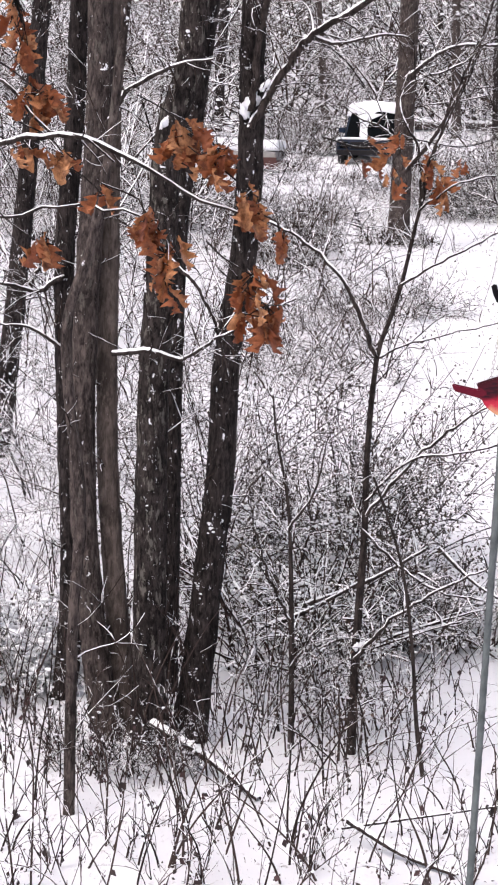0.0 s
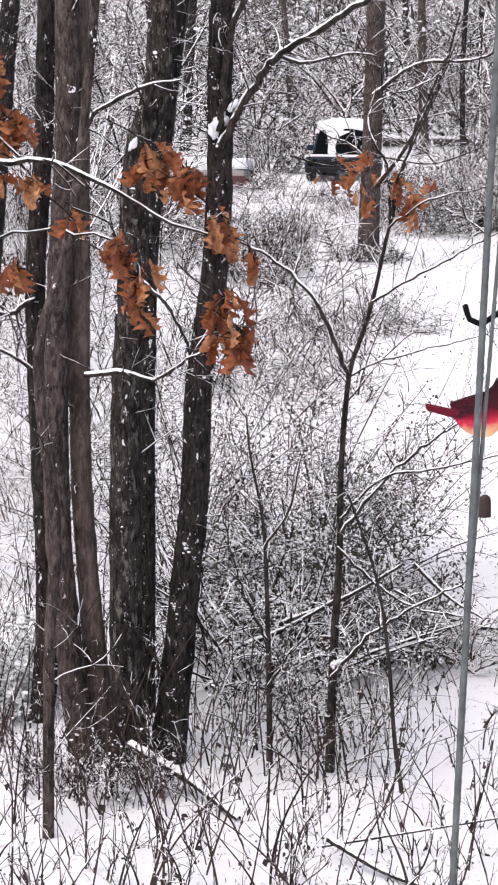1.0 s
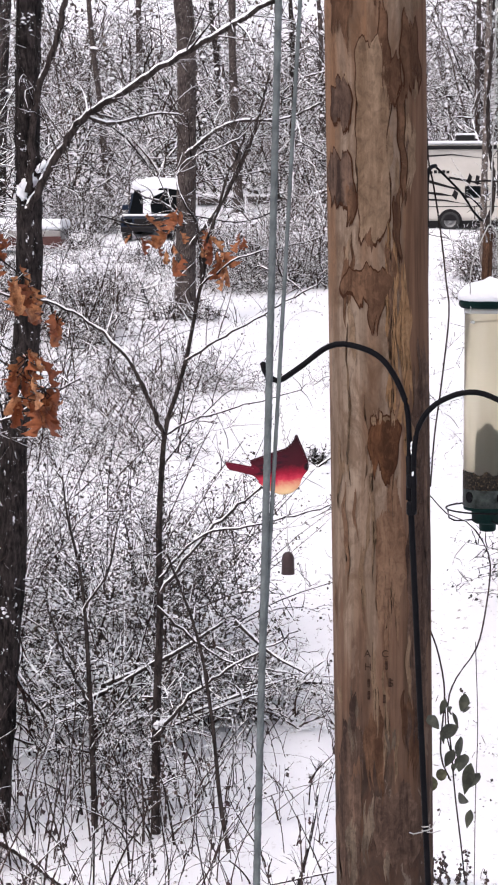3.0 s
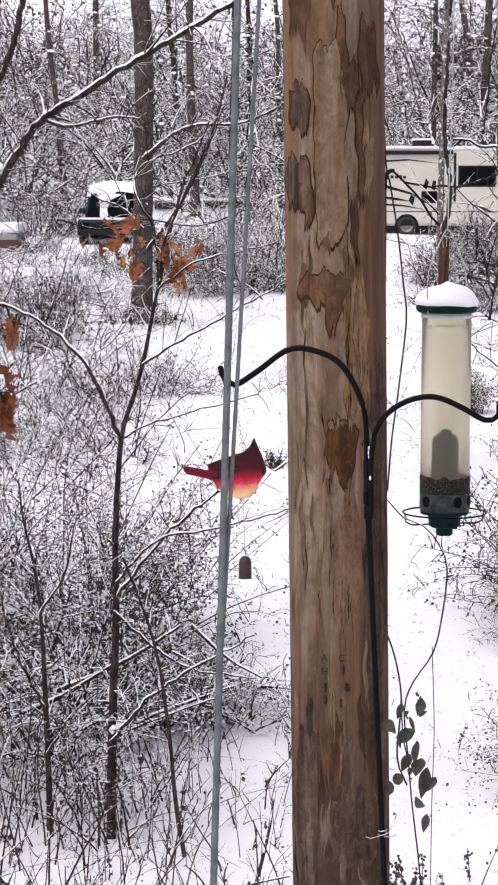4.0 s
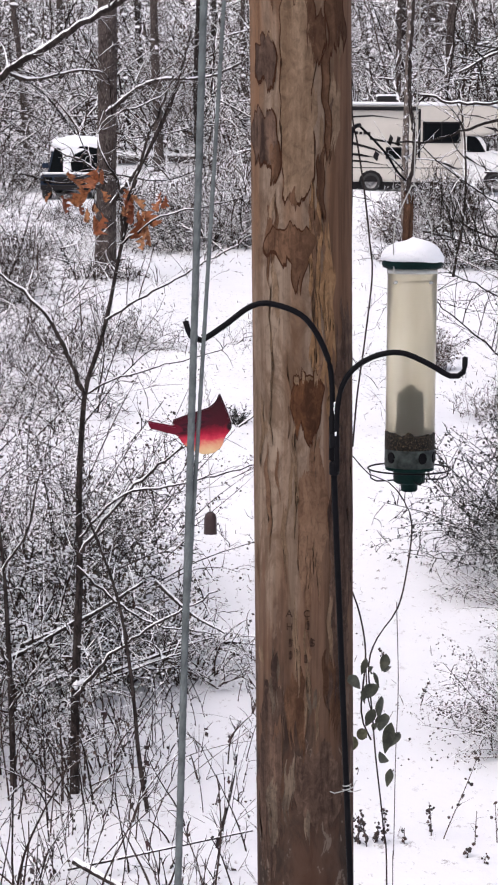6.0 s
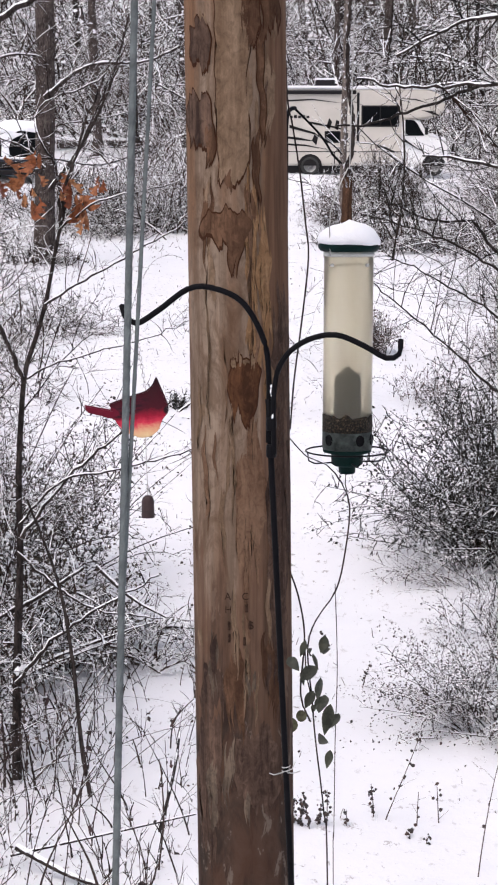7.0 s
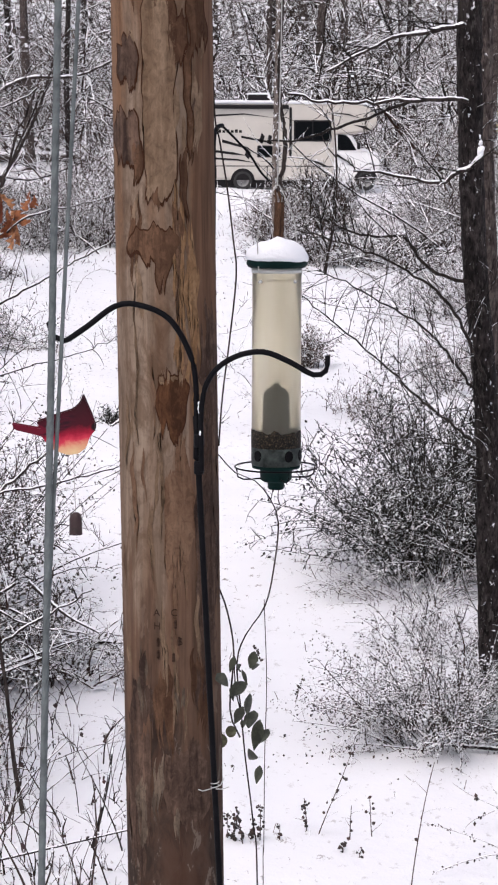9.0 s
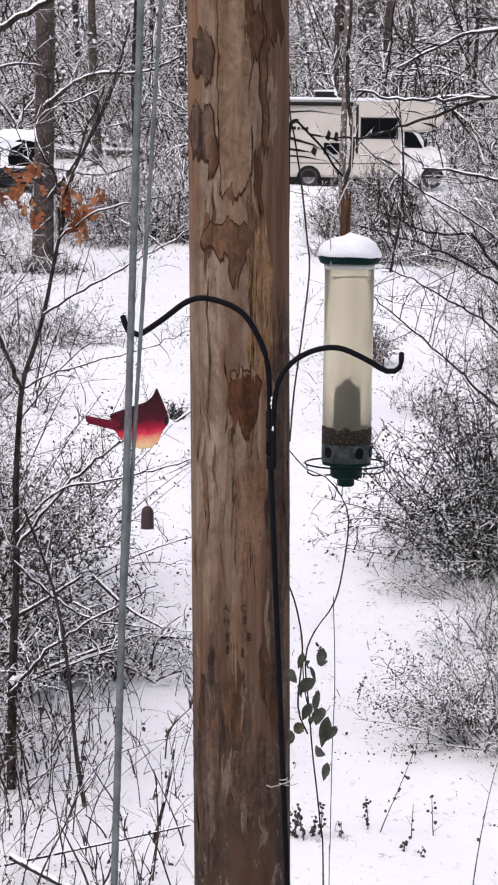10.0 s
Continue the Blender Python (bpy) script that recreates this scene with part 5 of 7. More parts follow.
def slope_scrub():
    """Low bent weeds, seedlings and bramble ends scattered up the slope."""
    rng = np.random.default_rng(515)
    tb, bl = Tubes(3), Blobs()
    m = 4300
    y = 17 + 42 * rng.random(m) ** 0.8
    q = rng.uniform(-0.3, 0.24, m)
    x = y * q
    patchy = np.array([noise.noise(Vector((a * 0.55, b * 0.3, 11.0))) for a, b in zip(x, y)])
    want = np.where((q > -0.085) & (q < 0.07) & (y < 44), 0.1, np.where((y > 38) & (q < -0.05), 0.75, 0.16))
    keep = rng.random(m) < want + 0.7 * patchy
    x, y = x[keep], y[keep]
    m = len(x)
    h = (0.12 + 0.55 * rng.random(m) ** 2) * (1 + y / 60)
    heads = np.stack([rng.normal(0, 0.7, m), rng.normal(0, 0.4, m), np.ones(m)], 1)
    lines = wander_many(rng, np.stack([x, y, ground_height(x, y) - 0.03], 1), heads, h, 5, 0.3, 0.12)
    lines[..., 2] = np.maximum(lines[..., 2], ground_height(lines[..., 0], lines[..., 1]) - 0.01)
    r = (0.003 + 0.003 * rng.random(m)) * (0.6 + y / 32)
    tb.add_many(lines, r[:, None] * np.linspace(1, 0.45, 6)[None])
    twigs_many(tb, rng, lines, r, 4, 0.32, 0.0045, up=0.2, splits=1, steps=3, bend=0.4, flat=0.6)
    for p in lines[rng.integers(0, m, 1500), rng.integers(2, 6, 1500)]:
        s = rng.uniform(0.008, 0.022)
        bl.add(rng, p, (s * rng.uniform(0.8, 2.0), s, s * 0.6))
    tagged(tb.make("slope_weeds", M_TWIG), "low dark weeds and seedlings standing in the snow of the slope", "weeds", kind="stuff")
    tagged(bl.make("slope_snow", M_SNOW), "snow caught on the low weeds of the slope", "snow", kind="stuff")


slope_scrub()


def weed(label, at, h, seed, beads=14, lean=0.1):
    """A dry stalk with seed heads up its stem."""
    rng = np.random.default_rng(seed)
    x, y = at
    base = thing("weed", label, "weed", (x, y, gz(x, y)), "dry weeds by the path")
    tb, bl = Tubes(5), Blobs()
    line = wander(rng, (x, y, gz(x, y) - 0.03), (lean, 0, 1), h, 7, 0.04)
    tb.add(line, np.linspace(0.004, 0.002, 8))
    twigs_on(tb, rng, line, 0.004, 3, h * 0.35, 0.002, splits=0, steps=3)
    tb.make("stem", M_TWIG_WARM, base)
    for _ in range(beads):
        p = line[rng.integers(2, 8)] + rng.normal(0, 0.012, 3)
        s = rng.uniform(0.006, 0.012)
        bl.add(rng, p, (s, s, s))
    tagged(bl.make("seed_growth", M_DEAD, base), kind="stuff")


for i, (x, y, h, beads, lean) in enumerate([(0.81, 11.55, 0.24, 16, 0.02), (0.87, 11.5, 0.58, 14, 0.3), (1.06, 11.4, 0.26, 2, 0.0), (1.2, 11.45, 0.28, 6, -0.06), (1.33, 10.6, 0.78, 2, 0.1), (0.36, 11.4, 0.2, 22, 0.15), (0.42, 11.35, 0.24, 26, -0.1), (0.46, 11.42, 0.16, 24, 0.2), (0.52, 11.4, 0.26, 20, 0.05),
                                           (0.33, 11.45, 0.18, 18, -0.1), (0.64, 11.4, 0.14, 6, 0.0), (1.0, 11.2, 0.1, 8, 0.1), (1.08, 11.1, 0.09, 9, 0.2), (-0.2, 11.4, 0.5, 10, 0.3), (0.05, 12.6, 0.6, 10, -0.2), (0.9, 14.2, 0.2, 14, 0.3), (0.7, 15.2, 0.15, 12, -0.3)]):
    weed("dry weed stalk with dark seed heads in the snow", (x, y), h, 520 + i, beads, lean)


def sprig(label, points, seed, leaves=26, size=0.018, mat=None):
    """A low twig that lies out over the snow, with small leaves along both sides."""
    rng = np.random.default_rng(seed)
    base = thing("sprig", label, "twig", points[0], "low sprigs on the snow")
    line = spline(points, 0.02)
    tb, lv, sn = Tubes(5), Leaves(), Tubes(5)
    tb.add(line, np.linspace(0.0035, 0.0016, len(line)))
    tb.make("stem", M_TWIG_WARM, base)
    for _ in range(leaves):
        p = line[rng.integers(3, len(line))] + rng.normal(0, 0.012, 3)
        lv.add(rng, p, size * rng.uniform(0.6, 1.3), 0.5)
    tagged(lv.make("foliage", mat or M_DEAD, base), kind="stuff")
    snow_on(sn, rng, line, np.full(len(line), 0.004), 0.7, 1.2)
    if sn.count:
        tagged(sn.make("lying_snow", M_SNOW, base, "snow along the sprig"), kind="stuff")


def low(x, y, h):
    return (x, y, gz(x, y) + h)


sprig("low snow-dusted sprig with tiny grey leaves", [low(2.05, 11.0, 0.0), low(1.85, 11.05, 0.1), low(1.65, 11.1, 0.16), low(1.47, 11.15, 0.2)], 560, 40)
sprig("low snow-dusted sprig with tiny grey leaves", [low(2.1, 10.7, 0.0), low(1.9, 10.8, 0.12), low(1.7, 10.8, 0.1), low(1.5, 10.8, 0.03)], 561, 44)
sprig("bare twig with a few dark red leaves over the snow", [low(2.3, 11.4, 0.02), low(2.0, 11.5, 0.14), low(1.82, 11.6, 0.2), low(1.7, 11.6, 0.28)], 562, 7, 0.035)
sprig("bare twig with a few dark red leaves over the snow", [low(1.95, 11.5, 0.14), low(1.82, 11.5, 0.08), low(1.76, 11.5, 0.02)], 563, 5, 0.035)


def log(label, a, b, r0, r1, seed, mat=M_LIMB):
    rng = np.random.default_rng(seed)
    base = thing("log", label, "log", a)
    line = spline([a, tuple((np.array(a) + b) / 2 + rng.normal(0, 0.03, 3)), b], 0.06)
    rr = np.linspace(r0, r1, len(line))
    t, sn = Tubes(10), Tubes(6)
    t.add(line, rr, rough_skin(rng, len(line), 10, 0.07))
    t.make("wood", mat, base)
    snow_on(sn, rng, line, rr, 0.92, 0.9)
    if sn.count:
        tagged(sn.make("snow_ridge", M_SNOW, base, "snow lying along the log"), kind="stuff")


log("fallen snow-topped branch at the foot of the clump", (-2.66, 11.9, gz(-2.66, 11.9) + 0.2), (-1.85, 11.2, gz(-1.85, 11.2) + 0.03), 0.035, 0.02, 601)
log("fallen snow-topped branch in the brush", (-1.25, 10.7, gz(-1.25, 10.7) + 0.14), (-0.6, 10.3, gz(-0.6, 10.3) + 0.03), 0.022, 0.012, 602)
log("dark fallen branch at the bush's edge", (1.84, 13.05, gz(1.84, 13.05) + 0.04), (2.7, 12.85, gz(2.7, 12.85) + 0.03), 0.017, 0.012, 603, M_BARK_DARK)
log("dark bent stick poking out of the brush pile", (-1.0, 13.5, 1.26), (-0.5, 13.3, 0.94), 0.016, 0.009, 608)
log("dark crooked stick standing in the snow", (-0.48, 11.3, gz(-0.48, 11.3) - 0.02), (-0.36, 11.6, 0.63), 0.012, 0.007, 609, M_BARK_DARK)
log("long thin fallen branch over the weeds", (-1.3, 10.8, gz(-1.3, 10.8) + 0.05), (-0.25, 10.9, gz(-0.25, 10.9) + 0.26), 0.009, 0.006, 610, M_BARK_DARK)
log("dark stick lying on the slope", (-0.75, 23.6, gz(-0.75, 23.6) + 0.12), (-0.3, 24.4, gz(-0.3, 24.4) + 0.3), 0.016, 0.01, 611, M_BARK_DARK)
log("long fallen log below the hillside wood", (-6.6, 71.5, gz(-6.6, 71.5) + 0.22), (-1.6, 72.0, gz(-1.6, 72) + 0.2), 0.2, 0.14, 604, M_BARK)
log("leaning dead stick under snow in the brush pile", (-2.0, 13.9, gz(-2, 13.9) + 0.45), (-1.1, 13.7, gz(-1.1, 13.7) + 1.0), 0.02, 0.012, 605)
log("leaning dead stick under snow in the brush pile", (-2.3, 13.7, gz(-2.3, 13.7) + 0.3), (-1.55, 13.6, gz(-1.55, 13.6) + 0.75), 0.022, 0.012, 607)


# ---- brown oak leaves ----
def oak_leaf_mesh(seed):
    rng = np.random.default_rng(seed)
    n, verts, faces = 20, [], []
    curl, bend, twist = rng.uniform(2.0, 6.0) * rng.choice([-1, 1]), rng.uniform(-1.4, 1.6), rng.uniform(-2.6, 2.6)
    for i in range(n + 1):
        s = i / n
        lobes = 0.76 + 0.24 * math.cos(s * 6.283 * 3.4 + 0.6)
        w = 0.235 * math.sin(math.pi * min(s * 0.97 + 0.01, 1)) ** 0.6 * lobes * (0.7 + 0.5 * s) + 0.012
        for side, u in ((0, -1.0), (1, -0.5), (2, 0.0), (3, 0.5), (4, 1.0)):
            ww = w * (1 + rng.normal(0, 0.09))
            x = ww * u
            z = s
            y = curl * x * x * 2.2 + bend * 0.35 * s * s + twist * x * s * 0.6 + 0.05 * math.sin(s * 9 + curl) + rng.normal(0, 0.02)
            verts.append((x, y, -z))
    for i in range(n):
        for j in range(4):
            a = i * 5 + j
            faces.append((a, a + 1, a + 6, a + 5))
    return mesh_of("oak_leaf", verts, faces, M_OAK)


OAK = [oak_leaf_mesh(700 + k) for k in range(6)]


def leaf_cluster(parent, rng, centre, spread, count, size, tubes):
    shift = Vector(parent.location)
    hub = np.array(centre) + (0, 0, spread[2] * 0.8)
    for _ in range(count):
        at = np.array(centre) + rng.normal(0, 0.45, 3) * spread + (0, 0, size * 0.4)
        ob = new("leaf", OAK[rng.integers(0, 6)])
        ob.parent = parent
        s = size * rng.uniform(0.5, 1.15)
        ob.matrix_basis = Matrix.Translation(Vector(at) - shift) @ Euler((rng.normal(0, 0.3), rng.normal(0, 0.3), rng.uniform(0, 6.28))).to_matrix().to_4x4() @ Matrix.Diagonal((s, s, s, 1))
        mid = (hub + at) / 2 + rng.normal(0, 0.015, 3)
        tubes.add(spline([hub, mid, at], 0.03), 0.0016)
    return hub


def oak():
    """An oak outside the view whose low limbs reach across it with dry leaves."""
    rng = np.random.default_rng(720)
    x, y = -3.1, 5.6
    base = tree("oak_tree", "oak whose low snowy limbs hold dry brown leaves", [(x, y, gz(x, y)), (x + 0.03, y, 2.0), (x, y, 4.2), (x - 0.05, y, 6.5)], 0.15, 0.11, M_BARK, 721, twig_count=0, top=1.5,
                limbs=[([(-3.0, 5.55, 3.75), (-2.3, 5.4, 3.92), (-1.74, 5.2, 3.97), (-1.48, 5.2, 4.01), (-1.36, 5.2, 3.98), (-1.22, 5.2, 3.92), (-1.07, 5.2, 3.85), (-0.93, 5.2, 3.80)], 0.018, 0.004, 10, 0.22),
                       ([(-3.0, 5.55, 4.2), (-2.2, 5.3, 4.3), (-1.71, 5.2, 4.18), (-1.59, 5.2, 4.12), (-1.50, 5.2, 4.02), (-1.40, 5.2, 4.01), (-1.32, 5.2, 3.94)], 0.014, 0.003, 8, 0.2),
                       ([(-3.0, 5.5, 3.6), (-2.2, 5.3, 3.72), (-1.7, 5.25, 3.78), (-1.35, 5.2, 3.82), (-1.2, 5.2, 3.78)], 0.011, 0.003, 6, 0.2)], twig_r=0.0025)
    tb = Tubes(5)
    for cx, cz, sx, sz, n in ((-1.13, 3.99, 0.06, 0.05, 9), (-1.04, 3.945, 0.06, 0.05, 9), (-0.945, 3.825, 0.03, 0.055, 7), (-1.225, 3.745, 0.05, 0.06, 8), (-1.175, 3.635, 0.03, 0.075, 8), (-0.86, 3.72, 0.02, 0.03, 3), (-0.935, 3.6, 0.04, 0.06, 6), (-0.895, 3.53, 0.065, 0.05, 8),
                              (-1.6, 4.28, 0.05, 0.12, 8), (-1.53, 4.08, 0.08, 0.05, 9), (-1.58, 3.94, 0.03, 0.03, 3), (-1.52, 3.69, 0.025, 0.03, 4), (-1.35, 3.83, 0.015, 0.025, 2), (-1.46, 3.92, 0.015, 0.04, 3)):
        hub = leaf_cluster(base, rng, (cx, 5.2, cz), (sx, 0.07, sz), int(n * 2.1), 0.084, tb)
        tb.add(spline([hub, hub + (rng.normal(-0.05, 0.03), 0, 0.05), hub + (-0.13, 0.0, 0.09)], 0.03), 0.0025)
    tagged(tb.make("leaf_stalk_growth", M_BARE_LIMB, base), kind="stuff")


oak()


def sapling_leaves():
    rng = np.random.default_rng(730)
    base = thing("leafy_twig", "dry brown oak leaves hanging on a thin twig", "twig", (-1.2, 12.15, 4.05))
    tb = Tubes(5)
    tb.add(spline([(-1.72, 12.15, 4.06), (-1.45, 12.1, 4.0), (-1.2, 12.15, 4.06), (-0.85, 12.1, 4.02), (-0.55, 12.1, 4.12)], 0.05), np.linspace(0.006, 0.003, 29)[: len(spline([(-1.72, 12.15, 4.06), (-1.45, 12.1, 4.0), (-1.2, 12.15, 4.06), (-0.85, 12.1, 4.02), (-0.55, 12.1, 4.12)], 0.05))])
    for cx, cz, sx, sz, n in ((-1.46, 3.88, 0.07, 0.04, 4), (-1.27, 3.85, 0.06, 0.09, 7), (-1.03, 3.9, 0.06, 0.07, 6), (-0.98, 3.78, 0.05, 0.09, 6), (-0.86, 3.86, 0.03, 0.06, 3), (-1.43, 4.02, 0.02, 0.03, 2), (-1.22, 4.04, 0.02, 0.03, 2)):
        leaf_cluster(base, rng, (cx, 12.1, cz), (sx, 0.06, sz), n, 0.125, tb)
    tagged(tb.make("leaf_stalk_growth", M_BARE_LIMB, base), kind="stuff")


sapling_leaves()


# ---- utility pole ----
def pole_axis(z):
    return -0.0087 + (4.34 - z) * 0.0145


def pole_radius(z):
    return 0.1033 + 0.0002 * (z - 3.4)


def build_pole():
    rng = np.random.default_rng(800)
    pole = thing("utility_pole", "weathered round wooden pole with peeled bark patches", "pole", (pole_axis(0), 4.1, 0))
    zs = np.concatenate([np.linspace(-0.3, 2.3, 20), np.linspace(2.35, 4.7, 160), np.linspace(4.8, 9.0, 20)])
    k = 192
    a = np.arange(k) / k * 6.2832
    line = np.stack([pole_axis(zs), np.full(len(zs), 4.1), zs], 1)
    waves = 1 + 0.0025 * np.sin(a * 3 + 1)[None] + 0.0014 * np.sin(a[None] * 9 + zs[:, None] * 0.7) + 0.0008 * np.sin(a[None] * 23 + zs[:, None] * 1.9) + rng.normal(0, 0.0003, (len(zs), k))
    for at, depth, lo, hi, wid in ((3.92, 0.008, 3.3, 4.9, 0.014), (4.62, 0.007, 3.2, 3.62, 0.014)):
        drift = at + 0.02 * np.sin(zs * 1.7)
        d = np.abs((a[None] - drift[:, None] + 3.1416) % 6.2832 - 3.1416)
        waves -= depth * np.exp(-((d / wid) ** 2)) * ((zs > lo) & (zs < hi))[:, None]
    r = pole_radius(zs)
    v = line[:, None] + (r[:, None] * waves)[:, :, None] * np.stack([np.cos(a), np.sin(a), 0 * a], 1)[None]
    n = len(zs)
    i = np.arange(n - 1)[:, None] * k + np.arange(k)[None]
    j = np.arange(n - 1)[:, None] * k + (np.arange(k)[None] + 1) % k
    faces = np.stack([i, j, j + k, i + k], -1).reshape(-1, 4).tolist()
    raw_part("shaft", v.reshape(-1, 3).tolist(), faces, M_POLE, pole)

    def patch(u0, u1, z0, z1, mat, seed, jag=0.3, rim=True, waist=0.0, point=0.0):
        """A flake of bark left on the shaft, or shade painted on its right: u across the side that faces the house,
        from -1 to 1. Ragged along the grain.
        """
        g = np.random.default_rng(seed)
        cols, rows = (46, 16) if u1 - u0 > 0.12 else (16, 10)
        f = np.linspace(0, 1, cols + 1)

        def saw(p):
            n = np.interp(f * p, np.arange(p + 1), g.normal(0, 1, p + 1))
            return n

        bottom, upper = 0.6 * saw(7) + 0.45 * saw(15) + 0.2 * saw(40), 0.6 * saw(6) + 0.4 * saw(13) + 0.2 * saw(40)
        env = np.clip(1 - np.abs(2 * f - 1) ** 5, 0.02, 1) ** 0.6
        mid, half = (z0 + z1) / 2, (z1 - z0) / 2
        ph = g.uniform(0, 6.28, 4)
        for lift, grow, m in ((0.002 if rim else 0.0003 + 0.00003 * (seed % 37), 0.0, mat), (0.0011, 0.0042, M_RIM))[: 2 if rim else 1]:
            lo = mid - half * np.clip(env * (1 + jag * bottom), 0.02, 1.7) - grow * 2.0
            hi = mid + half * np.clip(env * (1 + jag * 0.7 * upper), 0.02, 1.7) + grow * 0.9
            verts, fs = [], []
            for q in range(cols + 1):
                for p in range(rows + 1):
                    s = p / rows
                    z = lo[q] + (hi[q] - lo[q]) * s
                    w = (z - z0) / (z1 - z0)
                    pinch = 1 - waist * math.exp(-(((w - 0.45) / 0.18) ** 2))
                    c, h = (u0 + u1) / 2, (u1 - u0) / 2 * pinch * (1 - point * max(1 - w, 0)) + grow * 5
                    u = c + h * (2 * f[q] - 1) + 0.03 * math.sin(z * 31 + ph[0]) + 0.02 * math.sin(z * 83 + ph[1])
                    u = max(min(u, 0.992), -0.992)
                    ang = math.asin(u) - math.pi / 2
                    rr = pole_radius(z) * 1.006 + lift
                    verts.append((pole_axis(z) + rr * math.cos(ang), 4.1 + rr * math.sin(ang), z))
            for q in range(cols):
                for p in range(rows):
                    c = q * (rows + 1) + p
                    fs.append((c, c + rows + 1, c + rows + 2, c + 1))
            raw_part("bark_or_shade_patch" if m is not M_RIM else "patch_edge", verts, fs, m, pole)

    # the long island and the tongues round it
    patch(-0.42, 0.27, 3.975, 4.372, M_INNER, 1, 0.12, True, 0.2)
    patch(-0.36, 0.08, 3.958, 4.02, M_INNER_RED, 30, 0.4, False, 0.0, 0.7)
    patch(-0.88, -0.49, 4.203, 4.292, M_INNER_AND_SHADE, 2, 0.3)
    patch(-0.93, -0.44, 4.04, 4.146, M_INNER_AND_SHADE, 3, 0.25)
    patch(-0.64, -0.40, 4.01, 4.075, M_INNER_RED, 31, 0.35, True, 0.0, 0.5)
    patch(-0.74, -0.46, 3.825, 3.95, M_INNER_RED, 4, 0.55, False, 0.0, 0.5)
    patch(-0.69, 0.3, 3.85, 3.915, M_INNER_RED, 5, 0.55, True)
    patch(-0.26, 0.13, 3.795, 3.875, M_INNER_RED, 32, 0.4, True, 0.0, 0.6)
    patch(0.12, 0.34, 3.85, 3.955, M_INNER_RED, 33, 0.4, False, 0.0, 0.4)
    # strips that wander down beside it
    patch(0.08, 0.24, 4.29, 4.44, M_INNER_RED, 34, 0.35, True)
    patch(0.2, 0.5, 4.255, 4.33, M_INNER_RED, 35, 0.45, True)
    patch(0.5, 0.84, 4.26, 4.41, M_INNER_RED, 7, 0.45, True)
    patch(0.42, 0.57, 4.04, 4.275, M_INNER_RED, 8, 0.3, True, 0.3, 0.3)
    patch(0.5, 0.6, 4.09, 4.17, M_INNER_AND_SHADE, 9, 0.5, False)
    patch(0.32, 0.46, 3.94, 4.06, M_INNER_RED, 36, 0.5, True, 0.0, 0.4)
    # the torn knot with pale chips along its upper edge
    patch(-0.26, 0.45, 3.5, 3.612, M_HEART, 6, 0.28, True, 0.0, 0.35)
    patch(0.02, 0.34, 3.51, 3.575, M_INNER_RED, 37, 0.6, False)
    for k, (u, w) in enumerate(((-0.15, 0.1), (-0.02, 0.05), (0.06, 0.14), (0.24, 0.07))):
        patch(u, u + w, 3.596 + 0.005 * (k % 3), 3.615 + 0.009 * (k % 2), M_CHIP, 40 + k, 0.7, True)
    patch(-0.1, 0.5, 3.2, 3.475, M_RUSSET, 38, 0.6, False)
    patch(-0.12, 0.28, 3.3, 3.42, M_RUSSET, 39, 0.7, False)
    # the next two paint the shade of the pole's right side in dark brown
    patch(0.6, 0.985, 3.34, 3.72, M_INNER_AND_SHADE, 50, 0.5, False)
    patch(0.62, 0.99, 3.1, 3.5, M_INNER_AND_SHADE, 51, 0.5, False)
    for k in range(8):
        u, z = -0.95 + 0.11 * k, 3.18 + 0.41 * ((k * 0.618) % 1)
        patch(u, u + 0.03 + 0.03 * (k % 3), z, z + 0.08 + 0.05 * (k % 4), (M_RUSSET, M_INNER)[k % 2], 60 + k, 0.4, False)
    # the stained foot
    patch(-0.25, 0.72, 2.66, 2.84, M_INNER_AND_SHADE, 10, 0.45, False)
    patch(-0.95, -0.45, 2.62, 2.86, M_INNER_AND_SHADE, 11, 0.5, False)
    patch(-0.86, -0.45, 2.88, 2.97, M_INNER_AND_SHADE, 12, 0.5, False)
    patch(0.38, 0.7, 2.9, 3.05, M_INNER_RED, 13, 0.5, False)
    patch(-0.36, 0.04, 2.84, 3.0, M_INNER_RED, 14, 0.5, False)
    # first a dark column painted for the right side's shade, then real flakes
    patch(0.5, 0.92, 3.02, 3.42, M_INNER_AND_SHADE, 16, 0.35, False)
    patch(-0.66, -0.5, 2.92, 3.03, M_FLAKE, 19, 0.8, False)
    patch(-0.42, -0.2, 2.70, 2.82, M_FLAKE, 20, 0.8, False)
    patch(-0.74, -0.52, 2.66, 2.76, M_FLAKE, 21, 0.8, False)
    patch(0.02, 0.1, 2.9, 3.08, M_INNER, 23, 0.8, False)
    patch(0.24, 0.3, 2.86, 2.96, M_INNER, 24, 0.8, False)
    patch(-0.2, -0.1, 2.98, 3.14, M_INNER, 25, 0.8, False)
    patch(-0.3, 0.25, 4.46, 4.64, M_INNER_RED, 27, 0.5, False)
    patch(-0.85, -0.4, 4.39, 4.56, M_INNER_RED, 28, 0.5, False)
    patch(0.3, 0.9, 4.45, 4.65, M_INNER, 29, 0.5, False)
    g = np.random.default_rng(860)
    for k in range(30):
        u, w, h = g.uniform(-0.9, 0.8), g.uniform(0.05, 0.15), g.uniform(0.03, 0.12)
        z = g.uniform(2.5, 3.1) if k % 2 else g.uniform(2.9, 4.5)
        patch(u, u + w, z, z + h, (M_INNER, M_FLAKE if z < 3.0 else M_RUSSET, M_INNER_RED if z < 3.0 else M_INNER, M_INNER_AND_SHADE if z < 3.1 else M_RUSSET)[k % 4], 870 + k, 0.5, False)
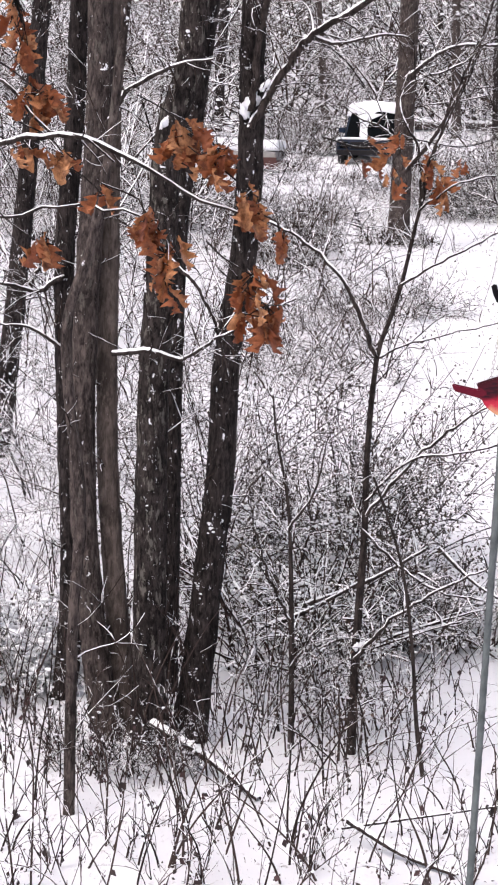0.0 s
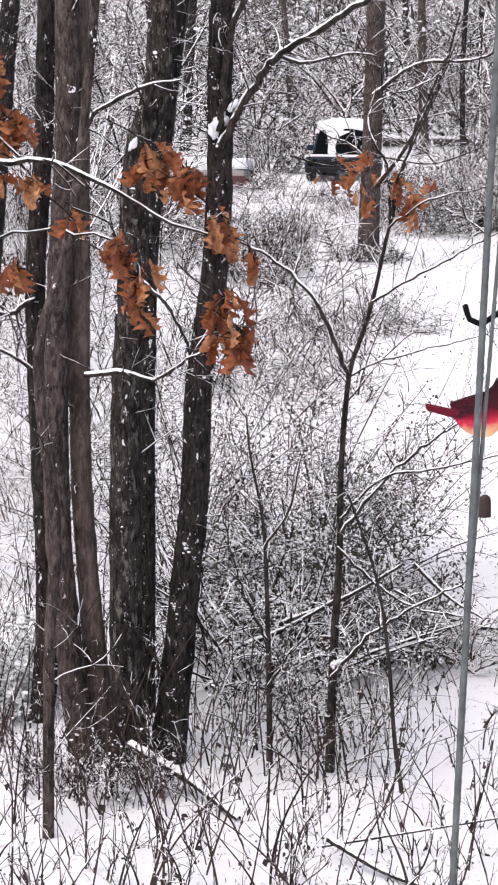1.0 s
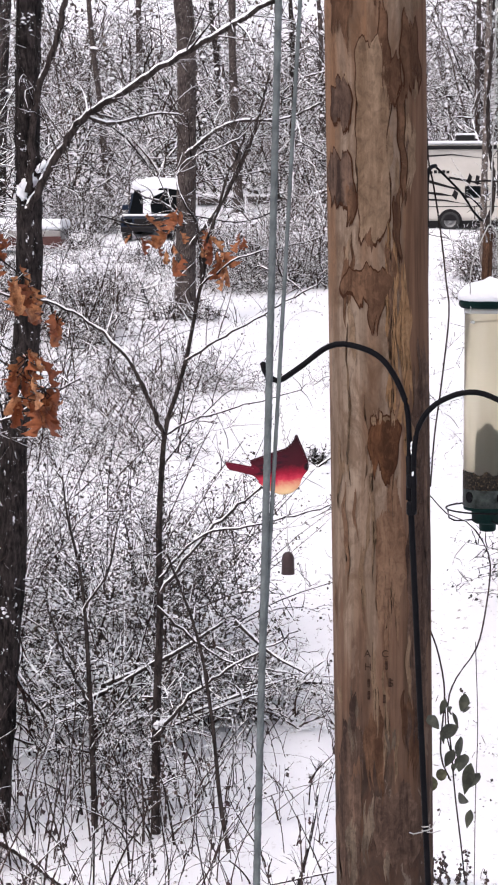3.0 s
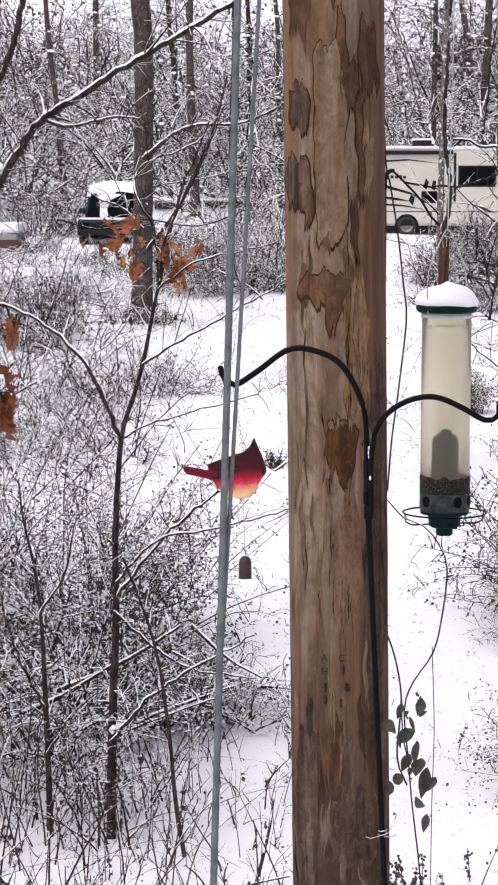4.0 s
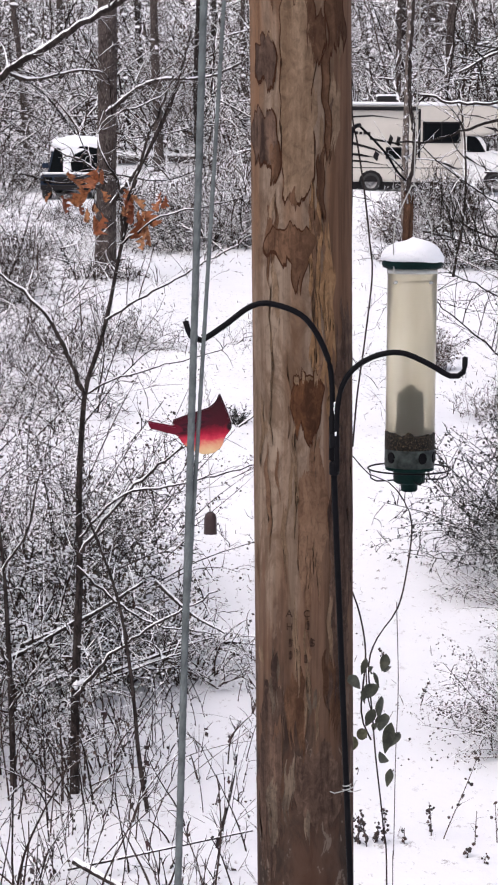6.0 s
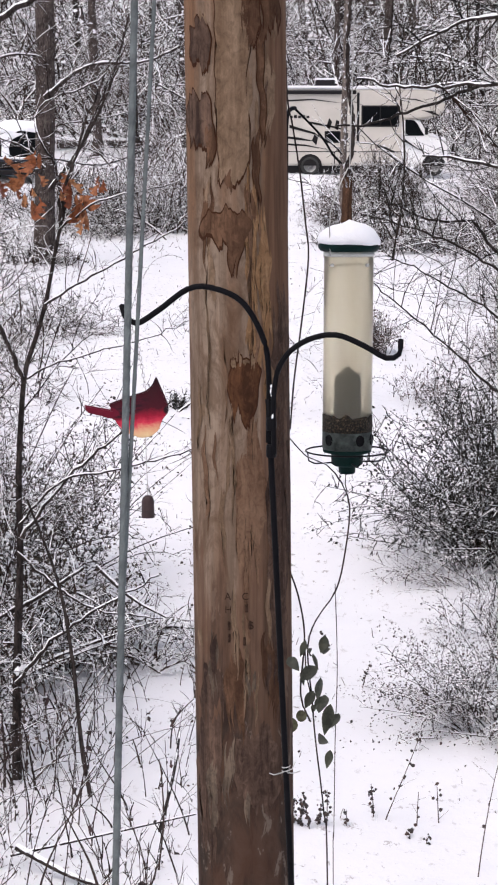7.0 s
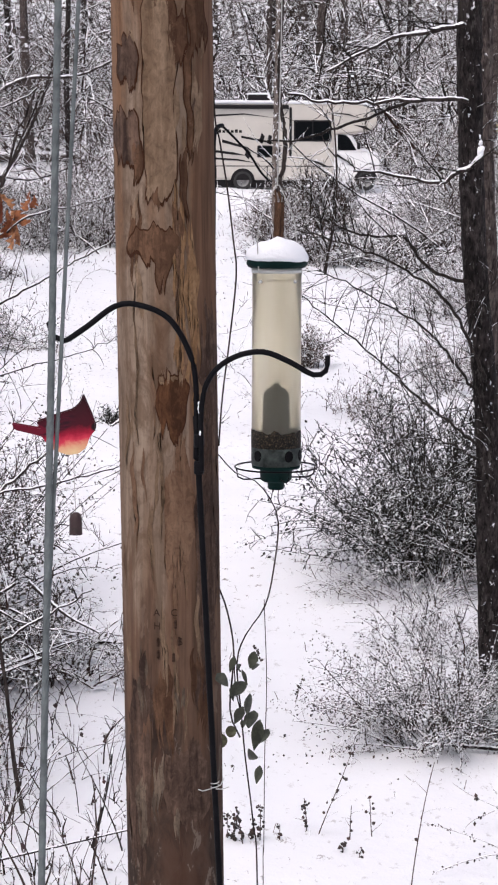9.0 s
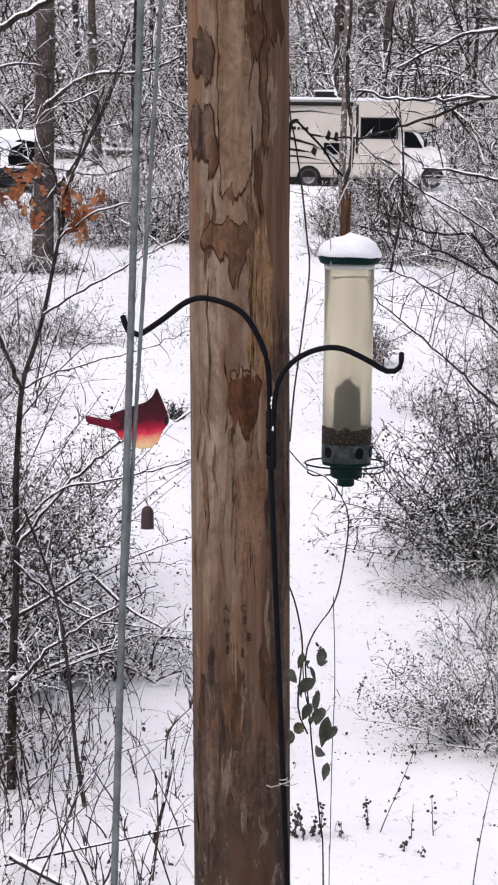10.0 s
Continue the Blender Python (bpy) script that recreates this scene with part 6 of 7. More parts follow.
    for k in range(22):
        u, z = g.uniform(0.1, 0.52), g.uniform(3.52, 3.82)
        patch(u, u + g.uniform(0.05, 0.12), z, z + g.uniform(0.08, 0.24), M_ORANGE if k % 4 else M_RUSSET, 940 + k, 0.6, False)
    # burnt-in marks
    marks = [(-0.27, 3.118, "A"), (0.06, 3.118, "C"), (-0.27, 3.09, "H"), (0.2, 3.056, "S")]
    for u, z, ch in marks:
        cu = bpy.data.curves.new("mark", "FONT")
        cu.body, cu.size, cu.extrude = ch, 0.021, 0.0004
        tmp = new("mark", cu)
        me = bpy.data.meshes.new_from_object(tmp.evaluated_get(bpy.context.evaluated_depsgraph_get()))
        bpy.data.objects.remove(tmp)
        me.materials.clear()
        me.materials.append(M_MARK)
        ob = new("mark", me)
        ob.parent = pole
        ang = math.asin(u) - math.pi / 2
        rr = pole_radius(z) * 1.006 + 0.0036
        ob.matrix_basis = Matrix.Translation((pole_axis(z) + rr * math.cos(ang) - pole_axis(0) - 0.008, rr * math.sin(ang), z)) @ Euler((math.pi / 2, 0, math.asin(u))).to_matrix().to_4x4()
    for u, z in ((0.08, 3.1), (-0.27, 3.062), (0.14, 3.064), (-0.27, 3.036), (0.03, 3.03)):
        ang = math.asin(u) - math.pi / 2
        rr = pole_radius(z) * 1.006 + 0.002
        c = (pole_axis(z) + rr * math.cos(ang), 4.1 + rr * math.sin(ang), z)
        box("mark", (c[0] - 0.0028, c[1] - 0.0015, c[2] - 0.009), (c[0] + 0.0028, c[1] + 0.003, c[2] + 0.009), M_MARK, pole, bevel=0.0015)


build_pole()


# ---- stay cables ----
def cable(label, low, high, radius, strands, group):
    """A twisted steel stay from the ground to the pole's top."""
    low, high = np.array(low, float), np.array(high, float)
    d = high - low
    ln = np.linalg.norm(d)
    d /= ln
    u = np.cross(d, (0, 1, 0))
    u /= np.linalg.norm(u)
    w = np.cross(d, u)
    base = thing("stay_cable", label, "cable", tuple(low), group)
    s = np.arange(0, ln, 0.012)
    r = radius * 0.42
    for k in range(strands):
        a = s / 0.11 * 6.2832 + k / strands * 6.2832
        off = (radius - r) * (np.cos(a)[:, None] * u + np.sin(a)[:, None] * w)
        t = Tubes(6)
        t.add(low + s[:, None] * d + off, r)
        t.make("strand", M_STEEL, base)
    core = Tubes(6)
    core.add(low + np.linspace(0, ln, 60)[:, None] * d, radius * 0.93)
    core.make("core", M_STEEL, base)


def stay(z, a=(-0.1215, 2.4, 4.196), b=(-0.1455, 2.3, 3.142)):
    f = (z - b[2]) / (a[2] - b[2])
    return tuple(b[i] + (a[i] - b[i]) * f for i in range(3))


cable("twisted grey steel stay cable of the pole", stay(-0.05), stay(6.2), 0.0048, 6, "stay cables")
lo2, hi2 = stay(3.5), stay(6.2)
cable("thinner twisted steel stay cable beside the thick one", (lo2[0] + 0.002, lo2[1] + 0.004, lo2[2]), (hi2[0] + 0.085, hi2[1], hi2[2]), 0.0028, 4, "stay cables")


# ---- shepherd's hook ----
def build_hook():
    y = 3.6
    hook = thing("shepherd_hook", "black iron garden pole with two curved hooks", "hook", (0.211, y, 0))
    rod("post", [(0.057 + (3.55 - z) * 0.0505, y, z) for z in (-0.1, 1.2, 2.4, 2.8, 3.2, 3.58)], 0.006, M_BLACK, hook, step=0.05)
    rod("arm", [(0.056, y, 3.50), (0.056, y, 3.63), (0.044, y, 3.696), (0.006, y, 3.759), (-0.05, y, 3.784), (-0.092, y, 3.781), (-0.143, y, 3.744), (-0.184, y, 3.718), (-0.203, y, 3.726), (-0.212, y, 3.752)], 0.0054, M_BLACK, hook)
    rod("arm", [(0.066, y - 0.012, 3.48), (0.066, y - 0.012, 3.60), (0.085, y - 0.012, 3.658), (0.127, y - 0.012, 3.69), (0.178, y - 0.012, 3.699), (0.228, y - 0.012, 3.68), (0.27, y - 0.012, 3.657), (0.293, y - 0.012, 3.664), (0.296, y - 0.012, 3.691)], 0.0052, M_BLACK, hook)
    for z in (3.485, 3.535):
        lathe("clamp", [(0.0, -0.012), (0.0085, -0.012), (0.0095, -0.009), (0.0095, 0.009), (0.0085, 0.012), (0.0, 0.012)], (0.0612, y - 0.006, z), M_BLACK, hook, sides=16)
    bl = Blobs()
    g = np.random.default_rng(3)
    for p in ((0.061, y - 0.008, 3.604), (0.0605, y - 0.008, 3.596), (0.062, y - 0.012, 3.588), (0.064, y - 0.016, 3.55), (0.066, y - 0.014, 3.515)):
        bl.add(g, p, (0.0024, 0.0026, 0.005))
    tagged(bl.make("snow_bits", M_SNOW, hook, "snow caught in the joint"), kind="stuff")
    tie = thing("wire_tie", "thin pale wire that ties the iron rod to the pole", "wire", (0.085, 3.6, 2.876))
    rod("loop", [(0.0915 + 0.0075 * math.cos(q), 3.6 + 0.0075 * math.sin(q), 2.872 + 0.0012 * q) for q in np.linspace(0, 12.6, 30)], 0.001, M_WIRE, tie, step=0.004)
    rod("tail", [(0.091, 3.589, 2.879), (0.102, 3.584, 2.885), (0.108, 3.58, 2.90)], 0.001, M_WIRE, tie, step=0.01)
    rod("tail", [(0.094, 3.589, 2.876), (0.105, 3.6, 2.872), (0.118, 3.62, 2.87)], 0.001, M_WIRE, tie, step=0.01)
    rod("tail", [(0.086, 3.589, 2.877), (0.068, 3.586, 2.873), (0.06, 3.584, 2.877)], 0.001, M_WIRE, tie, step=0.01)
    br = thing("hanging_bracket", "black iron bracket on the back of the pole", "bracket", (0.095, 4.15, 3.9))
    rod("upright", [(0.098, 4.17, 3.7), (0.1, 4.2, 3.98), (0.101, 4.25, 4.09), (0.108, 4.3, 4.122), (0.121, 4.33, 4.128)], 0.0046, M_BLACK, br)
    rod("arm", [(0.119, 4.33, 4.128), (0.137, 4.34, 4.112), (0.18, 4.36, 4.068), (0.205, 4.37, 4.03), (0.225, 4.38, 4.01)], 0.0026, M_BLACK, br)


build_hook()


# ---- painted glass ornament ----
def chain(label, a, b, group=""):
    a, b = np.array(a, float), np.array(b, float)
    base = thing("chain", label, "chain", tuple(b), group)
    n = max(int(np.linalg.norm(b - a) / 0.0075), 2)
    d = (b - a) / np.linalg.norm(b - a)
    u = np.cross(d, (0, 1, 0))
    u /= np.linalg.norm(u)
    w = np.cross(d, u)
    for k in range(n):
        c = a + (b - a) * (k + 0.5) / n
        s = u if k % 2 else w
        q = np.linspace(0, 6.2832, 11)
        t = Tubes(4)
        t.add(c + np.cos(q)[:, None] * d * 0.0052 + np.sin(q)[:, None] * s * 0.0026, 0.0007)
        t.make("link", M_WIRE, base)


def build_ornament():
    cx, y, cz = -0.181, 3.6, 3.564
    outline = [(-0.101, 0.005), (-0.096, -0.009), (-0.046, -0.021), (-0.036, -0.036), (-0.020, -0.048), (0.002, -0.056), (0.022, -0.053), (0.036, -0.041), (0.041, -0.025), (0.046, -0.017), (0.054, -0.008), (0.053, 0.004), (0.046, 0.024), (0.039, 0.04), (0.031, 0.059), (0.024, 0.042), (0.012, 0.031), (-0.012, 0.023), (-0.030, 0.017), (-0.056, 0.007), (-0.05, -0.004)]
    bm = bmesh.new()
    lo = [bm.verts.new((x, -0.005, z)) for x, z in outline]
    bm.faces.new(lo)
    r = bmesh.ops.extrude_face_region(bm, geom=bm.faces[:])
    for v in [g for g in r["geom"] if isinstance(g, bmesh.types.BMVert)]:
        v.co.y += 0.01
    bmesh.ops.recalc_face_normals(bm, faces=bm.faces)
    bmesh.ops.bevel(bm, geom=bm.edges[:], offset=0.0022, segments=2, affect="EDGES")
    me = bpy.data.meshes.new("hanging_ornament")
    bm.to_mesh(me)
    bm.free()
    me.materials.append(M_PAINTED)
    ob = new("hanging_ornament", me)
    ob.location = (cx, y, cz)
    tagged(ob, "red and cream painted glass ornament hanging on chains", "ornament")
    chain("fine chain from the iron hook to the ornament", (-0.192, y, 3.714), (cx - 0.03, y, cz + 0.013), "ornament chains")
    chain("fine chain from the iron hook to the ornament", (-0.188, y, 3.714), (cx + 0.012, y, cz + 0.032), "ornament chains")
    bell = thing("wind_bell", "small rusty bell hanging below the glass ornament", "bell", (-0.166, y, 3.36))
    rod("wire", [(-0.17, y, cz - 0.052), (-0.168, y, 3.46), (-0.166, y, 3.402)], 0.0008, M_WIRE, bell, sides=6, step=0.03)
    lathe("cup", [(0.0, 0.0415), (0.005, 0.041), (0.0095, 0.037), (0.0115, 0.030), (0.012, 0.004), (0.0125, 0.0), (0.0105, 0.0), (0.010, 0.028), (0.0, 0.036)], (-0.166, y, 3.36), M_BELL, bell, sides=20)


build_ornament()


# ---- bird feeder ----
def build_feeder():
    x, y = 0.255, 4.6
    c = (x, y, 0)
    fd = thing("bird_feeder", "tube bird feeder with green base and snow on its lid", "feeder", (x, y, 3.29))
    lathe("tube", [(0.0555, 3.375), (0.0575, 3.376), (0.0575, 3.812), (0.0545, 3.812), (0.0545, 3.376), (0.0555, 3.375)], c, M_TUBE, fd, "frosted cream plastic tube", 48)
    lathe("cap", [(0.0, 3.809), (0.060, 3.809), (0.0665, 3.811), (0.0695, 3.815), (0.0715, 3.819), (0.0705, 3.826), (0.064, 3.830), (0.0, 3.838)], c, M_GREEN, fd, sides=48)
    rng = np.random.default_rng(31)
    prof = [(0.0, 3.883), (0.007, 3.880), (0.018, 3.875), (0.044, 3.869), (0.060, 3.861), (0.070, 3.847), (0.0738, 3.836), (0.0725, 3.828), (0.066, 3.824), (0.0, 3.83)]
    sn = lathe("snow_cap", prof, c, M_SNOW, fd, "rounded cap of snow", 40)
    for v in sn.data.vertices:
        k = noise.noise(Vector(v.co) * 45) * 0.004 + noise.noise(Vector(v.co) * 18) * 0.008
        v.co.z += k
    lathe("collar", [(0.0578, 3.798), (0.0592, 3.798), (0.0592, 3.8085), (0.0578, 3.8085)], c, M_COLLAR, fd, "clear grey collar under the cap", 48)
    lathe("baffle", [(0.0, 3.541), (0.004, 3.54), (0.016, 3.528), (0.0285, 3.519), (0.0305, 3.508), (0.0315, 3.495), (0.032, 3.40), (0.0, 3.40)], c, M_BAFFLE, fd, "grey-green pointed dome inside the tube")
    heap = lathe("seed", [(0.0, 3.428), (0.02, 3.43), (0.04, 3.426), (0.0577, 3.428), (0.0586, 3.42), (0.0587, 3.405), (0.0587, 3.39), (0.0, 3.39)], c, M_SEED, fd, "heap of mixed bird seed", 48)
    for v in heap.data.vertices:
        if v.co.z > 3.4:
            v.co.z += noise.noise(Vector(v.co) * 70) * 0.009 + noise.noise(Vector(v.co) * 24) * 0.012
    lathe("seed_ring", [(0.0, 3.392), (0.0548, 3.394), (0.0586, 3.391), (0.0588, 3.35), (0.056, 3.347), (0.0, 3.347)], c, M_RING, fd, "cloudy plastic ring round the ports", 48)
    lathe("base", [(0.0, 3.348), (0.0535, 3.348), (0.0575, 3.346), (0.0560, 3.340), (0.038, 3.337), (0.037, 3.312), (0.030, 3.307), (0.020, 3.306), (0.0195, 3.291), (0.016, 3.288), (0.0, 3.288)], c, M_GREEN, fd, sides=40)
    for a in (-140, -62, -20, 60, 140):
        q = radians(a)
        d = np.array([math.cos(q), math.sin(q), 0])
        s = np.array([-math.sin(q), math.cos(q), 0])
        at = np.array([x, y, 3.372]) + d * 0.0583
        t = Tubes(6)
        ang = np.linspace(0, 6.2832, 15)
        t.add(at + np.cos(ang)[:, None] * s * 0.0095 + np.sin(ang)[:, None] * np.array([0, 0, 0.0115]), 0.0024)
        port = t.make("port", M_BLACK, fd, "dark port ring")
        verts = [(at + d * 0.0012 + math.cos(b) * s * 0.0095 + np.array([0, 0, math.sin(b) * 0.0115])).tolist() for b in np.linspace(0, 6.2832, 14)[:-1]] + [(at + d * 0.0009).tolist()]
        hole = raw_part("port_hole", verts, [(k, (k + 1) % 13, 13) for k in range(13)], M_BLACK, port)
    ang = np.linspace(0, 6.2832, 41)
    t = Tubes(6)
    t.add(np.stack([x + 0.097 * np.cos(ang), y + 0.097 * np.sin(ang), np.full(41, 3.342)], 1), 0.0021)
    t.make("perch_ring", M_BLACK, fd)
    for a in (15, 195, 105, 285):
        q = radians(a)
        e = (math.cos(q), math.sin(q))
        rod("perch_stay", [(x + 0.097 * e[0], y + 0.097 * e[1], 3.342), (x + 0.094 * e[0], y + 0.094 * e[1], 3.322), (x + 0.08 * e[0], y + 0.08 * e[1], 3.315), (x + 0.03 * e[0], y + 0.03 * e[1], 3.316)], 0.0019, M_BLACK, fd)
    rod("bail", [(x - 0.045, y - 0.05, 3.80), (x - 0.045, y - 0.05, 3.905), (x - 0.004, y, 4.0), (x + 0.004, y, 4.0), (x + 0.045, y + 0.05, 3.905), (x + 0.045, y + 0.05, 3.80)], 0.0016, M_WIRE, fd, sides=6, step=0.03)
    for k in (-1, 1):
        lathe("pin_knob", [(0.0, -0.004), (0.004, -0.003), (0.005, 0.0), (0.004, 0.003), (0.0, 0.004)], (x + 0.04 * k, y - 0.0425, 3.779), M_COLLAR, fd, sides=12)
    rod("tube_pin", [(x - 0.046, y - 0.036, 3.777), (x + 0.046, y - 0.038, 3.78)], 0.0016, M_WIRE, fd, sides=6)
    rod("cord", [(x, y, 3.998), (x + 0.008, y - 0.01, 4.6), (x, y - 0.02, 6.4)], 0.0015, M_WIRE, fd, sides=6, step=0.1)
    arm = thing("pole_arm", "plain iron arm on the pole that holds the feeder's cord", "bracket", (0.0, 4.2, 6.4))
    rod("bar", [(-0.02, 4.18, 6.42), (0.15, 4.4, 6.42), (0.27, 4.62, 6.4)], 0.008, M_BLACK, arm, step=0.05)


build_feeder()


# ---- vine beside the pole ----
def build_vine():
    rng = np.random.default_rng(900)
    y = 4.24
    vine = thing("vine", "thin brown vine with withered dark leaves climbing by the pole", "vine", (0.2, y, 0.0))

    def stem(pairs, r, depth=y):
        rod("stem", [(a, depth + rng.normal(0, 0.006), z) for a, z in pairs], r, M_LIMB, vine, sides=7, step=0.02)

    stem([(0.095, 4.30), (0.103, 4.14), (0.112, 4.10), (0.13, 3.99), (0.143, 3.88), (0.149, 3.81), (0.135, 3.67), (0.12, 3.55), (0.112, 3.44)], 0.0019)
    stem([(0.112, 3.42), (0.148, 3.38), (0.19, 3.365), (0.226, 3.32), (0.242, 3.27), (0.233, 3.17), (0.214, 3.085), (0.172, 3.02), (0.153, 2.955), (0.163, 2.84), (0.171, 2.75), (0.19, 2.59), (0.2, 2.44), (0.21, 1.6), (0.2, 0.7), (0.21, -0.05)], 0.0018)
    stem([(0.112, 3.13), (0.132, 3.07), (0.146, 2.98), (0.138, 2.85), (0.16, 2.79)], 0.002)
    stem([(0.215, 3.09), (0.221, 2.90), (0.218, 2.73), (0.216, 2.51), (0.216, 2.42), (0.23, 1.4), (0.22, -0.05)], 0.001, y + 0.06)
    stem([(0.163, 2.84), (0.15, 2.9), (0.146, 2.98)], 0.0015)
    for a, z, s in ((0.116, 2.788, 0.034), (0.139, 2.808, 0.026)):
        n, verts = 14, [(0, 0.002, 0)]
        for k in range(n):
            q = 6.2832 * k / n
            verts.append((math.cos(q) * 0.46, 0.08 * math.cos(2 * q), math.sin(q) * 0.5))
        ob = new("leaf", mesh_of("round_leaf", verts, [(0, 1 + k, 1 + (k + 1) % n) for k in range(n)], M_VINE_PALE))
        ob.parent = vine
        ob.matrix_basis = Matrix.Translation(Vector((a, y - 0.02, z)) - Vector(vine.location)) @ Euler((rng.normal(0, 0.2), 0, rng.normal(0, 0.4))).to_matrix().to_4x4() @ Matrix.Diagonal((s, s, s, 1))
        tagged(ob, "pale olive round leaf")
    spots = [(0.1475, 2.962, 0.034), (0.191, 2.972, 0.036), (0.197, 2.945, 0.034), (0.163, 2.932, 0.034), (0.175, 2.898, 0.045), (0.181, 2.872, 0.05), (0.204, 2.806, 0.066), (0.19, 2.833, 0.05), (0.166, 2.846, 0.04), (0.136, 2.892, 0.028), (0.189, 2.742, 0.044), (0.222, 2.795, 0.04), (0.204, 2.712, 0.04), (0.151, 2.945, 0.026), (0.172, 2.822, 0.026), (0.1035, 2.975, 0.05)]
    for k, (a, z, s) in enumerate(spots):
        g = np.random.default_rng(910 + k)
        n, verts, faces = 8, [], []
        curl = g.uniform(0.4, 2.2)
        for i in range(n + 1):
            f = i / n
            w = (0.2, 0.29, 0.25)[k % 3] * math.sin(math.pi * f) ** 0.85 * (1.25 - 0.75 * f) + 0.006
            for u in (-1, -0.5, 0, 0.5, 1):
                verts.append((w * u, curl * w * w * u * u * 2 + 0.2 * f * f, -f))
        for i in range(n):
            for j in range(4):
                c = i * 5 + j
                faces.append((c, c + 1, c + 6, c + 5))
        me = mesh_of("leaf", verts, faces, M_VINE_LEAF)
        ob = new("leaf", me)
        ob.parent = vine
        ob.matrix_basis = Matrix.Translation(Vector((a, y - 0.01 if a > 0.115 else 4.0, z + s * 0.4)) - Vector(vine.location)) @ Euler((g.normal(0, 0.3), g.normal(0, 0.5), g.normal(0, 0.7))).to_matrix().to_4x4() @ Matrix.Diagonal((s * 1.25, s * 1.1, s * 1.1, 1))


build_vine()


# ---- parked coach, car, trailer, shed ----
def slab(name, outline, y0, y1, mat, parent, label="", bevel=0.04):
    """A profile in x and z, drawn out from y0 to y1."""
    bm = bmesh.new()
    bm.faces.new([bm.verts.new((x, y0, z)) for x, z in outline])
    r = bmesh.ops.extrude_face_region(bm, geom=bm.faces[:])
    for v in [g for g in r["geom"] if isinstance(g, bmesh.types.BMVert)]:
        v.co.y = y1
    bmesh.ops.recalc_face_normals(bm, faces=bm.faces)
    if bevel:
        bmesh.ops.bevel(bm, geom=bm.edges[:], offset=bevel, segments=2, affect="EDGES")
    return part(name, bm, mat, parent, label)


def wheel(x, y, z, r, wide, parent):
    """A wheel whose axle runs along y."""
    def turned(name, prof, mat, p, label=""):
        n, verts, faces = 24, [], []
        for rad, dy in prof:
            for k in range(n):
                a = 6.2832 * k / n
                verts.append((x + rad * math.cos(a), y + dy, z + rad * math.sin(a)))
        for i in range(len(prof) - 1):
            for k in range(n):
                a, b = i * n + k, i * n + (k + 1) % n
                faces.append((a, b, b + n, a + n))
        return raw_part(name, verts, faces, mat, p, label)

    w = turned("wheel", [(r * 0.62, 0.02), (r * 0.8, 0.0), (r * 0.95, 0.01), (r, 0.05), (r, wide - 0.05), (r * 0.9, wide)], M_TYRE, parent)
    turned("rim", [(0.001, 0.05), (r * 0.2, 0.03), (r * 0.24, 0.07), (r * 0.5, 0.08), (r * 0.55, 0.02), (r * 0.63, 0.015)], M_RIMS, w, "pale metal rim")


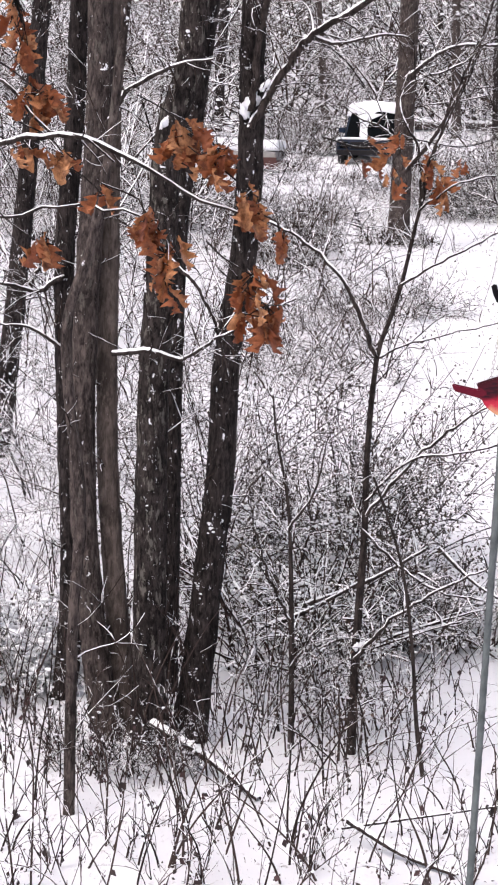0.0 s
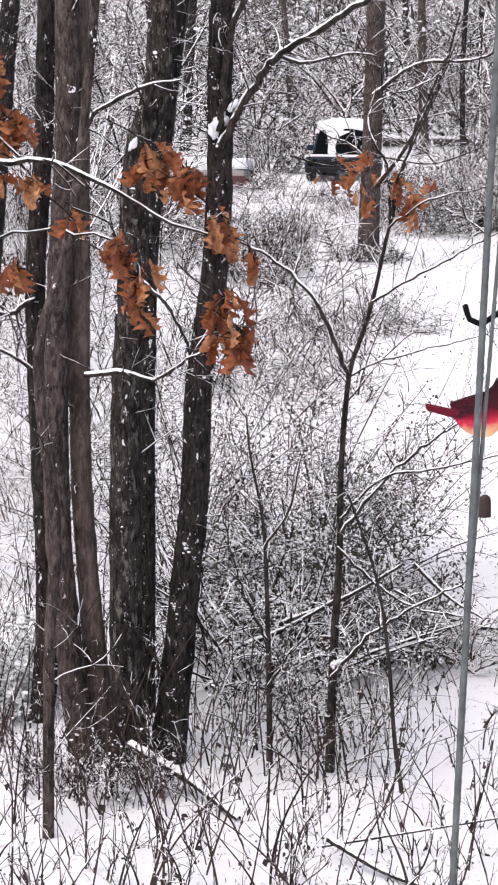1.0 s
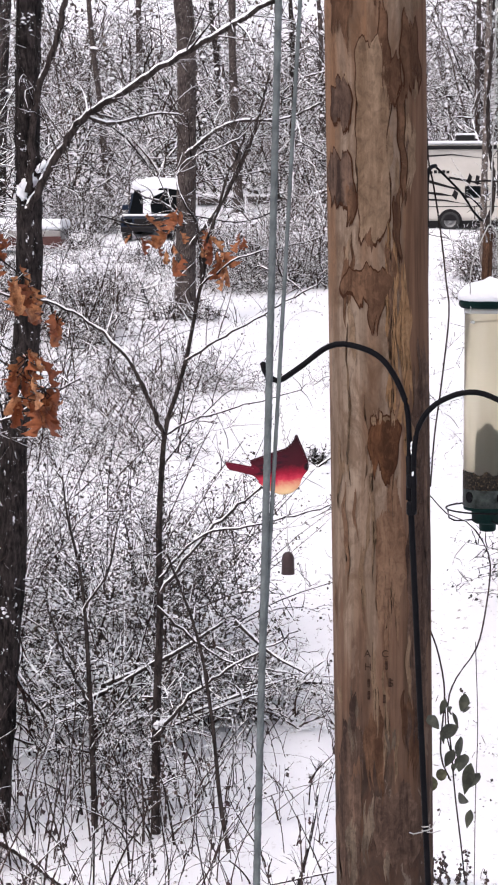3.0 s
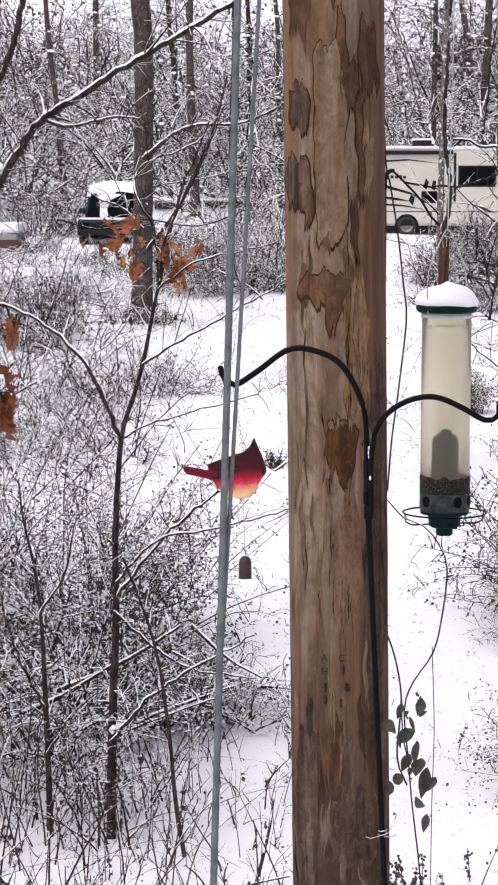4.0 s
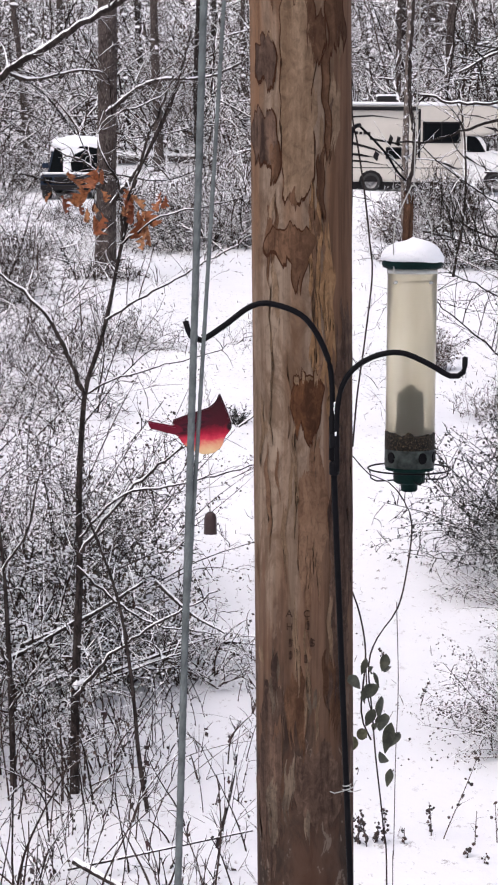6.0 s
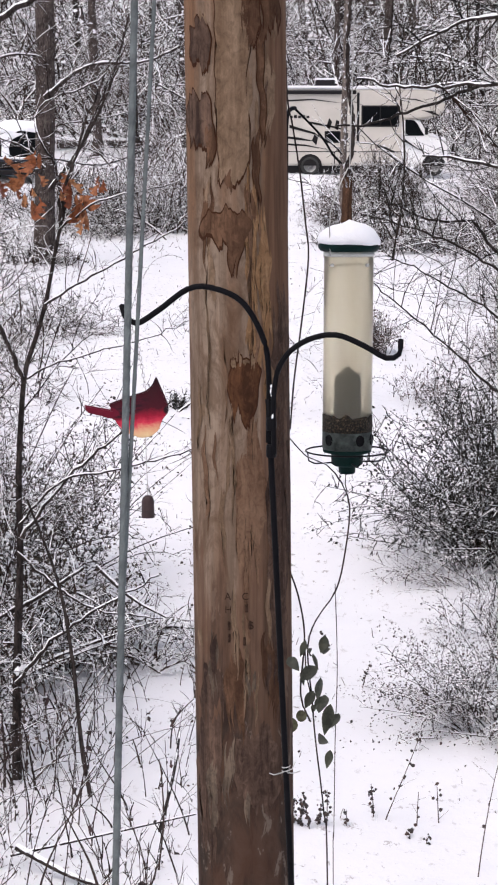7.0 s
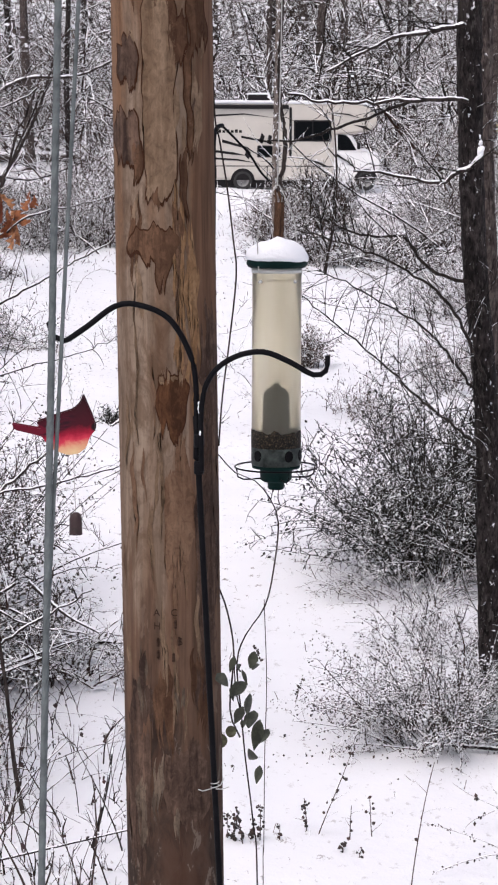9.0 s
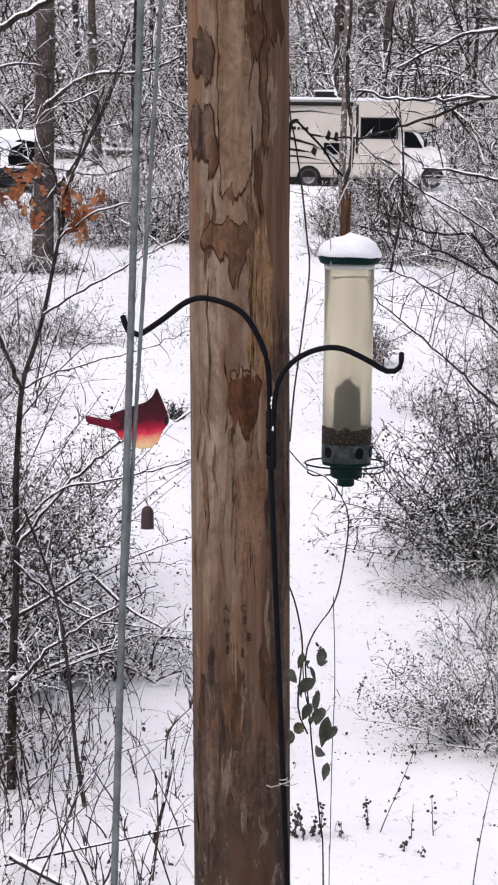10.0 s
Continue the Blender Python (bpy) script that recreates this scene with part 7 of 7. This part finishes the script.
def build_coach():
    y0, y1 = 62.4, 64.7
    b = gz(3, 62.5) - 3.9
    rv = thing("motorhome", "cream motorhome with dark swooshes and snow on its roof", "motorhome", (3.0, 63.5, 3.9 + b))

    def P(pairs):
        return [(x, z + b) for x, z in pairs]

    slab("body", P([(-0.6, 4.2), (5.03, 4.2), (5.03, 5.62), (5.7, 5.64), (6.2, 5.76), (6.39, 6.0), (6.2, 6.38), (5.85, 6.55), (-0.6, 6.55)]), y0, y1, M_RV, rv, bevel=0.06)
    slab("cab", P([(4.95, 4.18), (6.35, 4.16), (6.47, 4.38), (6.44, 4.88), (6.35, 5.0), (5.86, 5.13), (5.55, 5.66), (4.95, 5.66)]), y0 + 0.06, y1 - 0.06, M_CAB, rv, "white cab and bonnet", 0.06)
    slab("snow_roof", P([(-0.62, 6.555), (5.85, 6.555), (6.12, 6.5), (6.1, 6.6), (5.8, 6.67), (3.0, 6.66), (-0.6, 6.68)]), y0 + 0.03, y1, M_SNOW, rv, "layer of snow on the roof", 0.03)
    slab("snow_bonnet", P([(5.88, 5.135), (6.34, 5.015), (6.42, 4.96), (6.37, 5.08), (5.9, 5.21)]), y0 + 0.1, y1 - 0.1, M_SNOW, rv, "snow on the bonnet", 0.015)
    win = box("window", (3.74, y0 - 0.03, 5.4 + b), (4.92, y0 + 0.05, 6.06 + b), M_RV_DARK, rv, bevel=0.03)
    box("pane", (3.79, y0 - 0.042, 5.45 + b), (4.31, y0 - 0.034, 6.01 + b), M_GLASS, win)
    box("pane", (4.35, y0 - 0.042, 5.45 + b), (4.87, y0 - 0.034, 6.01 + b), M_GLASS, win)
    w2 = box("window", (2.6, y0 - 0.03, 4.9 + b), (3.1, y0 + 0.05, 5.27 + b), M_RV_DARK, rv, bevel=0.03)
    box("pane", (2.64, y0 - 0.042, 4.94 + b), (3.06, y0 - 0.034, 5.23 + b), M_GLASS, w2)
    slab("cab_window", P([(5.12, 5.13), (5.72, 5.13), (5.5, 5.5), (5.38, 5.61), (5.12, 5.63)]), y0 + 0.03, y0 + 0.1, M_GLASS, rv, "dark side window of the cab", 0.01)
    slab("windscreen", P([(5.84, 5.16), (5.85, 5.18), (5.6, 5.64), (5.58, 5.62)]), y0 + 0.2, y1 - 0.2, M_GLASS, rv, "", 0.0)
    box("mirror", (5.72, y0 - 0.15, 5.16 + b), (5.82, y0 - 0.03, 5.41 + b), M_RV_DARK, rv, bevel=0.03)
    box("slide_seal", (3.6, y0 - 0.02, 4.95 + b), (3.68, y0 + 0.05, 6.45 + b), M_RV_DARK, rv, "", 0.01)
    box("awning", (0.9, y0 - 0.1, 6.4 + b), (3.58, y0 + 0.04, 6.52 + b), M_RV_DARK, rv, "dark rolled awning", 0.03)
    ac = box("roof_unit", (2.34, y0 + 0.7, 6.64 + b), (2.94, y0 + 1.4, 6.88 + b), M_RV_DARK, rv, "dark roof air unit", 0.05)
    box("roof_unit_snow", (2.32, y0 + 0.7, 6.87 + b), (2.96, y0 + 1.4, 6.93 + b), M_SNOW, ac, "snow on the roof unit", 0.03)
    box("skirt", (-0.5, y0 + 0.1, 3.96 + b), (5.05, y1 - 0.1, 4.24 + b), M_RV_DARK, rv, "dark underside", 0.02)
    # seams of the storage doors and of the entry door
    for xa, za, xb, zb in ((0.4, 4.24, 0.43, 4.62), (1.3, 4.24, 1.33, 4.62), (2.9, 4.24, 2.93, 4.62), (4.3, 4.24, 4.33, 4.62), (3.2, 4.4, 3.23, 6.2), (-0.5, 4.62, 5.0, 4.645)):
        box("seam", (xa, y0 - 0.008, za + b), (xb, y0 + 0.02, zb + b), M_RV_DARK, rv)
    for pts in ([(1.2, 6.15), (2.2, 6.22), (3.2, 6.12), (2.2, 6.26), (1.2, 6.21)], [(2.1, 5.5), (2.9, 5.36), (3.5, 5.23), (2.9, 5.42), (2.1, 5.57)], [(0.75, 5.12), (1.85, 4.98), (2.3, 4.95), (1.85, 5.06), (0.75, 5.18)],
                [(1.5, 5.36), (2.3, 5.16), (2.55, 5.0), (2.3, 5.22), (1.5, 5.46)], [(0.9, 4.85), (2.0, 4.8), (2.7, 4.7), (2.0, 4.85), (0.9, 4.92)],
                [(4.75, 6.3), (5.45, 6.26), (5.9, 6.1), (5.45, 6.22)], [(5.6, 5.92), (5.95, 5.8), (6.2, 5.72), (6.0, 5.88)],
                [(4.0, 4.93), (4.75, 4.6), (4.95, 4.58), (4.45, 4.8)], [(5.05, 4.97), (5.6, 4.68), (5.5, 4.72), (5.1, 5.03)],
                [(2.65, 5.4), (2.76, 5.31), (2.83, 5.55), (2.74, 5.67)], [(2.9, 5.35), (3.02, 5.29), (3.06, 5.57), (2.96, 5.61)], [(3.17, 5.0), (3.3, 4.9), (3.34, 5.2), (3.23, 5.27)], [(2.2, 4.97), (2.34, 4.83), (2.4, 5.06), (2.28, 5.16)]):
        slab("decal", P(pts), y0 - 0.012, y0 + 0.05, M_RV_DARK, rv, "", 0.0)
    for k in range(7):
        box("lettering", (1.25 + 0.13 * k, y0 - 0.012, 5.66 + b), (1.34 + 0.13 * k, y0 + 0.02, 5.74 + 0.02 * (k % 2) + b), M_RV_DARK, rv)
    for x in (2.15, 6.02):
        wheel(x, y0 - 0.02, 4.18 + b, 0.3, 0.25, rv)
        slab("wheel_arch", [(x + 0.38 * math.cos(a), 4.18 + b + 0.38 * math.sin(a)) for a in np.linspace(0.05, 3.09, 9)], y0 - 0.01, y0 + 0.06, M_RV_DARK, rv, "", 0.0)


build_coach()


def build_car():
    """An off-road car that faces the house, half hidden by a trunk."""
    x0, y0 = -6.75, 58.6
    g = gz(x0, y0)
    car = thing("car", "dark blue off-road car with thick snow on roof and bonnet", "car", (x0, y0, g))
    w = 0.98
    box("body", (x0 - w, y0, g + 0.28), (x0 + w, y0 + 4.2, g + 0.74), M_CAR, car, "", 0.12)
    cb = bmesh.new()
    box_bm(cb, (x0 - w + 0.06, y0 + 1.2, g + 0.7), (x0 + w - 0.06, y0 + 4.1, g + 1.62), 0.0)
    for v in cb.verts:
        if v.co.z > g + 1.3:
            v.co.x = x0 + (v.co.x - x0) * 0.86
            v.co.y += 0.35 if v.co.y < y0 + 2 else -0.1
    bmesh.ops.bevel(cb, geom=cb.edges[:], offset=0.07, segments=2, affect="EDGES")
    part("cabin", cb, M_CAR, car)
    slab("windscreen", [(x0 - 0.84, g + 0.76), (x0 + 0.84, g + 0.76), (x0 + 0.68, g + 1.5), (x0 + 0.3, g + 1.57), (x0 - 0.3, g + 1.57), (x0 - 0.68, g + 1.5)], y0 + 1.12, y0 + 1.3, M_GLASS, car, "", 0.01)
    slab("snow_on_glass", [(x0 - 0.42, g + 0.8), (x0 - 0.16, g + 0.8), (x0 - 0.2, g + 1.05), (x0 - 0.1, g + 1.32), (x0 + 0.3, g + 1.5), (x0 - 0.5, g + 1.52), (x0 - 0.4, g + 1.2)], y0 + 1.06, y0 + 1.2, M_SNOW, car, "snow sliding down the windscreen", 0.03)
    lump = bmesh.new()
    bmesh.ops.create_icosphere(lump, subdivisions=4, radius=1.0)
    for v in lump.verts:
        p = v.co.copy()
        f = 1 + 0.12 * noise.noise(p * 2.0)
        v.co = Vector((x0 + math.copysign(abs(p.x) ** 0.6, p.x) * 0.88 * f, y0 + 2.6 + math.copysign(abs(p.y) ** 0.6, p.y) * 1.5 * f, g + 1.58 + math.copysign(abs(p.z) ** 0.8, p.z) * 0.32 * f))
    part("snow_roof", lump, M_SNOW, car, "thick snow on the roof", True)
    box("snow_bonnet", (x0 - 0.95, y0 + 0.02, g + 0.72), (x0 + 0.95, y0 + 1.18, g + 0.79), M_SNOW, car, "snow on the bonnet", 0.05)
    box("bumper", (x0 - 0.95, y0 - 0.12, g + 0.26), (x0 + 0.95, y0 + 0.05, g + 0.42), M_RV_DARK, car, "", 0.04)
    box("grille", (x0 - 0.55, y0 - 0.03, g + 0.45), (x0 + 0.55, y0 + 0.05, g + 0.66), M_RV_DARK, car, "", 0.02)
    for s in (-1, 1):
        box("headlight", (x0 + s * 0.74 - 0.13, y0 - 0.04, g + 0.46), (x0 + s * 0.74 + 0.13, y0 + 0.05, g + 0.66), M_GLASS, car, "", 0.03)
        box("mirror", (x0 + s * 0.97 - 0.1, y0 + 1.24, g + 0.92), (x0 + s * 0.97 + 0.1, y0 + 1.36, g + 1.08), M_CAR, car, "", 0.03)
        for dy in (0.75, 3.4):
            box("tyre", (x0 + s * 0.86 - 0.12, y0 + dy - 0.36, g - 0.02), (x0 + s * 0.86 + 0.12, y0 + dy + 0.36, g + 0.7), M_TYRE, car, "", 0.11)


build_car()


def build_trailer():
    x0, y0 = -10.45, 56.0
    g = gz(x0, y0)
    tr = thing("trailer", "low grey covered trailer with rusty red ends under snow", "trailer", (x0, y0, g))
    box("bed", (x0 - 1.3, y0, g + 0.42), (x0 + 1.35, y0 + 1.6, g + 0.72), M_TRAILER, tr, "grey sheeted bed", 0.04)
    box("side_board", (x0 - 1.38, y0 - 0.05, g + 0.3), (x0 + 1.38, y0 - 0.008, g + 0.56), M_RUST, tr, "rusty red side board", 0.01)
    box("end_board", (x0 + 1.05, y0 - 0.03, g + 0.22), (x0 + 1.4, y0 + 1.6, g + 0.48), M_RUST, tr, "", 0.02)
    box("end_board", (x0 - 1.4, y0 - 0.03, g + 0.22), (x0 - 0.95, y0 + 1.6, g + 0.48), M_RUST, tr, "", 0.02)
    box("snow_layer", (x0 - 1.32, y0 - 0.02, g + 0.75), (x0 + 1.4, y0 + 1.62, g + 1.06), M_SNOW, tr, "thick layer of snow", 0.08)
    for dx in (-0.5, 0.45):
        wheel(x0 + dx, y0 - 0.04, g + 0.28, 0.29, 0.2, tr)


build_trailer()


def build_shed():
    x0, y0 = 12.0, 76.0
    g = gz(13, 76) - 0.1
    sh = thing("shed", "yellow wooden shed with a snow-covered roof", "shed", (14, y0, g))
    for k in range(9):
        box("board", (x0, y0 - 0.02 * (k % 2), g + k * 0.2), (x0 + 4.5, y0 + 0.1, g + k * 0.2 + 0.195), M_SHED, sh)
    box("side_wall", (x0, y0 + 0.1, g), (x0 + 0.12, y0 + 3, g + 1.8), M_SHED, sh)
    win = box("window", (x0 + 0.5, y0 - 0.06, g + 0.5), (x0 + 1.5, y0 + 0.05, g + 1.3), M_RV_DARK, sh, "", 0.02)
    box("pane", (x0 + 0.57, y0 - 0.075, g + 0.57), (x0 + 1.43, y0 - 0.065, g + 1.23), M_GLASS, win)
    bm = bmesh.new()
    vs = [bm.verts.new(p) for p in ((x0 - 0.25, y0 - 0.4, g + 1.75), (x0 + 4.7, y0 - 0.4, g + 1.75), (x0 + 4.7, y0 + 1.6, g + 2.7), (x0 - 0.25, y0 + 1.6, g + 2.7))]
    f = bm.faces.new(vs)
    r = bmesh.ops.extrude_face_region(bm, geom=[f])
    for v in [q for q in r["geom"] if isinstance(q, bmesh.types.BMVert)]:
        v.co.z += 0.2
    bmesh.ops.recalc_face_normals(bm, faces=bm.faces)
    part("roof", bm, M_SNOW, sh, "snow-covered roof")


build_shed()
